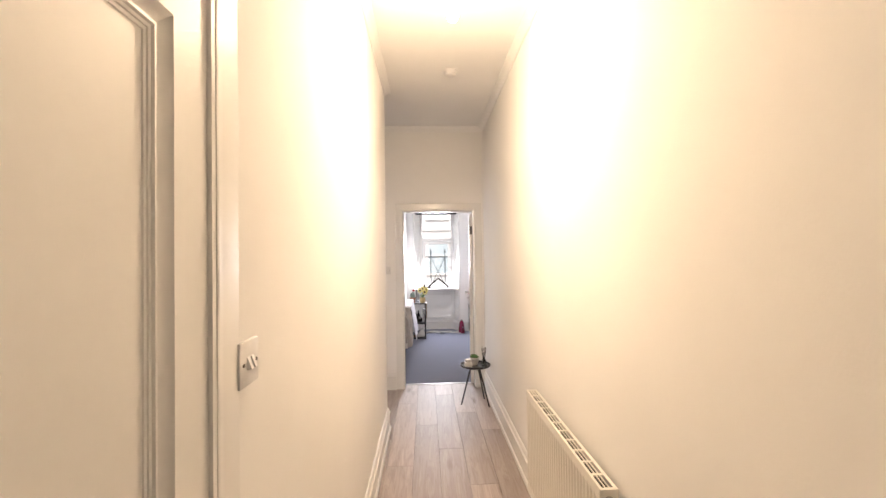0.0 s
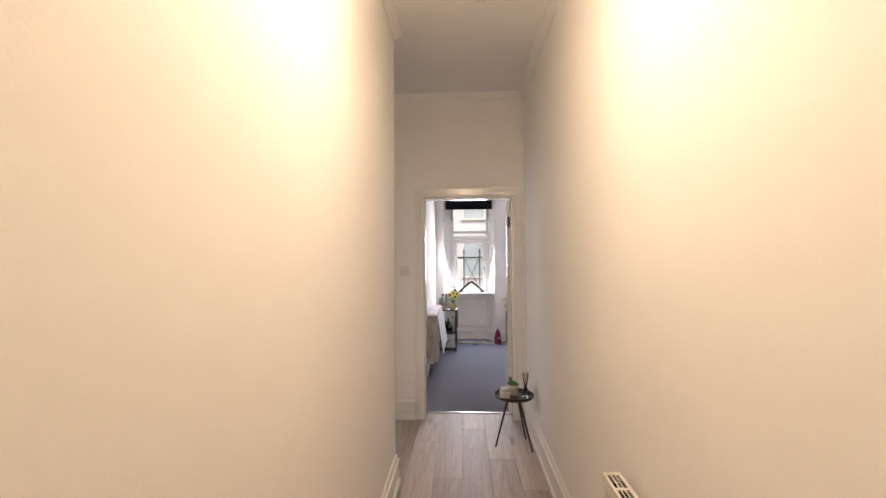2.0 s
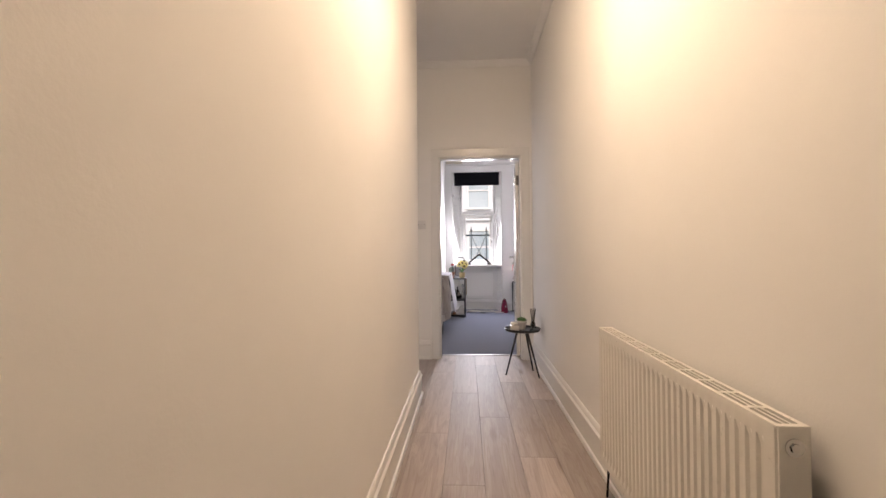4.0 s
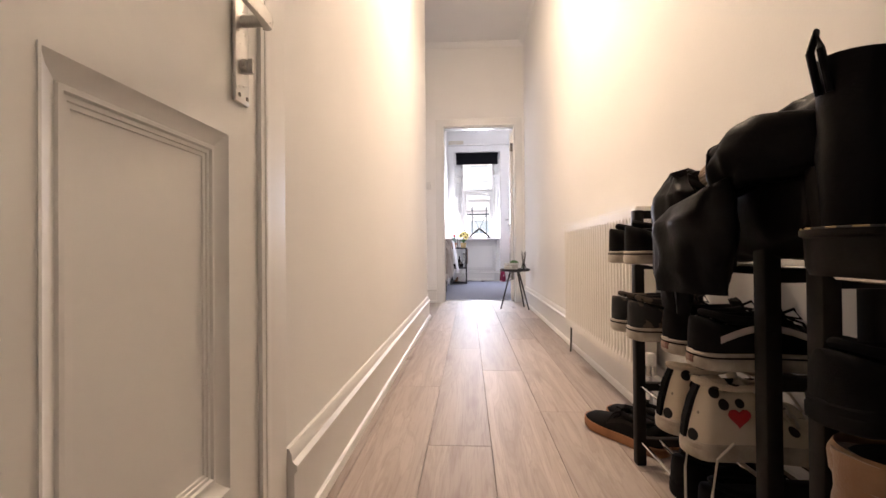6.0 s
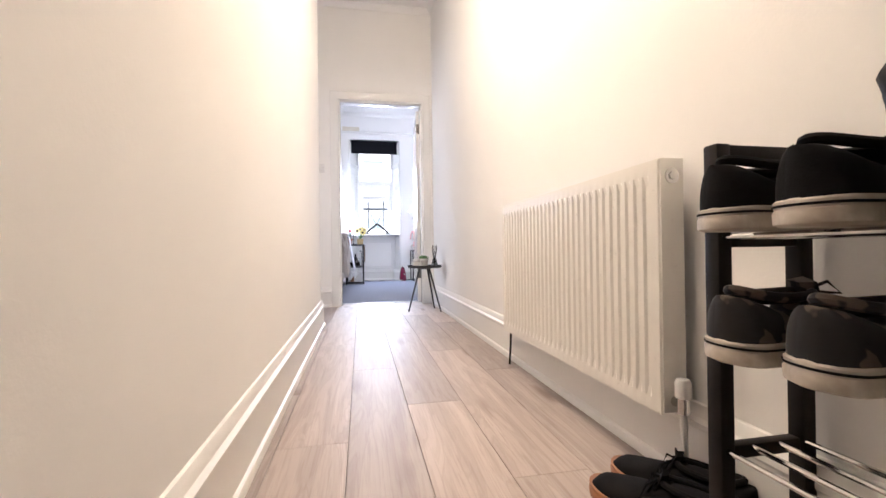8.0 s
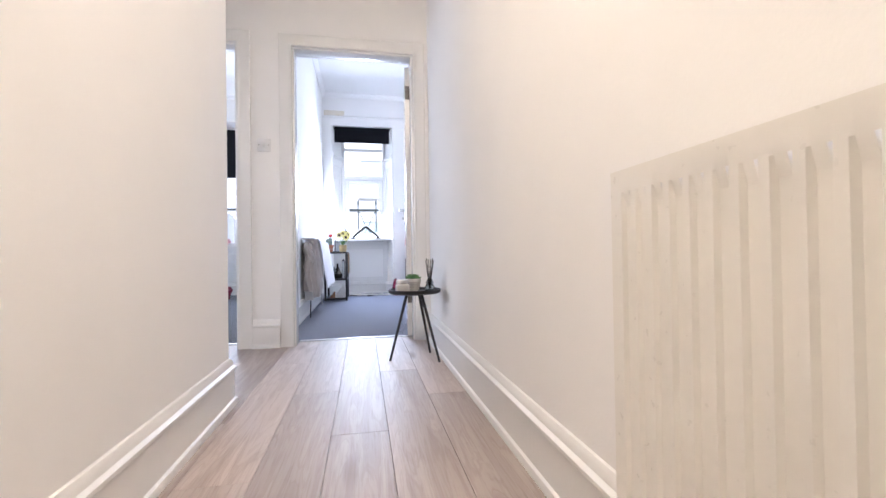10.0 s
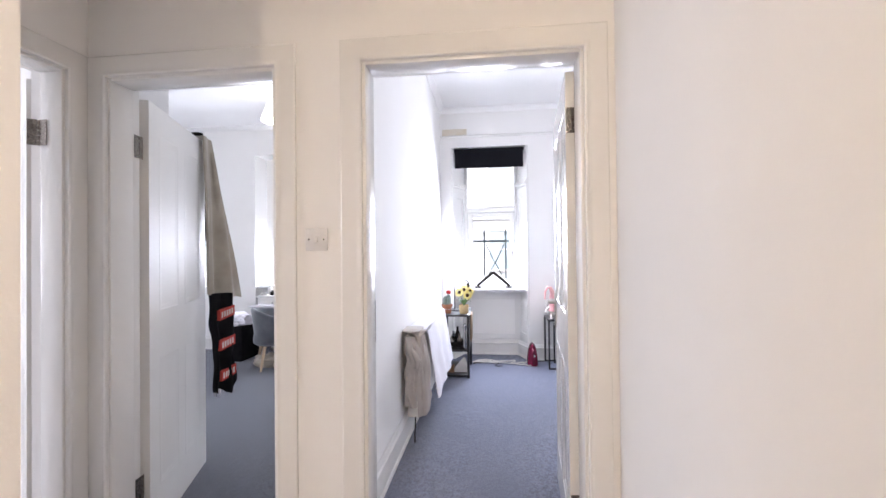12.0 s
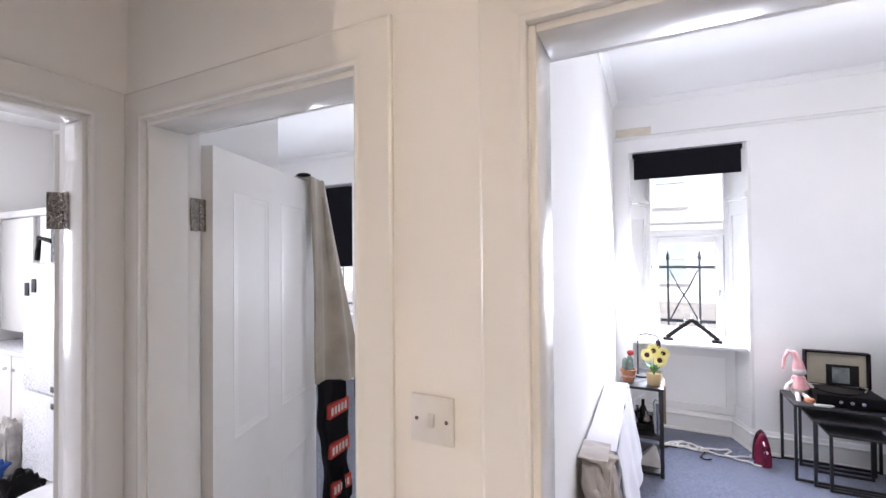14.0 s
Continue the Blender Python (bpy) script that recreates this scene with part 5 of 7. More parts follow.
def boot(at, turn, label, mat, sole_mat, height, L=0.28, wide=0.048, loop=True, cuff=None, thick=0.030, welt=None):
    s = thing("boot", at, label, "boot", "boots", turn=turn)
    N = 20
    bm = fresh()

    def ring(z, grow):
        fs = [(1 - math.cos(math.pi * k / N)) / 2 for k in range(N + 1)]
        return [(f * L + grow * (2 * f - 1), -outline(f, L, wide) - grow, z) for f in fs] + [(f * L + grow * (2 * f - 1), outline(f, L, wide) + grow, z) for f in fs[::-1]]
    loft(bm, [ring(0, 0), ring(0.010, 0.003), ring(thick - 0.012, 0.004), ring(thick - 0.009, 0.007), ring(thick - 0.002, 0.007), ring(thick + 0.001, 0.0)])
    sole_ob = part("sole", bm, sole_mat, s)
    if welt:
        bm = fresh()
        for p, q in zip(*(lambda r: (r[:-1:2], r[1::2]))(ring(thick - 0.0005, 0.0055))):
            tube(bm, [p, q], 0.0011, 5)
        part("stitching", bm, welt, sole_ob, "yellow welt stitching")
    bm = fresh()
    rings = []
    for k in range(13):
        f = k / 12
        z = thick - 0.002 + (height - thick + 0.002) * f
        foot = max(0.0, 1 - f / 0.36)
        ln = 0.128 + (L - 0.135) * math.sqrt(foot) if foot > 0 else 0.128 + 0.006 * math.sin(f * 9)
        wd = 0.047 + 0.004 * math.sin(f * 7) - 0.004 * foot
        pts = []
        for a in range(24):
            t = 2 * math.pi * a / 24
            r = 1 + 0.03 * noise.noise((math.cos(t) * 2, math.sin(t) * 2, f * 6))
            pts.append((0.004 + ln / 2 + ln / 2 * math.cos(t) * r, wd * math.sin(t) * r, z + 0.012 * math.cos(t) * f * -1))
        rings.append(pts)
    loft(bm, rings)
    up = part("upper", bm, mat, s, angle=60)
    # Dark plug at the boot top: the hollow's shade given as colour.
    bm = fresh()
    ball(bm, (0.066, 0, height + 0.001), (0.054, 0.040, 0.012), 16, 6)
    part("lining", bm, JERSEY, s)
    bm = fresh()
    for k in range(6):
        z = 0.10 + k * (height - 0.13) / 5
        tube(bm, [(0.135 + 0.03 * max(0, 1 - k / 2), -0.026, z - 0.006), (0.145 + 0.04 * max(0, 1 - k / 2), 0, z), (0.135 + 0.03 * max(0, 1 - k / 2), 0.026, z - 0.006)], 0.003, 6)
    part("laces", bm, CANVAS, s)
    if loop:
        bm = fresh()
        tube(bm, [(0.004, -0.007, height - 0.03), (-0.006, -0.007, height + 0.018), (-0.004, 0, height + 0.040), (-0.006, 0.007, height + 0.018), (0.004, 0.007, height - 0.03)], 0.0042, 8)
        part("pull_loop", bm, LEATHER, s)
    if cuff:
        bm = fresh()
        lathe(bm, [(0.050, 0), (0.058, 0.008), (0.060, 0.03), (0.054, 0.042)], (0.066, 0, height - 0.028), 20, cap=False)
        part("cuff", bm, cuff, up)
    return s


boot((0.448, 0.612, S4), 3, "black leather ankle boot with a pull loop and stitched platform sole", LEATHER, BLACKPLAST, 0.236, thick=0.055, welt=STRAW)
boot((0.453, 0.485, S4), -2, "black leather ankle boot with a pull loop and stitched platform sole", LEATHER, BLACKPLAST, 0.236, thick=0.055, welt=STRAW)
boot((0.450, 0.600, S2 - 0.0), 2, "tan suede boot with a soft cuff", TAN, GUM, 0.125, loop=False, cuff=TAN)
boot((0.455, 0.475, S2 - 0.0), -3, "tan suede boot with a soft cuff", TAN, GUM, 0.125, loop=False, cuff=TAN)
shoe((0.440, 0.610, S3), 2, "trainer", "black trainer with a dark sole", CANVAS, CANVAS)
shoe((0.440, 0.500, S3), -2, "trainer", "black trainer with a dark sole", CANVAS, CANVAS)
shoe((0.47, 0.60, S1), 2, "trainer", "black trainer on the lowest shelf", CANVAS, CANVAS)

# black leather jacket heaped over the rack
jk = thing("leather_jacket", (0.60, 0.95, 0.56), "black leather jacket heaped over the shoe rack", "jacket", detached=True)


def lump(x0, y0, z0, rx, ry, rz, seed, bm, twist=0.35):
    c = Vector((x0, y0, z0))
    out = []
    for i in range(29):
        f = math.pi * min(max(i / 28, 0.02), 0.98)
        ring = []
        for k in range(48):
            t = 2 * math.pi * k / 48
            p = Vector((math.sin(f) * math.cos(t), math.sin(f) * math.sin(t), -math.cos(f)))
            q = Vector((math.copysign(abs(p.x) ** 0.75, p.x), math.copysign(abs(p.y) ** 0.75, p.y), math.copysign(abs(p.z) ** 0.8, p.z)))
            crease = abs(noise.noise(Vector((p.x * 2.2 + seed, p.y * 2.6, p.z * 1.6 + seed))))
            s = 1 + twist * (crease - 0.18) + 0.07 * noise.noise(p * 5 + Vector((seed, 0, 0))) - 0.10 * max(0, 0.25 - abs(noise.noise(p * 3.1 + Vector((0, seed, 0))))) * 4 * 0.5
            ring.append(c + Vector((q.x * rx, q.y * ry, q.z * rz)) * s)
        out.append(ring)
    loft(bm, out)




def folds(bm, rings, seed, amount=0.006, cells=40):
    """A soft hollow shape through flat oval rings (centre, half length, half thickness, way, tilt), with long creases down it."""
    n = 8
    steps = []
    for (c0, l0, t0, w0, k0), (c1, l1, t1, w1, k1) in zip(rings, rings[1:]):
        for i in range(n):
            f = i / n
            g = f * f * (3 - 2 * f) * 0.5 + f * 0.5
            steps.append((Vector(c0).lerp(Vector(c1), f), l0 + (l1 - l0) * g, t0 + (t1 - t0) * g, Vector(w0).lerp(Vector(w1), f).normalized(), Vector(k0).lerp(Vector(k1), f).normalized()))
    c, l, t, w, k = rings[-1]
    steps.append((Vector(c), l, t, Vector(w).normalized(), Vector(k).normalized()))
    out = []
    for j, (c, l, t, w, k) in enumerate(steps):
        ring = []
        for a in range(cells):
            u = 2 * math.pi * a / cells
            cu, su = math.cos(u), math.sin(u)
            p = c + w * (l * math.copysign(abs(cu) ** 0.7, cu)) + k * (t * math.copysign(abs(su) ** 0.7, su))
            crease = noise.noise(Vector((cu * 2.1 + seed, su * 1.3, j * 0.09 + seed))) + 0.5 * (0.4 - abs(noise.noise(Vector((cu * 3.4, su * 2 + seed, j * 0.16)))))
            ring.append(p + (p - c).normalized() * amount * 2 * crease)
        out.append(ring)
    loft(bm, out)


ALONG, OUTW, UPW = (0, 1, 0), (1, 0, 0), (0, 0, 1)
bm = fresh()
folds(bm, [((0.408, 0.812, 0.514), 0.062, 0.014, (-0.32, 1, -0.02), OUTW), ((0.410, 0.816, 0.56), 0.068, 0.024, (-0.28, 1, 0), OUTW), ((0.418, 0.832, 0.63), 0.074, 0.032, (-0.15, 1, 0), OUTW),
           ((0.440, 0.846, 0.682), 0.074, 0.034, (0, 1, -0.15), (1, 0, 0.5)), ((0.500, 0.84, 0.715), 0.070, 0.028, (0, 1, -0.2), (0.4, 0, 1)), ((0.60, 0.83, 0.70), 0.070, 0.022, ALONG, UPW)], 1.3, 0.009)
part("front_panel", bm, LEATHER, jk, "hanging front panel with a straight hem", angle=80)
bm = fresh()
folds(bm, [((0.442, 0.935, 0.472), 0.034, 0.014, (0.1, 1, 0.25), OUTW), ((0.444, 0.955, 0.53), 0.052, 0.020, (0.1, 1, 0.1), OUTW), ((0.456, 0.982, 0.62), 0.062, 0.024, ALONG, OUTW),
           ((0.464, 0.997, 0.69), 0.056, 0.024, ALONG, OUTW), ((0.480, 0.996, 0.738), 0.030, 0.020, (0.2, 1, 0.35), (1, 0, 0.3)), ((0.545, 0.975, 0.705), 0.030, 0.014, (0.2, 1, 0.2), (0.6, 0, 1))], 6.2, 0.009)
part("sleeve", bm, LEATHER, jk, "hanging sleeve", angle=80)
bm = fresh()
folds(bm, [((0.462, 0.815, 0.700), 0.030, 0.030, (0.6, 0.2, 0.5), (-0.4, 0, 0.8)), ((0.466, 0.795, 0.714), 0.042, 0.042, (0.8, 0.2, 0.3), (-0.3, 0.3, 0.8)), ((0.482, 0.762, 0.724), 0.050, 0.046, (1, 0, 0), (0, 0.35, 1)),
           ((0.508, 0.725, 0.730), 0.054, 0.046, (1, 0, 0), (0, 0.2, 1)), ((0.545, 0.69, 0.728), 0.050, 0.040, (1, 0.1, 0), UPW), ((0.575, 0.668, 0.71), 0.036, 0.026, (1, 0.2, 0), UPW)], 3.7, 0.007)
top_sleeve = part("upper_sleeve", bm, LEATHER, jk, "sleeve lying along the heap", angle=80)
bm = fresh()
folds(bm, [((0.463, 0.810, 0.704), 0.037, 0.037, (0.6, 0.2, 0.5), (-0.4, 0, 0.8)), ((0.466, 0.797, 0.713), 0.0445, 0.0445, (0.8, 0.2, 0.3), (-0.3, 0.3, 0.8))], 3.7, 0.004)
part("cuff_band", bm, LEATHER, top_sleeve, angle=60)
bm = fresh()
folds(bm, [((0.570, 0.900, 0.660), 0.050, 0.026, OUTW, (0, 0.6, 1)), ((0.574, 0.870, 0.696), 0.058, 0.044, OUTW, (0, 0.7, 1)), ((0.580, 0.825, 0.744), 0.062, 0.052, OUTW, (0, 0.5, 1)),
           ((0.588, 0.77, 0.766), 0.064, 0.048, OUTW, (0, 0.1, 1)), ((0.594, 0.71, 0.766), 0.062, 0.044, OUTW, UPW), ((0.60, 0.672, 0.75), 0.048, 0.032, OUTW, UPW)], 8.9, 0.008)
part("back_fold", bm, LEATHER, jk, angle=80)
bm = fresh()
folds(bm, [((0.570, 0.96, 0.615), 0.070, 0.050, OUTW, UPW), ((0.566, 0.88, 0.626), 0.076, 0.060, OUTW, UPW), ((0.566, 0.78, 0.638), 0.078, 0.072, OUTW, UPW), ((0.57, 0.70, 0.636), 0.076, 0.070, OUTW, UPW), ((0.575, 0.678, 0.63), 0.06, 0.056, OUTW, UPW)], 12.4, 0.006)
part("body", bm, LEATHER, jk, angle=80)
bm = fresh()
tube(bm, [(0.512, 0.915, 0.705), (0.500, 0.885, 0.722), (0.505, 0.85, 0.750), (0.52, 0.81, 0.785)], 0.005, 8)
part("strap", bm, BLACKPLAST, jk)

hat = thing("knitted_hat", (0.545, 0.945, 0.70), "cream ribbed woolly hat with a red label on the heap", "hat", detached=True)
bm = fresh()
rings = []
for i in range(11):
    f = i / 10
    ring = []
    for k in range(64):
        t = 2 * math.pi * k / 64
        r = 0.050 * math.sqrt(max(0.02, 1 - (abs(2 * f - 1)) ** 3.0)) * (1 + 0.045 * (k % 2))
        ring.append((0.545 + r * math.cos(t) * 0.9, 1.000 - 0.110 * f, 0.722 + r * 0.62 * math.sin(t) + 0.012 * f))
    rings.append(ring)
loft(bm, rings)
part("knit", bm, KNIT, hat, angle=20)
bm = fresh()
box(bm, 0.512, 0.550, 0.880, 0.906, 0.728, 0.753, bevel=0.004)
part("red_label", bm, REDFELT, hat, "red woven label")

# ---- living room things ----
radiator((LIV_L, 6.30, 0), 90, 1.12, 0.17, 0.745, "white panel radiator with laundry drying over it", 30, depth=0.075)
bm = fresh()


def drape(s, t):
    return (0.010 * math.sin(s * 19) * t + 0.008 * noise.noise((s * 6, t * 3, 3)), 0, 0.010 * noise.noise((s * 4, 0, 9)))


tw = thing("towel", (-0.25, 6.95, 0.75), "white cotton towel hung over the radiator", "towel", detached=True)
cloth(bm, (-0.205, 6.36, 0.756), (0, 1.10, 0), (0.075, 0.0, -0.47), 40, 16, drape, 0.006)
part("front_fall", bm, COTTON, tw, angle=70)
bm = fresh()
cloth(bm, (-0.345, 6.36, 0.757), (0, 1.10, 0), (0.140, 0, 0.002), 40, 4, lambda s, t: (0, 0, 0.004 * math.sin(s * 15)), 0.006)
part("top_fold", bm, COTTON, tw, angle=70)
gm = thing("jersey_top", (-0.25, 6.34, 0.75), "taupe jersey top hung over the radiator end", "clothing", detached=True)
bm = fresh()
cloth(bm, (-0.350, 6.22, 0.770), (0, 0.18, 0), (0.118, 0, -0.002), 14, 4, lambda s, t: (0, 0, 0.008 * noise.noise((s * 4, t, 2))), 0.008)
part("shoulder", bm, TAUPE, gm, angle=70)
bm = fresh()
folds(bm, [((-0.262, 6.292, 0.772), 0.030, 0.060, ALONG, OUTW), ((-0.238, 6.270, 0.735), 0.036, 0.024, (0.3, 1, 0), OUTW), ((-0.225, 6.262, 0.62), 0.044, 0.022, (0.5, 1, 0), OUTW),
           ((-0.215, 6.262, 0.46), 0.052, 0.020, (0.6, 1, 0), OUTW), ((-0.210, 6.255, 0.32), 0.056, 0.018, (0.7, 1, 0.1), OUTW), ((-0.212, 6.25, 0.215), 0.034, 0.012, (0.7, 1, 0.3), OUTW)], 2.6, 0.012)
part("body", bm, TAUPE, gm, angle=75)
bm = fresh()
folds(bm, [((-0.300, 6.250, 0.735), 0.030, 0.022, OUTW, ALONG), ((-0.292, 6.222, 0.66), 0.046, 0.032, OUTW, ALONG), ((-0.270, 6.214, 0.58), 0.050, 0.036, (1, 0.2, 0.2), ALONG), ((-0.285, 6.220, 0.50), 0.040, 0.028, OUTW, ALONG),
           ((-0.295, 6.226, 0.40), 0.034, 0.022, OUTW, ALONG), ((-0.290, 6.23, 0.27), 0.030, 0.018, OUTW, ALONG)], 9.3, 0.014)
part("sleeve", bm, TAUPE, gm, angle=75)
bm = fresh()
tube(bm, [(-0.292, 6.196, 0.665), (-0.262, 6.178, 0.64), (-0.243, 6.182, 0.59), (-0.258, 6.190, 0.545), (-0.290, 6.196, 0.55)], [0.012, 0.020, 0.022, 0.020, 0.010], 12)
part("knot", bm, TAUPE, gm, angle=75)

SX0, SX1, SY0, SY1, STOP = -0.285, 0.015, 7.80, 8.36, 0.655
sh = thing("shelf_unit", ((SX0 + SX1) / 2, (SY0 + SY1) / 2, 0), "black metal shelf unit with three tiers beside the wall", "shelf unit", detached=True)
for x in (SX0, SX1 - 0.026):
    for y in (SY0, SY1 - 0.026):
        boxes("leg", BLACKMETAL, sh, (x, x + 0.026, y, y + 0.026, 0.004, STOP - 0.021), bevel=0.002)
boxes("top_board", BLACKMETAL, sh, (SX0 - 0.003, SX1 + 0.003, SY0 - 0.003, SY1 + 0.003, STOP - 0.02, STOP), bevel=0.003)
boxes("shelf_board", BLACKMETAL, sh, (SX0 + 0.001, SX1 - 0.001, SY0 + 0.001, SY1 - 0.001, 0.275, 0.295), bevel=0.002)
boxes("bottom_rail", BLACKMETAL, sh, (SX0 + 0.0265, SX1 - 0.0265, SY0 + 0.002, SY0 + 0.022, 0.018, 0.04), bevel=0.002)
boxes("bottom_board", BLACKMETAL, sh, (SX0 + 0.027, SX1 - 0.027, SY0 + 0.024, SY1 - 0.03, 0.030, 0.040), bevel=0.002)
bm = fresh()
box(bm, 0.0185, 0.034, 7.93, 8.20, 0.36, 0.64, bevel=0.002)
solid("paper_bag", bm, CARD, "brown card bag hung on the shelf unit", "bag")

sun = thing("sunflowers", (-0.045, 7.90, STOP), "artificial sunflowers in a straw-coloured pot on the shelf unit", "pot plant")
bm = fresh()
lathe(bm, [(0.040, 0), (0.046, 0.01), (0.053, 0.085), (0.049, 0.092), (0.046, 0.080), (0.004, 0.078)], seg=24)
part("pot", bm, STRAW, sun)
heads = ((-0.045, -0.02, 0.225, -70, -0.5), (0.040, -0.03, 0.195, 50, -0.6), (0.0, 0.03, 0.25, 0, -0.2), (0.065, 0.02, 0.235, 20, -0.3))
for hx, hy, hz, az, dip in heads:
    bm = fresh()
    tube(bm, [(0, 0, 0.07), (hx * 0.4, hy * 0.4, hz * 0.65), (hx, hy + 0.012, hz)], 0.0035, 6)
    part("stem", bm, LEAF, sun)
    n = Vector((0.35 * hx / 0.05, -1, 0.25)).normalized()
    a = n.cross(Vector((0, 0, 1))).normalized()
    b = n.cross(a)
    c = Vector((hx, hy, hz))
    bm = fresh()
    for k in range(16):
        t = 2 * math.pi * k / 16
        d = a * math.cos(t) + b * math.sin(t)
        e = a * -math.sin(t) + b * math.cos(t)
        q = [c + d * 0.014, c + d * 0.032 + e * 0.009 + n * 0.004, c + d * (0.052 + 0.004 * (k % 3)) + n * 0.001, c + d * 0.032 - e * 0.009 + n * 0.004]
        loft(bm, [q, [p - n * 0.0015 for p in q]])
    fl = part("petals", bm, PETAL, sun)
    bm = fresh()
    ball(bm, c + n * 0.002, 0.019, 12, 8)
    for v in bm.verts:
        v.co -= n * (v.co - c).dot(n) * 0.55
    part("flower_centre", bm, SEED, fl)
for k in range(12):
    a = k * 2.4
    bm = fresh()
    d = Vector((math.cos(a), math.sin(a), 0))
    o = Vector((0, 0, 0.082))
    w = Vector((-d.y, d.x, 0)) * 0.010
    mid = o + d * 0.045 + Vector((0, 0, 0.055))
    tip = o + d * 0.085 + Vector((0, 0, 0.05 + 0.02 * (k % 3)))
    loft(bm, [[o - w * 0.3, o + w * 0.3, o + w * 0.3 + Vector((0, 0, 0.001)), o - w * 0.3 + Vector((0, 0, 0.001))], [mid - w, mid + w, mid + w + Vector((0, 0, 0.001)), mid - w + Vector((0, 0, 0.001))], [tip - w * 0.1, tip + w * 0.1, tip + w * 0.1 + Vector((0, 0, 0.001)), tip - w * 0.1 + Vector((0, 0, 0.001))]])
    part("leaf", bm, LEAF, sun)

cac = thing("cactus", (-0.225, 7.93, STOP), "grey-green cactus with a red bloom in a patterned terracotta pot", "pot plant")
bm = fresh()
lathe(bm, [(0.042, 0), (0.052, 0.07), (0.058, 0.072), (0.059, 0.095), (0.053, 0.096), (0.050, 0.084), (0.004, 0.083)], seg=24)
pt = part("pot", bm, TERRA, cac)
bm = fresh()
for k in range(14):
    t = 2 * math.pi * k / 14
    r = 0.050
    tube(bm, [(r * math.cos(t), r * math.sin(t), 0.036 + 0.008 * (k % 2)), (r * math.cos(t + 0.3), r * math.sin(t + 0.3), 0.052 - 0.008 * (k % 2))], 0.003, 5)
part("pattern", bm, CERAMIC, pt)
for cx, cy, ch, cr in ((-0.02, 0.0, 0.10, 0.022), (0.016, -0.016, 0.085, 0.02), (0.012, 0.02, 0.12, 0.022)):
    bm = fresh()
    rings = []
    for i in range(9):
        f = i / 8
        r0 = cr * math.sqrt(max(0.03, 1 - max(0, (f - 0.6) / 0.4) ** 2))
        rings.append([(cx + r0 * (1 + 0.14 * (k % 2)) * math.cos(2 * math.pi * k / 20), cy + r0 * (1 + 0.14 * (k % 2)) * math.sin(2 * math.pi * k / 20), 0.080 + ch * f) for k in range(20)])
    loft(bm, rings)
    part("stem", bm, CACTUS, cac)
bm = fresh()
ball(bm, (0.018, -0.01, 0.222), (0.024, 0.024, 0.019), 14, 8, 0.5, 20)
part("bloom", bm, REDFELT, cac)

dl = thing("desk_lamp", (-0.14, 8.12, STOP), "slim black arched table lamp", "lamp")
bm = fresh()
lathe(bm, [(0.062, 0), (0.064, 0.006), (0.060, 0.013), (0.005, 0.015)], seg=28)
part("base", bm, BLACKMETAL, dl)
bm = fresh()
arc = [(-0.02, 0, 0.012), (-0.02, 0, 0.30)] + [(-0.02 + 0.075 - 0.075 * math.cos(t), 0, 0.315 + 0.03 * math.sin(t)) for t in (0.3, 0.8, 1.57, 2.3, 2.9)] + [(0.13, 0, 0.30)]
tube(bm, arc, 0.006, 10)
part("arm", bm, BLACKMETAL, dl)
bm = fresh()
lathe(bm, [(0.017, 0.235), (0.019, 0.24), (0.019, 0.295), (0.012, 0.302)], (0.13, 0, 0), 18)
part("lamp_head", bm, BLACKMETAL, dl)

# things on the shelf unit's lower tiers
tr = thing("black_tray", (-0.135, 7.99, 0.295), "black bowl holding bottles on the middle shelf", "bowl")
bm = fresh()
lathe(bm, [(0.06, 0), (0.10, 0.02), (0.112, 0.062), (0.108, 0.062), (0.095, 0.024), (0.01, 0.012)], seg=28)
part("bowl", bm, BLACKPLAST, tr)
for bx, by, bh, mat in ((-0.03, 0.0, 0.16, SMOKED), (0.035, -0.02, 0.13, STEEL), (0.01, 0.04, 0.20, BLACKPLAST), (-0.055, -0.035, 0.10, GREYPOT)):
    bm = fresh()
    lathe(bm, [(0.026, 0.016), (0.028, 0.03), (0.028, bh * 0.6), (0.012, bh * 0.8), (0.012, bh), (0.004, bh + 0.002)], (bx, by, 0), 16)
    part("bottle", bm, mat, tr)
bm = fresh()
lathe(bm, [(0.024, 0), (0.026, 0.01), (0.020, 0.06), (0.026, 0.12), (0.018, 0.18), (0.024, 0.24), (0.010, 0.26)], (-0.035, 7.86, 0.295), 16)
solid("steel_flask", bm, CHROME, "shiny steel flask on the shelf", "flask")
bm = fresh()
ball(bm, (-0.262, 7.83, 0.325), (0.02, 0.02, 0.03), 14, 10)
solid("glass_bauble", bm, CERAMIC, "small white round ornament on the shelf", "ornament")
w = thing("white_sculpture", (-0.09, 7.93, 0.040), "white angular ornament on the bottom shelf", "ornament")
bm = fresh()
loft(bm, [[(-0.09, -0.04, 0), (0.085, -0.04, 0), (0.085, 0.04, 0), (-0.09, 0.04, 0)], [(0.0, -0.03, 0.11), (0.075, -0.03, 0.06), (0.075, 0.03, 0.06), (0.0, 0.03, 0.11)], [(0.035, -0.01, 0.15), (0.055, -0.01, 0.14), (0.055, 0.01, 0.14), (0.035, 0.01, 0.15)]])
part("body", bm, CERAMIC, w, smooth=False)
bm = fresh()
loft(bm, [[(-0.13, -0.05, 0), (-0.06, -0.06, 0), (-0.06, -0.035, 0), (-0.12, -0.03, 0)], [(-0.075, -0.05, 0.085), (-0.065, -0.055, 0.08), (-0.06, -0.04, 0.08), (-0.07, -0.04, 0.085)]])
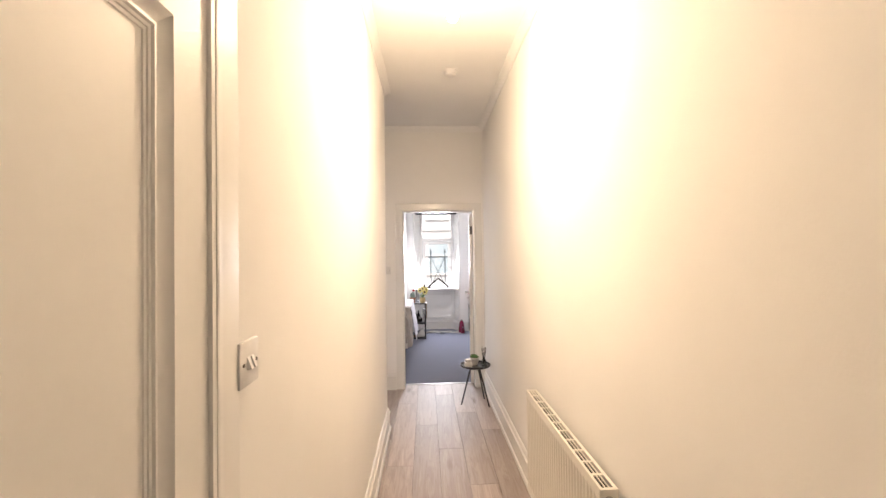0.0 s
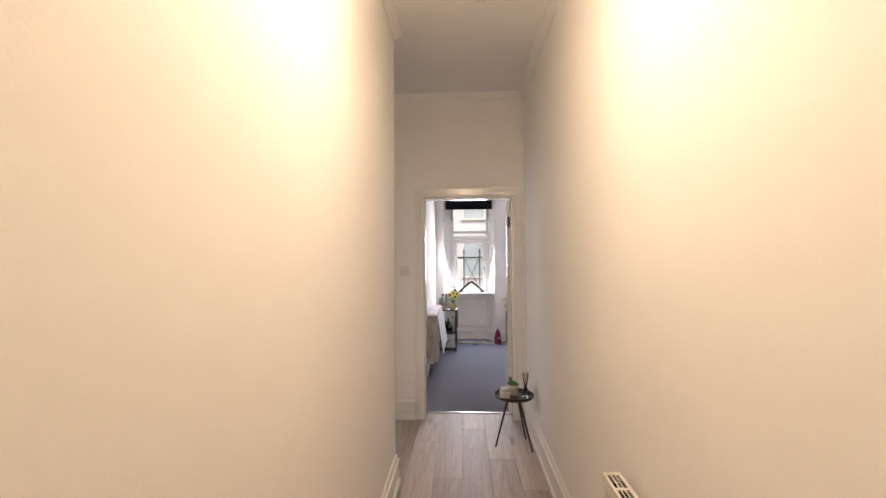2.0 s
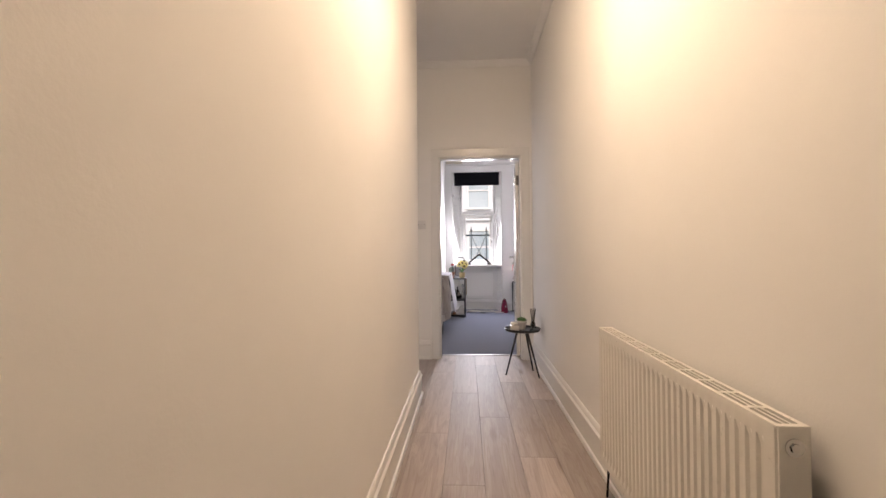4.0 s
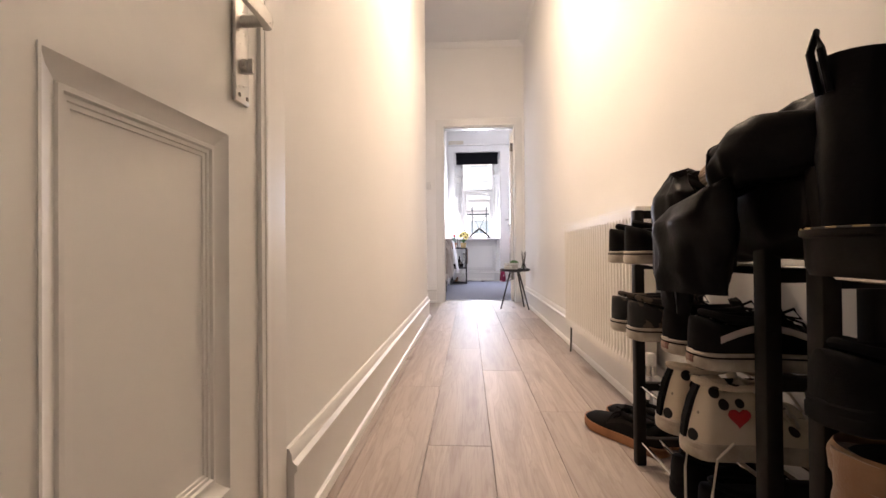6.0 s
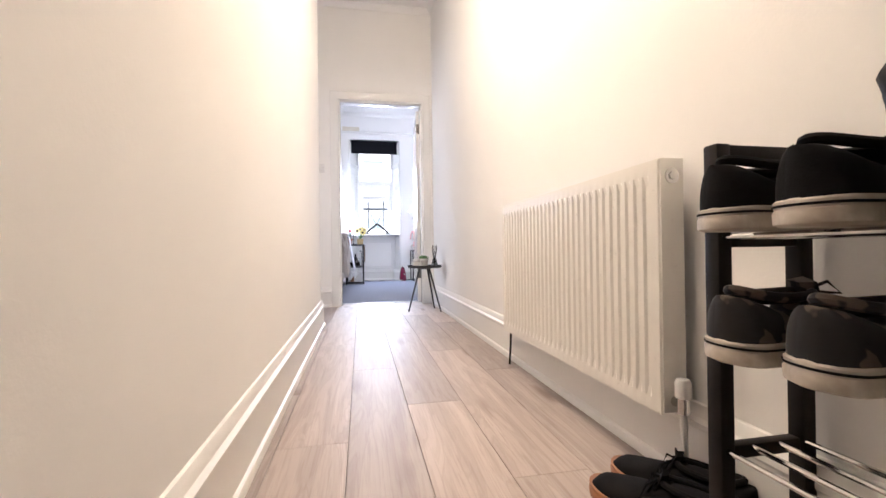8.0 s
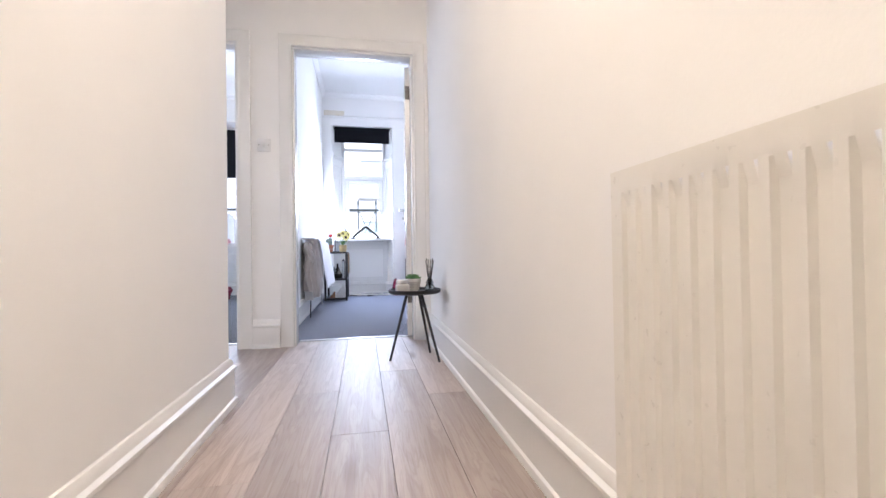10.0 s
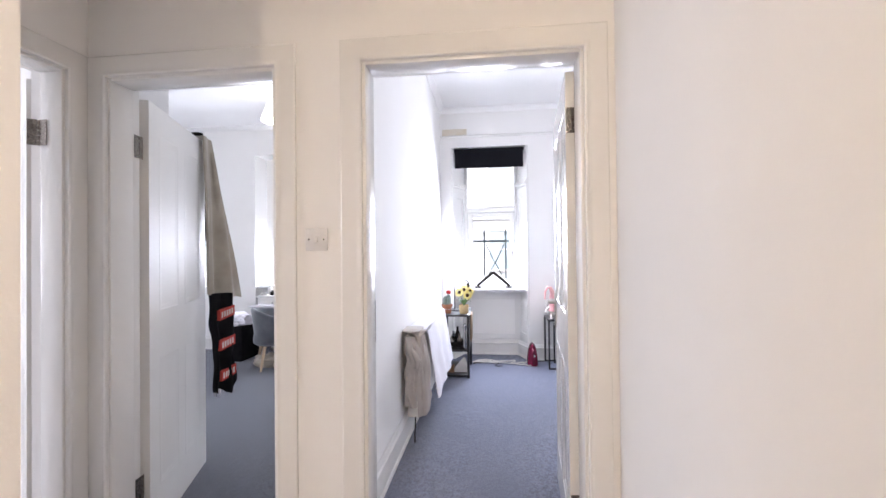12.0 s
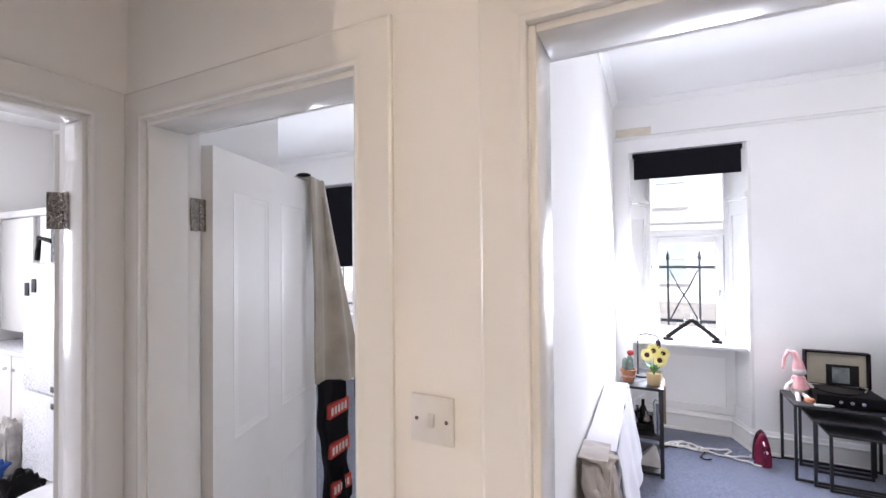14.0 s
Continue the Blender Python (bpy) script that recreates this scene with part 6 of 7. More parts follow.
part("tan_piece", bm, TAN, w, smooth=False)

# iron, cables
iron = thing("iron", (0.705, 8.36, 0.004), "burgundy steam iron standing upright on its heel", "iron")
bm = fresh()
rings = []
for i in range(11):
    f = i / 10
    z = 0.24 * f
    wd = 0.058 * math.sqrt(max(0.012, 1 - f ** 2.2))
    dp = 0.055 * (1 - 0.55 * f)
    rings.append([(wd * math.cos(t), dp * math.sin(t), z) for t in (2 * math.pi * k / 20 for k in range(20))])
loft(bm, rings)
part("body", bm, BURGUNDY, iron)
bm = fresh()
outl = [(0.060 * math.sqrt(max(0.004, 1 - f ** 2.2)), 0.012 + 0.24 * f) for f in (k / 12 for k in range(13))]
poly = [(-x, z) for x, z in outl] + [(x, z) for x, z in outl[::-1]]
loft(bm, [[(x, 0.050, z) for x, z in poly], [(x, 0.058, z) for x, z in poly]])
part("sole_plate", bm, STEEL, iron)
bm = fresh()
tube(bm, [(0, -0.04, 0.19), (0, -0.085, 0.17), (0, -0.09, 0.09), (0, -0.05, 0.035)], 0.013, 12)
part("handle", bm, BURGUNDY, iron)
bm = fresh()
ball(bm, (0.012, -0.052, 0.115), (0.014, 0.008, 0.014), 12, 8)
part("dial", bm, PLASTIC, iron)


def wandering(name, start, mat, r, points, label, seed, span):
    rg = random.Random(seed)
    pts = []
    for k in range(points):
        f = k / (points - 1)
        pts.append((start[0] + span[0] * f + 0.07 * math.sin(f * span[2] + seed) + rg.uniform(-0.01, 0.01), start[1] + span[1] * f + 0.055 * math.cos(f * span[2] * 0.8 + seed) + rg.uniform(-0.008, 0.008), 0.004 + r + 0.006 * (1 + math.sin(k * 1.7))))
    cu = bpy.data.curves.new("cable", "CURVE")
    cu.dimensions, cu.bevel_depth, cu.bevel_resolution, cu.resolution_u = "3D", r, 2, 4
    sp = cu.splines.new("NURBS")
    sp.points.add(len(pts) - 1)
    for q, p in zip(sp.points, pts):
        q.co = (*p, 1)
    sp.use_endpoint_u, sp.order_u = True, 4
    cu.materials.append(mat)
    ob = new(name, cu)
    return tagged(ob, label, "cable")


wandering("power_cable", (0.06, 8.45, 0), CORD, 0.008, 40, "white mains cable coiled loosely on the carpet", 1, (0.20, 0.04, 26))
wandering("power_cable", (0.28, 8.45, 0), CORD, 0.008, 34, "white mains cable trailing over the carpet", 2, (0.42, -0.02, 15))
wandering("power_cable", (0.05, 8.38, 0), CORD, 0.007, 20, "white mains cable trailing over the carpet", 5, (0.60, -0.08, 4))
wandering("lamp_cable", (0.05, 8.42, 0), BLACKPLAST, 0.005, 24, "thin black cable on the carpet", 3, (0.35, -0.12, 9))
wandering("lamp_cable", (0.72, 8.48, 0), BLACKPLAST, 0.005, 12, "thin black cable along the skirting", 4, (0.3, 0.03, 3))

# nest of tables with the record player
def nest_table(x0, x1, y0, y1, h, label):
    t = thing("nest_table", ((x0 + x1) / 2, (y0 + y1) / 2, 0.004), label, "table", "nest of tables", detached=True)
    boxes("tabletop", BLACKMETAL, t, (x0, x1, y0, y1, h - 0.018, h), bevel=0.003)
    for x in (x0, x1 - 0.018):
        for y in (y0, y1 - 0.018):
            boxes("leg", BLACKMETAL, t, (x, x + 0.018, y, y + 0.018, 0.004, h - 0.0185), bevel=0.002)
    for y in (y0, y1 - 0.018):
        boxes("foot_rail", BLACKMETAL, t, (x0 + 0.0185, x1 - 0.0185, y, y + 0.018, 0.006, 0.022), bevel=0.002)
    return t


nest_table(0.86, 1.46, 8.18, 8.56, 0.55, "tall black metal nest table")
nest_table(0.955, 1.40, 8.13, 8.48, 0.47, "middle black metal nest table")
nest_table(1.03, 1.36, 8.09, 8.40, 0.40, "small black metal nest table")
rp = thing("record_player", (1.19, 8.36, 0.55), "black suitcase record player with its cream-lined lid open", "record player")
bm = fresh()
box(bm, -0.19, 0.19, -0.14, 0.14, 0.0, 0.085, bevel=0.008)
part("case", bm, LEATHER, rp)
bm = fresh()
lathe(bm, [(0.115, 0.0855), (0.118, 0.090), (0.118, 0.096), (0.012, 0.097)], (-0.04, 0, 0), 36)
part("platter", bm, BLACKPLAST, rp)
bm = fresh()
tube(bm, [(0.13, 0.09, 0.10), (0.13, 0.0, 0.108), (0.09, -0.07, 0.104)], 0.006, 8)
lathe(bm, [(0.018, 0.086), (0.018, 0.105), (0.008, 0.108)], (0.13, 0.09, 0), 16)
part("tone_arm", bm, CHROME, rp)
for kx in (-0.06, 0.0, 0.06):
    bm = fresh()
    tube(bm, [(kx, -0.139, 0.045), (kx, -0.154, 0.045)], 0.012, 14)
    part("knob", bm, CHROME, rp)
lid = boxes("lid", LEATHER, rp, (-0.19, 0.19, 0.150, 0.166, 0.088, 0.345), (-0.19, -0.178, 0.105, 0.150, 0.088, 0.345), (0.178, 0.19, 0.105, 0.150, 0.088, 0.345), (-0.178, 0.178, 0.105, 0.150, 0.333, 0.345))
boxes("lid_lining", CREAMCARD, lid, (-0.176, 0.176, 0.146, 0.1495, 0.094, 0.331))
# Dark panel and a smaller mottled pale one, set flat inside the lid.
boxes("lid_dark_panel", BLACKPLAST, lid, (-0.055, 0.135, 0.142, 0.1455, 0.094, 0.245))
boxes("lid_pale_panel", surface("mottled_pale_panel", (0.30, 0.34, 0.33), 0.5, scale=12, other=(0.10, 0.12, 0.12)), lid, (-0.02, 0.080, 0.1385, 0.1415, 0.110, 0.225))
toy = thing("plush_toy", (0.945, 8.40, 0.55), "pink and white plush doll in a tall hat", "soft toy")
bm = fresh()
ball(bm, (0, 0, 0.06), (0.05, 0.042, 0.06), 16, 10, 0.15)
ball(bm, (0.005, -0.005, 0.195), (0.042, 0.040, 0.036), 16, 10, 0.1)
for sx in (-1, 1):
    tube(bm, [(sx * 0.03, -0.01, 0.12), (sx * 0.07, -0.02, 0.09), (sx * 0.085, -0.03, 0.05)], 0.015, 10)
    tube(bm, [(sx * 0.02, -0.03, 0.03), (sx * 0.03, -0.10, 0.02), (sx * 0.03, -0.12, -0.02)], 0.016, 10)
part("body", bm, PLUSHWHITE, toy)
bm = fresh()
lathe(bm, [(0.062, 0.07), (0.052, 0.10), (0.040, 0.155), (0.02, 0.165)], seg=18)
part("dress", bm, PINK, toy)
bm = fresh()
tube(bm, [(0.0, 0, 0.215), (-0.005, 0, 0.27), (-0.025, 0.005, 0.33), (-0.06, 0.01, 0.34), (-0.085, 0.01, 0.28), (-0.09, 0.01, 0.20)], [0.040, 0.030, 0.020, 0.015, 0.012, 0.010], 12)
part("hat", bm, PINK, toy)
bm = fresh()
lathe(bm, [(0.03, 0), (0.036, 0.012), (0.030, 0.03), (0.004, 0.032)], (0.975, 8.27, 0.55), 18)
solid("brown_dish", bm, TERRA, "small brown dish on the nest table", "dish")
bm = fresh()
for k in range(3):
    box(bm, 0.985 + 0.01 * k, 1.07 + 0.01 * k, 8.20 - 0.004 * k, 8.255, 0.5502 + 0.005 * k, 0.5545 + 0.005 * k)
solid("papers", bm, CERAMIC, "white papers on the nest table", "papers", smooth=False)
spk = thing("tower_speaker", (1.56, 8.33, 0.004), "tall slim black loudspeaker beside the nest of tables", "loudspeaker", detached=True)
boxes("cabinet", BLACKPLAST, spk, (1.50, 1.66, 8.22, 8.46, 0.024, 1.05), bevel=0.006)
boxes("plinth", BLACKPLAST, spk, (1.48, 1.68, 8.20, 8.48, 0.004, 0.0235), bevel=0.003)
bm = fresh()
cloth(bm, (1.512, 8.2185, 0.30), (0.136, 0, 0), (0, 0, 0.73), 4, 12, lambda s, t: (0, -0.004 * math.sin(math.pi * s), 0), 0.003)
part("grille", bm, CANVAS, spk)

# ---- bedroom things ----
wob = thing("window_2", (-1.9, 9.28, 0.87), "white timber bedroom window", "window", kind="structure", detached=True)
boxes("window_frame", GLOSS, wob, (-2.78, -2.71, 9.27, 9.34, 0.862, 2.658), (-1.27, -1.20, 9.27, 9.34, 0.862, 2.658), (-2.71, -1.27, 9.27, 9.34, 2.60, 2.658), (-2.71, -1.27, 9.27, 9.34, 1.60, 1.66), (-2.71, -1.27, 9.27, 9.34, 0.862, 0.94), (-2.035, -1.965, 9.27, 9.34, 0.94, 1.60), bevel=0.004)
for sp in ((-2.71, -1.27, 9.30, 9.304, 1.66, 2.60), (-2.71, -2.035, 9.30, 9.304, 0.94, 1.60), (-1.965, -1.27, 9.30, 9.304, 0.94, 1.60)):
    p = boxes("pane", GLASS, wob, sp)
    p.visible_shadow = False
setting("window_sill_bedroom", GLOSS, (BW0 + 0.02, BW1 - 0.02, 8.88, 9.268, 0.845, 0.875), label="white bedroom window sill", bevel=0.005, category="window sill")
roller_blind(-2.83, -1.16, 9.185, 2.63, 1.87, "black roller blind half way down the bedroom window")
side = thing("window_3", (-4.22, 9.1, 0.87), "white timber side window of the bedroom", "window", kind="structure", detached=True)
boxes("window_frame", GLOSS, side, (SW0 + 0.001, SW0 + 0.07, 9.10, 9.16, 0.862, 2.638), (SW1 - 0.07, SW1 - 0.001, 9.10, 9.16, 0.862, 2.638), (SW0 + 0.07, SW1 - 0.07, 9.10, 9.16, 2.57, 2.638), (SW0 + 0.07, SW1 - 0.07, 9.10, 9.16, 1.60, 1.66), (SW0 + 0.07, SW1 - 0.07, 9.10, 9.16, 0.862, 0.94), bevel=0.004)
for sp in ((SW0 + 0.07, SW1 - 0.07, 9.13, 9.134, 1.66, 2.57), (SW0 + 0.07, SW1 - 0.07, 9.13, 9.134, 0.94, 1.60)):
    p = boxes("pane", GLASS, side, sp)
    p.visible_shadow = False
roller_blind(SW0 + 0.02, SW1 - 0.02, 8.96, 2.62, 1.52, "black roller blind half way down the side window")


def ceiling_pendant(x, y, label):
    bl = thing("pendant_light", (x, y, 2.66), label, "ceiling light", detached=True)
    bm = fresh()
    lathe(bm, [(0.03, BED_H - 0.04), (0.055, BED_H - 0.03), (0.058, BED_H)], (x, y, 0), 24)
    part("ceiling_rose", bm, PLASTIC, bl)
    bm = fresh()
    tube(bm, [(x, y, 2.89), (x, y, BED_H - 0.03)], 0.005, 8)
    part("flex", bm, PLASTIC, bl)
    bm = fresh()
    lathe(bm, [(0.030, 2.895), (0.072, 2.885), (0.142, 2.70), (0.146, 2.665), (0.141, 2.665), (0.137, 2.70), (0.068, 2.878), (0.03, 2.888)], (x, y, 0), 9, cap=False)
    shade = part("shade", bm, SHADE, bl, "glowing white faceted shade", smooth=False)
    shade.visible_shadow = False


ceiling_pendant(-1.94, 7.56, "white faceted pendant shade on the bedroom ceiling")
# Added pendant, hidden behind the open leaf, to house the extra living room lamp.
ceiling_pendant(1.60, 6.95, "added white faceted pendant shade, out of view on the living room ceiling")

ch = thing("tub_chair", (-2.22, 8.14, 0.004), "grey velvet tub chair with pale wooden legs", "chair", turn=125)
bm = fresh()
rings = []
for i in range(25):
    a = radians(200 + 320 * (i / 24) - 90 + 0)
    a = radians(-70 - 220 * i / 24 + 90 + 20)
    f = abs(i / 24 - 0.5) * 2
    hgt = 0.70 - 0.13 * f ** 2
    ring = []
    for rr, z in ((0.235, 0.30), (0.262, 0.31), (0.305, hgt - 0.03), (0.300, hgt - 0.008), (0.280, hgt), (0.255, hgt - 0.012), (0.245, hgt - 0.05), (0.222, 0.40)):
        ring.append((rr * math.cos(a) * 1.06, -rr * math.sin(a), z))
    rings.append(ring)
loft(bm, rings)
part("backrest", bm, VELVET, ch, angle=60)
bm = fresh()
lathe(bm, [(0.225, 0.27), (0.250, 0.29), (0.255, 0.33), (0.245, 0.40), (0.225, 0.425), (0.01, 0.435)], (0, 0.03, 0), 32)
part("seat", bm, VELVET, ch)
for lx, ly in ((-0.17, -0.17), (0.17, -0.17), (-0.17, 0.20), (0.17, 0.20)):
    bm = fresh()
    tube(bm, [(lx * 0.85, ly * 0.85, 0.285), (lx * 1.18, ly * 1.12, 0.0)], [0.021, 0.012], 12)
    part("leg", bm, BEECH, ch)
bm = fresh()
tube(bm, [(-0.27 + 0.09 * k, -0.27 + 0.05 * math.sin(k), 0.70 + 0.006 * math.sin(k * 2)) for k in range(6)], [0.01, 0.03, 0.034, 0.036, 0.03, 0.01], 12)
for v in bm.verts:
    v.co.z = 0.705 + (v.co.z - 0.70) * 0.5 + 0.012 * noise.noise(v.co * 12)
    v.co.y += 0.02
ob = solid("cotton_shirt", bm, COTTON, "white top thrown over the back of the chair", "clothing", m=pose(-2.22, 8.14, 0.02, 0, 0, 12))
bm = fresh()
ball(bm, (-2.10, 8.22, 0.50), (0.09, 0.12, 0.065), 16, 10, 0.5, 14)
solid("cushion", bm, COTTON, "white soft cushion on the chair seat", "cushion")

DK0, DK1 = -2.72, -1.45
desk = thing("dressing_table", ((DK0 + DK1) / 2, 8.75, 0.004), "white dressing table with small drawers under the window", "dressing table", detached=True)
boxes("tabletop", PLASTIC, desk, (DK0, DK1, 8.50, 8.87, 0.755, 0.775), bevel=0.003)
boxes("drawer_box", PLASTIC, desk, (DK0 + 0.02, DK0 + 0.42, 8.52, 8.86, 0.62, 0.7545), bevel=0.002)
d1 = boxes("drawer_front", PLASTIC, desk, (DK0 + 0.025, DK0 + 0.415, 8.505, 8.519, 0.63, 0.745), bevel=0.003)
bm = fresh()
ball(bm, (DK0 + 0.22, 8.494, 0.688), 0.012, 12, 8)
part("knob", bm, CHROME, d1)
boxes("frieze", PLASTIC, desk, (DK0 + 0.425, DK1 - 0.02, 8.53, 8.548, 0.66, 0.7545), bevel=0.002)
for x in (DK0 + 0.02, DK1 - 0.06):
    for y in (8.53, 8.82):
        boxes("leg", PLASTIC, desk, (x, x + 0.04, y, y + 0.04, 0.004, 0.62 if x < -2 else 0.7545), bevel=0.003)
mr = thing("dressing_mirror", (-2.02, 8.74, 0.776), "arched white triple mirror standing on the dressing table", "mirror")


def mirror_wing(x0, x1, h, swing, name):
    bm = fresh()
    n = 12
    pts = [(x0, 0.0)] + [(x0 + (x1 - x0) * k / n, h + 0.10 * math.sin(math.pi * k / n) ** 0.8) for k in range(n + 1)] + [(x1, 0.0)]
    loft(bm, [[(x, -0.010, z) for x, z in pts], [(x, 0.012, z) for x, z in pts]])
    ob = part(name, bm, PLASTIC, mr)
    bm = fresh()
    w = (x1 - x0)
    q = [(x0 + 0.03, 0.035)] + [(x0 + 0.03 + (w - 0.06) * k / n, h - 0.02 + 0.09 * math.sin(math.pi * k / n) ** 0.8) for k in range(n + 1)] + [(x1 - 0.03, 0.035)]
    loft(bm, [[(x, -0.0135, z) for x, z in q], [(x, -0.0105, z) for x, z in q]])
    part("mirror_glass", bm, MIRROR, ob)
    ob.location = (0, 0, 0)
    ob.rotation_euler = (0, 0, radians(swing))


mirror_wing(-0.22, 0.22, 0.46, 0, "centre_frame")
mirror_wing(-0.40, -0.225, 0.38, 0, "wing_frame")
mirror_wing(0.225, 0.40, 0.38, 0, "wing_frame")
bm = fresh()
box(bm, -2.47, -2.33, 8.66, 8.78, 0.776, 1.14, bevel=0.006)
wp = solid("hair_tool_box", bm, PLASTIC, "tall white box with a dark panel on the dressing table", "box")
boxes("dark_panel", BLACKPLAST, wp, (-2.45, -2.39, 8.6555, 8.6595, 0.80, 1.02))
for k, (bx, by, h, r, mat) in enumerate(((-2.62, 8.68, 0.12, 0.02, CERAMIC), (-2.56, 8.62, 0.06, 0.03, BLACKPLAST), (-2.60, 8.76, 0.18, 0.016, CHROME), (-2.26, 8.60, 0.04, 0.035, BLACKPLAST), (-1.85, 8.60, 0.15, 0.024, CERAMIC), (-1.74, 8.66, 0.10, 0.03, PINK), (-2.67, 8.60, 0.035, 0.04, GREYPOT))):
    bm = fresh()
    lathe(bm, [(r, 0), (r * 1.04, 0.006), (r * 1.04, h * 0.7), (r * 0.55, h * 0.82), (r * 0.55, h), (r * 0.1, h + 0.001)], (bx, by, 0.776), 16)
    solid("cosmetic_bottle", bm, mat, "small cosmetic bottle on the dressing table", "bottle", "cosmetics on the dressing table")
for k, (x, y, rx, ry, rz, mat, lab) in enumerate(((-2.32, 8.10, 0.17, 0.11, 0.075, BEIGE, "crumpled beige clothes under the chair"), (-2.12, 8.30, 0.12, 0.12, 0.13, JERSEY, "black bag on the carpet under the chair"), (-1.78, 8.55, 0.13, 0.10, 0.10, BURGUNDY, "purple-red bundle under the dressing table"), (-1.95, 8.62, 0.12, 0.09, 0.12, PLASTIC, "white carrier bag under the dressing table"))):
    bm = fresh()
    lump(x, y, rz * 0.82, rx, ry, rz, 3.0 + k, bm, 0.5)
    for v in bm.verts:
        v.co.z = max(v.co.z, 0.005)
    solid(("clothes_heap", "bag", "bundle", "carrier_bag")[k], bm, mat, lab, ("clothes", "bag", "bundle", "bag")[k], angle=70)
bx = thing("storage_box", (-2.95, 8.45, 0.004), "black fabric storage box with white clothes on top", "storage box")
bm = fresh()
box(bm, -0.19, 0.19, -0.20, 0.20, 0, 0.42, bevel=0.012)
part("box", bm, JERSEY, bx)
bm = fresh()
lump(0, 0, 0.47, 0.17, 0.17, 0.085, 7.7, bm, 0.6)
ob = solid("white_clothes", bm, COTTON, "crumpled white clothes on the storage box", "clothes", m=pose(-2.95, 8.45, 0.006), angle=70)
switch_plate("light_switch", pose(-2.80, 9.05, 1.45, 0, 0, 90), "small white switch on the window recess", (0.0,)).matrix_basis = pose(BW0, 9.06, 1.42, 0, 0, 90)

# coat and hooded top over the open bedroom door; x runs along the leaf, -y is the side that is seen
LEAFM = pose(MD0 + 0.004, FAR + WALLT + 0.022, 0.012, 0, 0, 109)
coat = thing("coat", (0, 0, 0), "long beige cotton coat hung over the open door", "coat")
coat.matrix_basis = LEAFM
bm = fresh()


def coat_fall(s, t):
    flare = 0.035 + 0.235 * t
    return ((s - 0.15) * flare * 0.7, -0.018 * math.sin(s * 10 + t * 1.5) * (0.25 + t) - 0.14 * t * s ** 1.3 - 0.012 * math.sin(s * 17 + 5 * t) * t, 0.05 * t * (0.5 - s) + 0.01 * noise.noise((s * 4, t * 4, 1)))


cloth(bm, (0.66, -0.038, 2.012), (0.13, 0, 0), (0.02, -0.014, -0.99), 26, 36, coat_fall, 0.010)
part("front", bm, BEIGE, coat, angle=70)
bm = fresh()
cloth(bm, (0.66, -0.040, 2.010), (0.13, 0, 0), (0, 0.082, 0.004), 12, 5, lambda s, t: (0, 0, 0.010 * math.sin(math.pi * t)), 0.008)
part("shoulder", bm, BEIGE, coat, angle=70)
bm = fresh()
cloth(bm, (0.70, 0.042, 2.008), (0.10, 0, 0), (0.06, 0.02, -0.85), 12, 20, lambda s, t: (s * 0.10 * t, 0.015 * math.sin(s * 8), 0), 0.008)
part("back", bm, BEIGE, coat, angle=70)
bm = fresh()
tube(bm, [(0.775, -0.052, 1.93), (0.800, -0.072, 1.70), (0.815, -0.075, 1.45), (0.81, -0.07, 1.42)], [0.016, 0.028, 0.026, 0.01], 10)
for v in bm.verts:
    v.co += Vector((0.006, 0.006, 0)) * noise.noise(v.co * 16)
part("sleeve", bm, BEIGE, coat, angle=70)
bm = fresh()
ball(bm, (0.655, -0.010, 2.018), (0.022, 0.036, 0.010), 12, 6)
part("hook", bm, BLACKPLAST, coat, "black over-door hook")
hood = thing("hooded_top", (0, 0, 0), "black hooded top with red printed patches hung on the open door", "clothing")
hood.matrix_basis = LEAFM
bm = fresh()


def hood_fall(s, t):
    pinch = -0.085 * (1 - t) ** 2.2 + 0.030 * math.sin(t * 7) - 0.05 * t ** 4
    return ((s - 0.5) * pinch + 0.012 * noise.noise((t * 5, s, 3)), -0.012 * math.sin(s * 9 + 3 * t) - 0.014 * noise.noise((s * 3, t * 5, 7)), 0.10 * (s - 0.5) * t + 0.05 * math.sin(s * 5 + 1) * t ** 2)


cloth(bm, (0.640, -0.060, 1.05), (0.135, -0.085, 0), (0.035, -0.02, -0.60), 26, 36, hood_fall, 0.045)
body_h = part("body", bm, JERSEY, hood, angle=70)
for pz, px, tiltx in ((0.93, 0.665, 3), (0.745, 0.675, 2), (0.555, 0.695, 14)):
    for mat, grow, off, nm in ((PATCHRED, 0.0, 0.0, "red_patch"), (PATCHWHITE, -0.011, -0.0022, "print_bar")):
        bm = fresh()
        hw, hh = 0.055 + grow, 0.030 + grow
        run = Vector((0.135, -0.085, 0)).normalized()
        out = Vector((-run.y, run.x, 0)) * -1.0
        mid = Vector((px + 0.045, -0.128, pz))

        def slat(a0, a1, z0, z1, o0, o1):
            loft(bm, [[mid + run * a + out * o + Vector((0, 0, z + a * 0.22)) for a, z in ((a0, z0), (a1, z0), (a1, z1), (a0, z1))] for o in (o0, o1)])
        if nm == "red_patch":
            slat(-hw, hw, -hh, hh, 0.0, 0.046)
        else:
            for k in range(5):
                x0 = -hw + k * hw * 0.42
                slat(x0, x0 + hw * 0.24, -hh + 0.002, hh - 0.002, 0.046, 0.048)
        part(nm, bm, mat, body_h, smooth=False)
bm = fresh()
cloth(bm, (0.70, -0.080, 0.50), (0.10, 0, 0), (0.02, 0, -0.09), 10, 6, lambda s, t: (0, 0.01 * math.sin(s * 8), 0.03 * math.sin(s * 5) * t), 0.012)
part("white_hem", bm, COTTON, hood, angle=70)

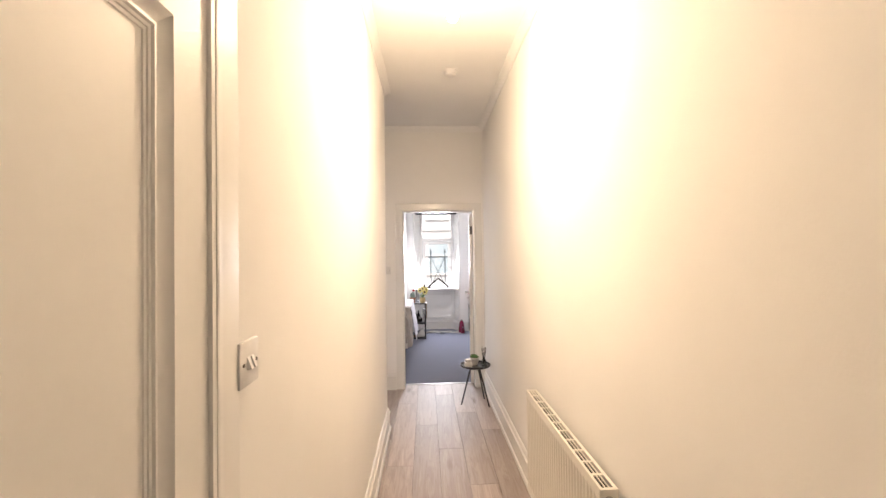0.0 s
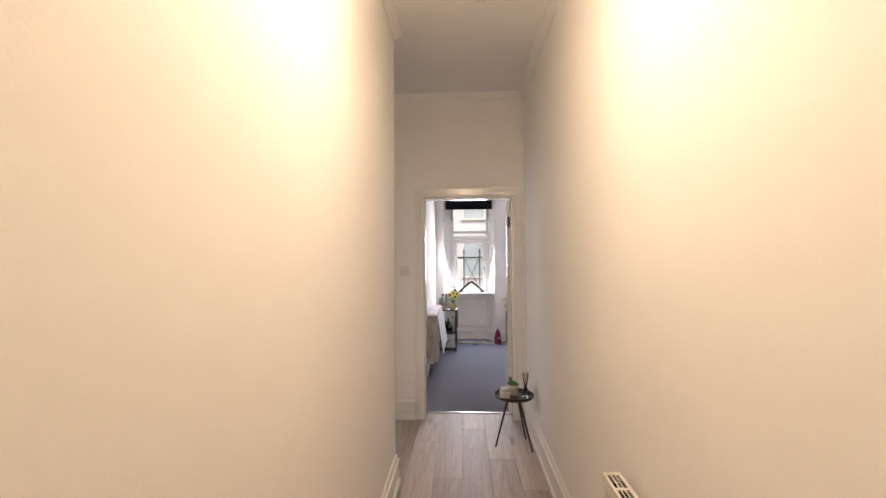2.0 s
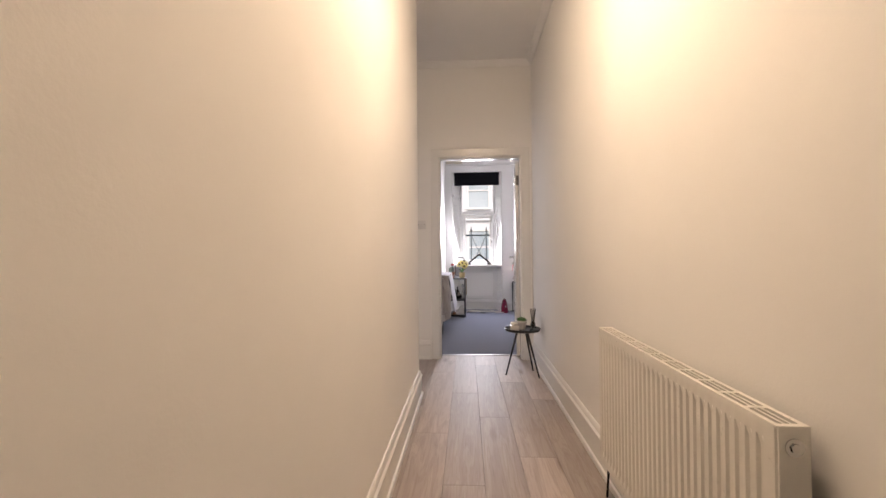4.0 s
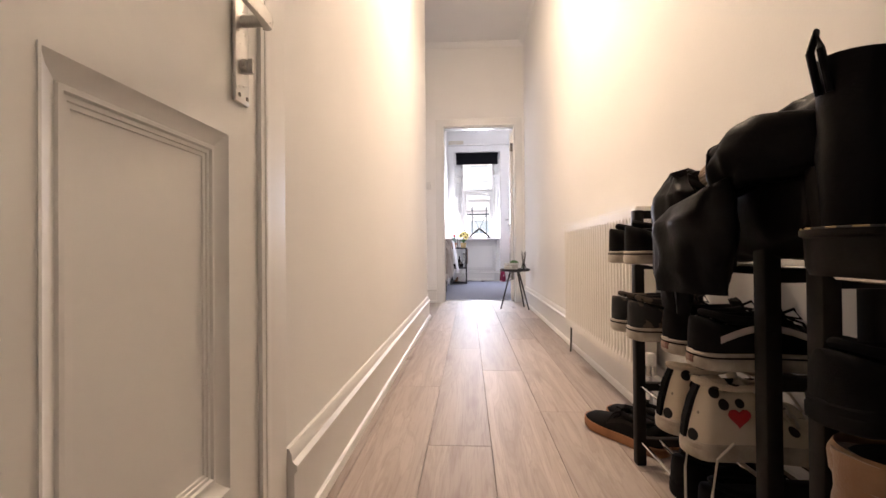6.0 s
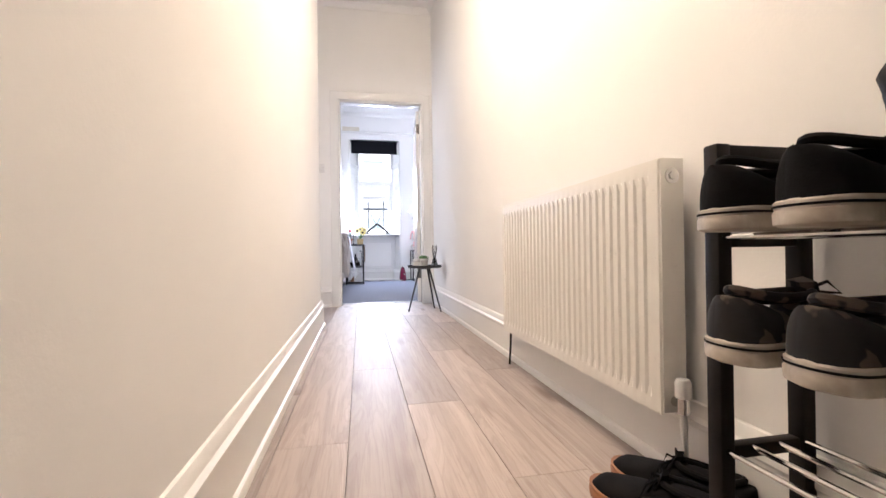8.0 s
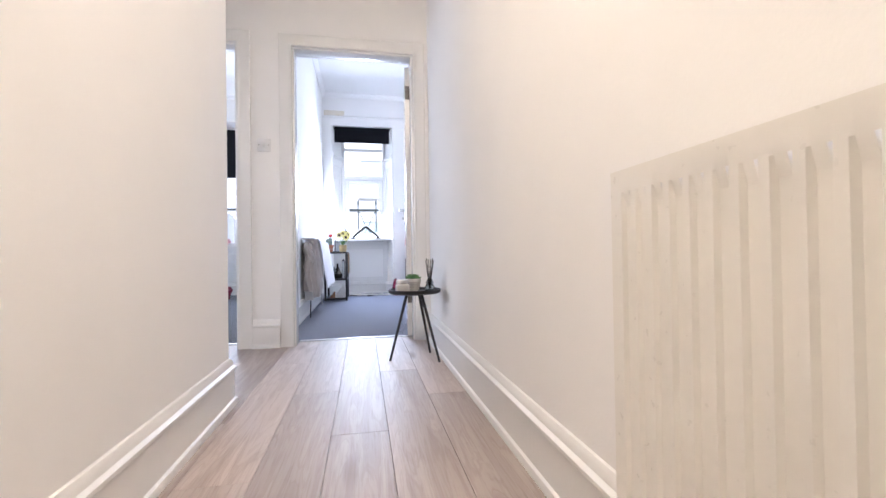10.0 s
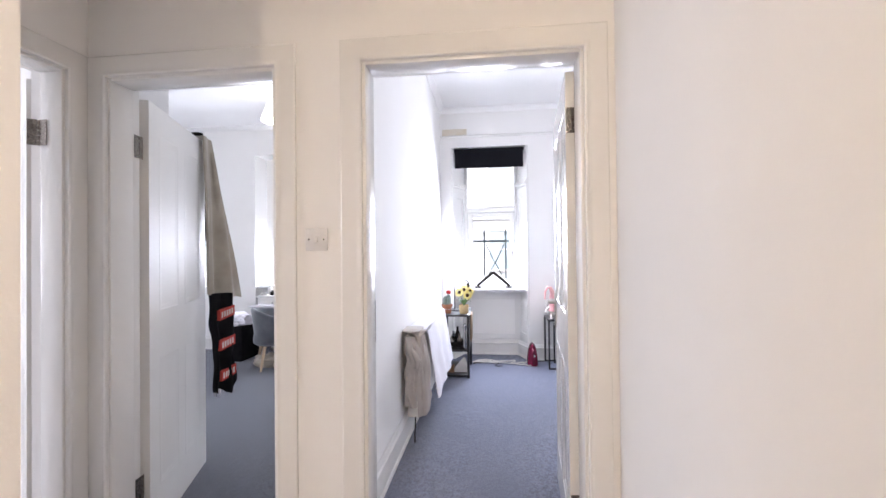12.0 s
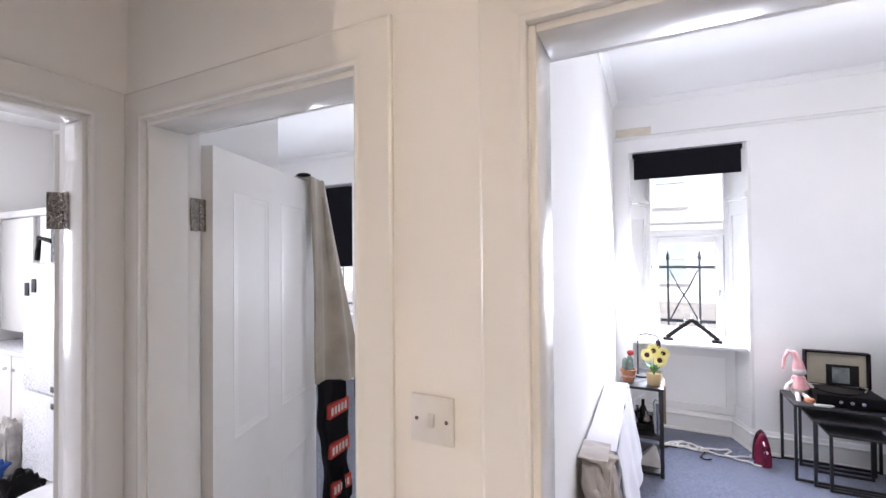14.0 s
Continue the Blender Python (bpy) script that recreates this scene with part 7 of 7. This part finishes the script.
# ---- kitchen things ----
fr = thing("fridge_freezer", (-4.15, 6.08, 0), "tall white fridge freezer with two doors", "fridge", detached=True)
boxes("body", FRIDGE, fr, (-4.36, -3.82, 5.86, 6.33, 0.05, 1.62), bevel=0.008)
for z0, z1, hz in ((0.06, 0.66, 0.60), (0.675, 1.615, 0.72)):
    dr = boxes("door", FRIDGE, fr, (-4.355, -3.825, 5.805, 5.856, z0, z1), bevel=0.010)
    boxes("grip", STEEL, dr, (-3.90, -3.84, 5.795, 5.804, hz - 0.02, hz + 0.02), bevel=0.003)
for mx, mz in ((-4.28, 1.42), (-4.17, 1.45)):
    boxes("magnet", BLACKPLAST, fr, (mx - 0.03, mx + 0.03, 5.797, 5.8045, mz - 0.05, mz + 0.05), bevel=0.003)
for x in (-4.33, -3.87):
    boxes("foot", BLACKPLAST, fr, (x, x + 0.03, 5.88, 5.92, 0, 0.0495))
bag = thing("rucksack", (-4.05, 6.02, 1.62), "dark rucksack with a black strap on top of the fridge", "bag")
bm = fresh()
lump(0.02, 0, 0.15, 0.16, 0.14, 0.18, 2.2, bm, 0.3)
for v in bm.verts:
    v.co.z = max(v.co.z, 0.001)
part("body", bm, VELVET, bag, angle=70)
bm = fresh()
tube(bm, [(-0.10, -0.12, 0.16), (-0.20, -0.16, 0.19), (-0.22, -0.16, 0.08), (-0.23, -0.16, 0.02)], 0.018, 8)
part("strap", bm, BLACKPLAST, bag)


def cupboard(x0, x1, z0, z1, y0, label, knob_x, ajar=0.0):
    c = thing("kitchen_cupboard", ((x0 + x1) / 2, y0 + 0.15, z0), label, "cupboard", "kitchen cupboards", detached=True)
    boxes("body", PLASTIC, c, (x0, x1, y0 + 0.02, 6.34, z0, z1), bevel=0.002)
    d = boxes("door", SATIN, c, (x0 + 0.003, x1 - 0.003, y0, y0 + 0.018, z0 + 0.003, z1 - 0.003), bevel=0.003)
    bm = fresh()
    ball(bm, (knob_x, y0 - 0.012, z0 + (0.25 if z0 > 1 else (z1 - z0) - 0.12)), 0.014, 12, 8)
    part("knob", bm, CHROME, d)


cupboard(-5.28, -4.68, 0.92 + 0.10, 2.00, 5.98, "white wall cupboard over the worktop", -4.75)
cupboard(-4.56, -4.38, 0.92 + 0.10, 2.00, 5.98, "narrow white kitchen wall cupboard", -4.42)
cupboard(-5.28, -4.72, 0.08, 0.88, 5.86, "white kitchen base cupboard", -4.79)
cupboard(-4.70, -4.38, 0.08, 0.88, 5.86, "narrow white kitchen base cupboard", -4.64)
setting("trim_cupboard_top", PLASTIC, (-5.29, -3.6, 5.95, 6.34, 2.005, 2.06), label="white pelmet over the kitchen cupboards", bevel=0.004, category="pelmet")
# Dark brown block at the back of the gap, coloured as its shade.
setting("cupboard_gap_shade", surface("painted_gap_shade", (0.05, 0.035, 0.025), 0.8), (-4.679, -4.561, 6.20, 6.33, 1.02, 2.0), label="dark block painting shade into the gap between the cupboards", category="recess")
bm = fresh()
box(bm, -5.28, -4.375, 5.82, 6.345, 0.882, 0.918, bevel=0.004)
solid("worktop", bm, FRIDGE, "pale kitchen worktop over the base cupboards", "worktop")
for k, (x, y, rx, ry, rz, mat, lab) in enumerate(((-4.60, 5.72, 0.16, 0.10, 0.08, BLUECLOTH, "blue cloth dropped on the kitchen floor"), (-4.52, 5.78, 0.09, 0.07, 0.22, GREYPOT, "grey plastic bag standing by the cupboard"), (-4.66, 5.70, 0.07, 0.06, 0.11, REDPLAST, "red cloth on the kitchen floor"))):
    bm = fresh()
    lump(x, y, rz * 0.85, rx, ry, rz, 5.0 + k, bm, 0.5)
    for v in bm.verts:
        v.co.z = max(v.co.z, 0.001)
    solid(("blue_cloth", "plastic_bag", "red_cloth")[k], bm, mat, lab, ("cloth", "bag", "cloth")[k], angle=70)
bm = fresh()
lump(-3.66, 5.55, 0.14, 0.10, 0.10, 0.16, 8.4, bm, 0.5)
for v in bm.verts:
    v.co.z = max(v.co.z, 0.001)
solid("bin_bag", bm, LEATHER, "shiny black bin bag on the kitchen floor", "bag", angle=70)
pan = thing("bucket", (-3.05, 5.52, 0), "white-rimmed black bucket on the kitchen floor", "bucket")
bm = fresh()
lathe(bm, [(0.14, 0.0), (0.20, 0.10), (0.25, 0.21), (0.01, 0.205)], seg=32)
part("tub", bm, BLACKPLAST, pan)
bm = fresh()
lathe(bm, [(0.25, 0.2105), (0.265, 0.225), (0.265, 0.30), (0.255, 0.305), (0.01, 0.30)], seg=32)
part("lid", bm, PLASTIC, pan, "white lid")
mop = thing("mop", (-3.0, 5.60, 0.31), "mop with a red and white handle leaning on the kitchen wall", "mop", detached=True)
p0, p1 = Vector((-3.02, 5.60, 0.31)), Vector((-2.55, 5.755, 1.25))
for a, b, mat in ((0, 0.12, BLACKPLAST), (0.12, 0.52, REDPLAST), (0.52, 0.64, CERAMIC), (0.64, 0.97, REDPLAST)):
    bm = fresh()
    tube(bm, [p0 + (p1 - p0) * a, p0 + (p1 - p0) * b], 0.017, 12)
    part("handle", bm, mat, mop)

# ---- laminate boards of the hall ----
setting("floor", surface("sub_floor", (0.10, 0.075, 0.055), 0.8), (RECESS - 0.15, RIGHT + 0.15, BACK - 0.1, FAR + WALLT, -0.06, -0.0095), label="grey-brown oak laminate floor of the hall", category="floor")
floor_ob = bpy.data.objects["floor"]
BOARD, LONG = 0.192, 1.285
STARTS = (0.819, 0.451, 0.039, 0.72, 0.33, 0.60, 0.253)
column = 0
x = -0.272 - 6 * BOARD
while x < RIGHT:
    x0, x1 = max(x, RECESS), min(x + BOARD, RIGHT)
    near = BACK if x1 > LEFT - 0.02 else CORNER
    y = BACK - LONG + STARTS[column % 7] * LONG
    while y < FAR + WALLT:
        y0, y1 = max(y, near), min(y + LONG, FAR + WALLT - 0.004)
        if y1 - y0 > 0.02 and x1 - x0 > 0.02:
            bm = fresh()
            g = 0.0006
            hx, hy = (x1 - x0) / 2 - g, (y1 - y0) / 2 - g
            loft(bm, [[(-hx, -hy, -0.009), (hx, -hy, -0.009), (hx, hy, -0.009), (-hx, hy, -0.009)],
                      [(-hx, -hy, -0.0011), (hx, -hy, -0.0011), (hx, hy, -0.0011), (-hx, hy, -0.0011)],
                      [(-hx + 0.0007, -hy + 0.0007, 0), (hx - 0.0007, -hy + 0.0007, 0), (hx - 0.0007, hy - 0.0007, 0), (-hx + 0.0007, hy - 0.0007, 0)]])
            ob = part("plank", bm, OAK, floor_ob, smooth=False)
            ob.location = ((x0 + x1) / 2, (y0 + y1) / 2, 0)
        y += LONG
    x += BOARD
    column += 1
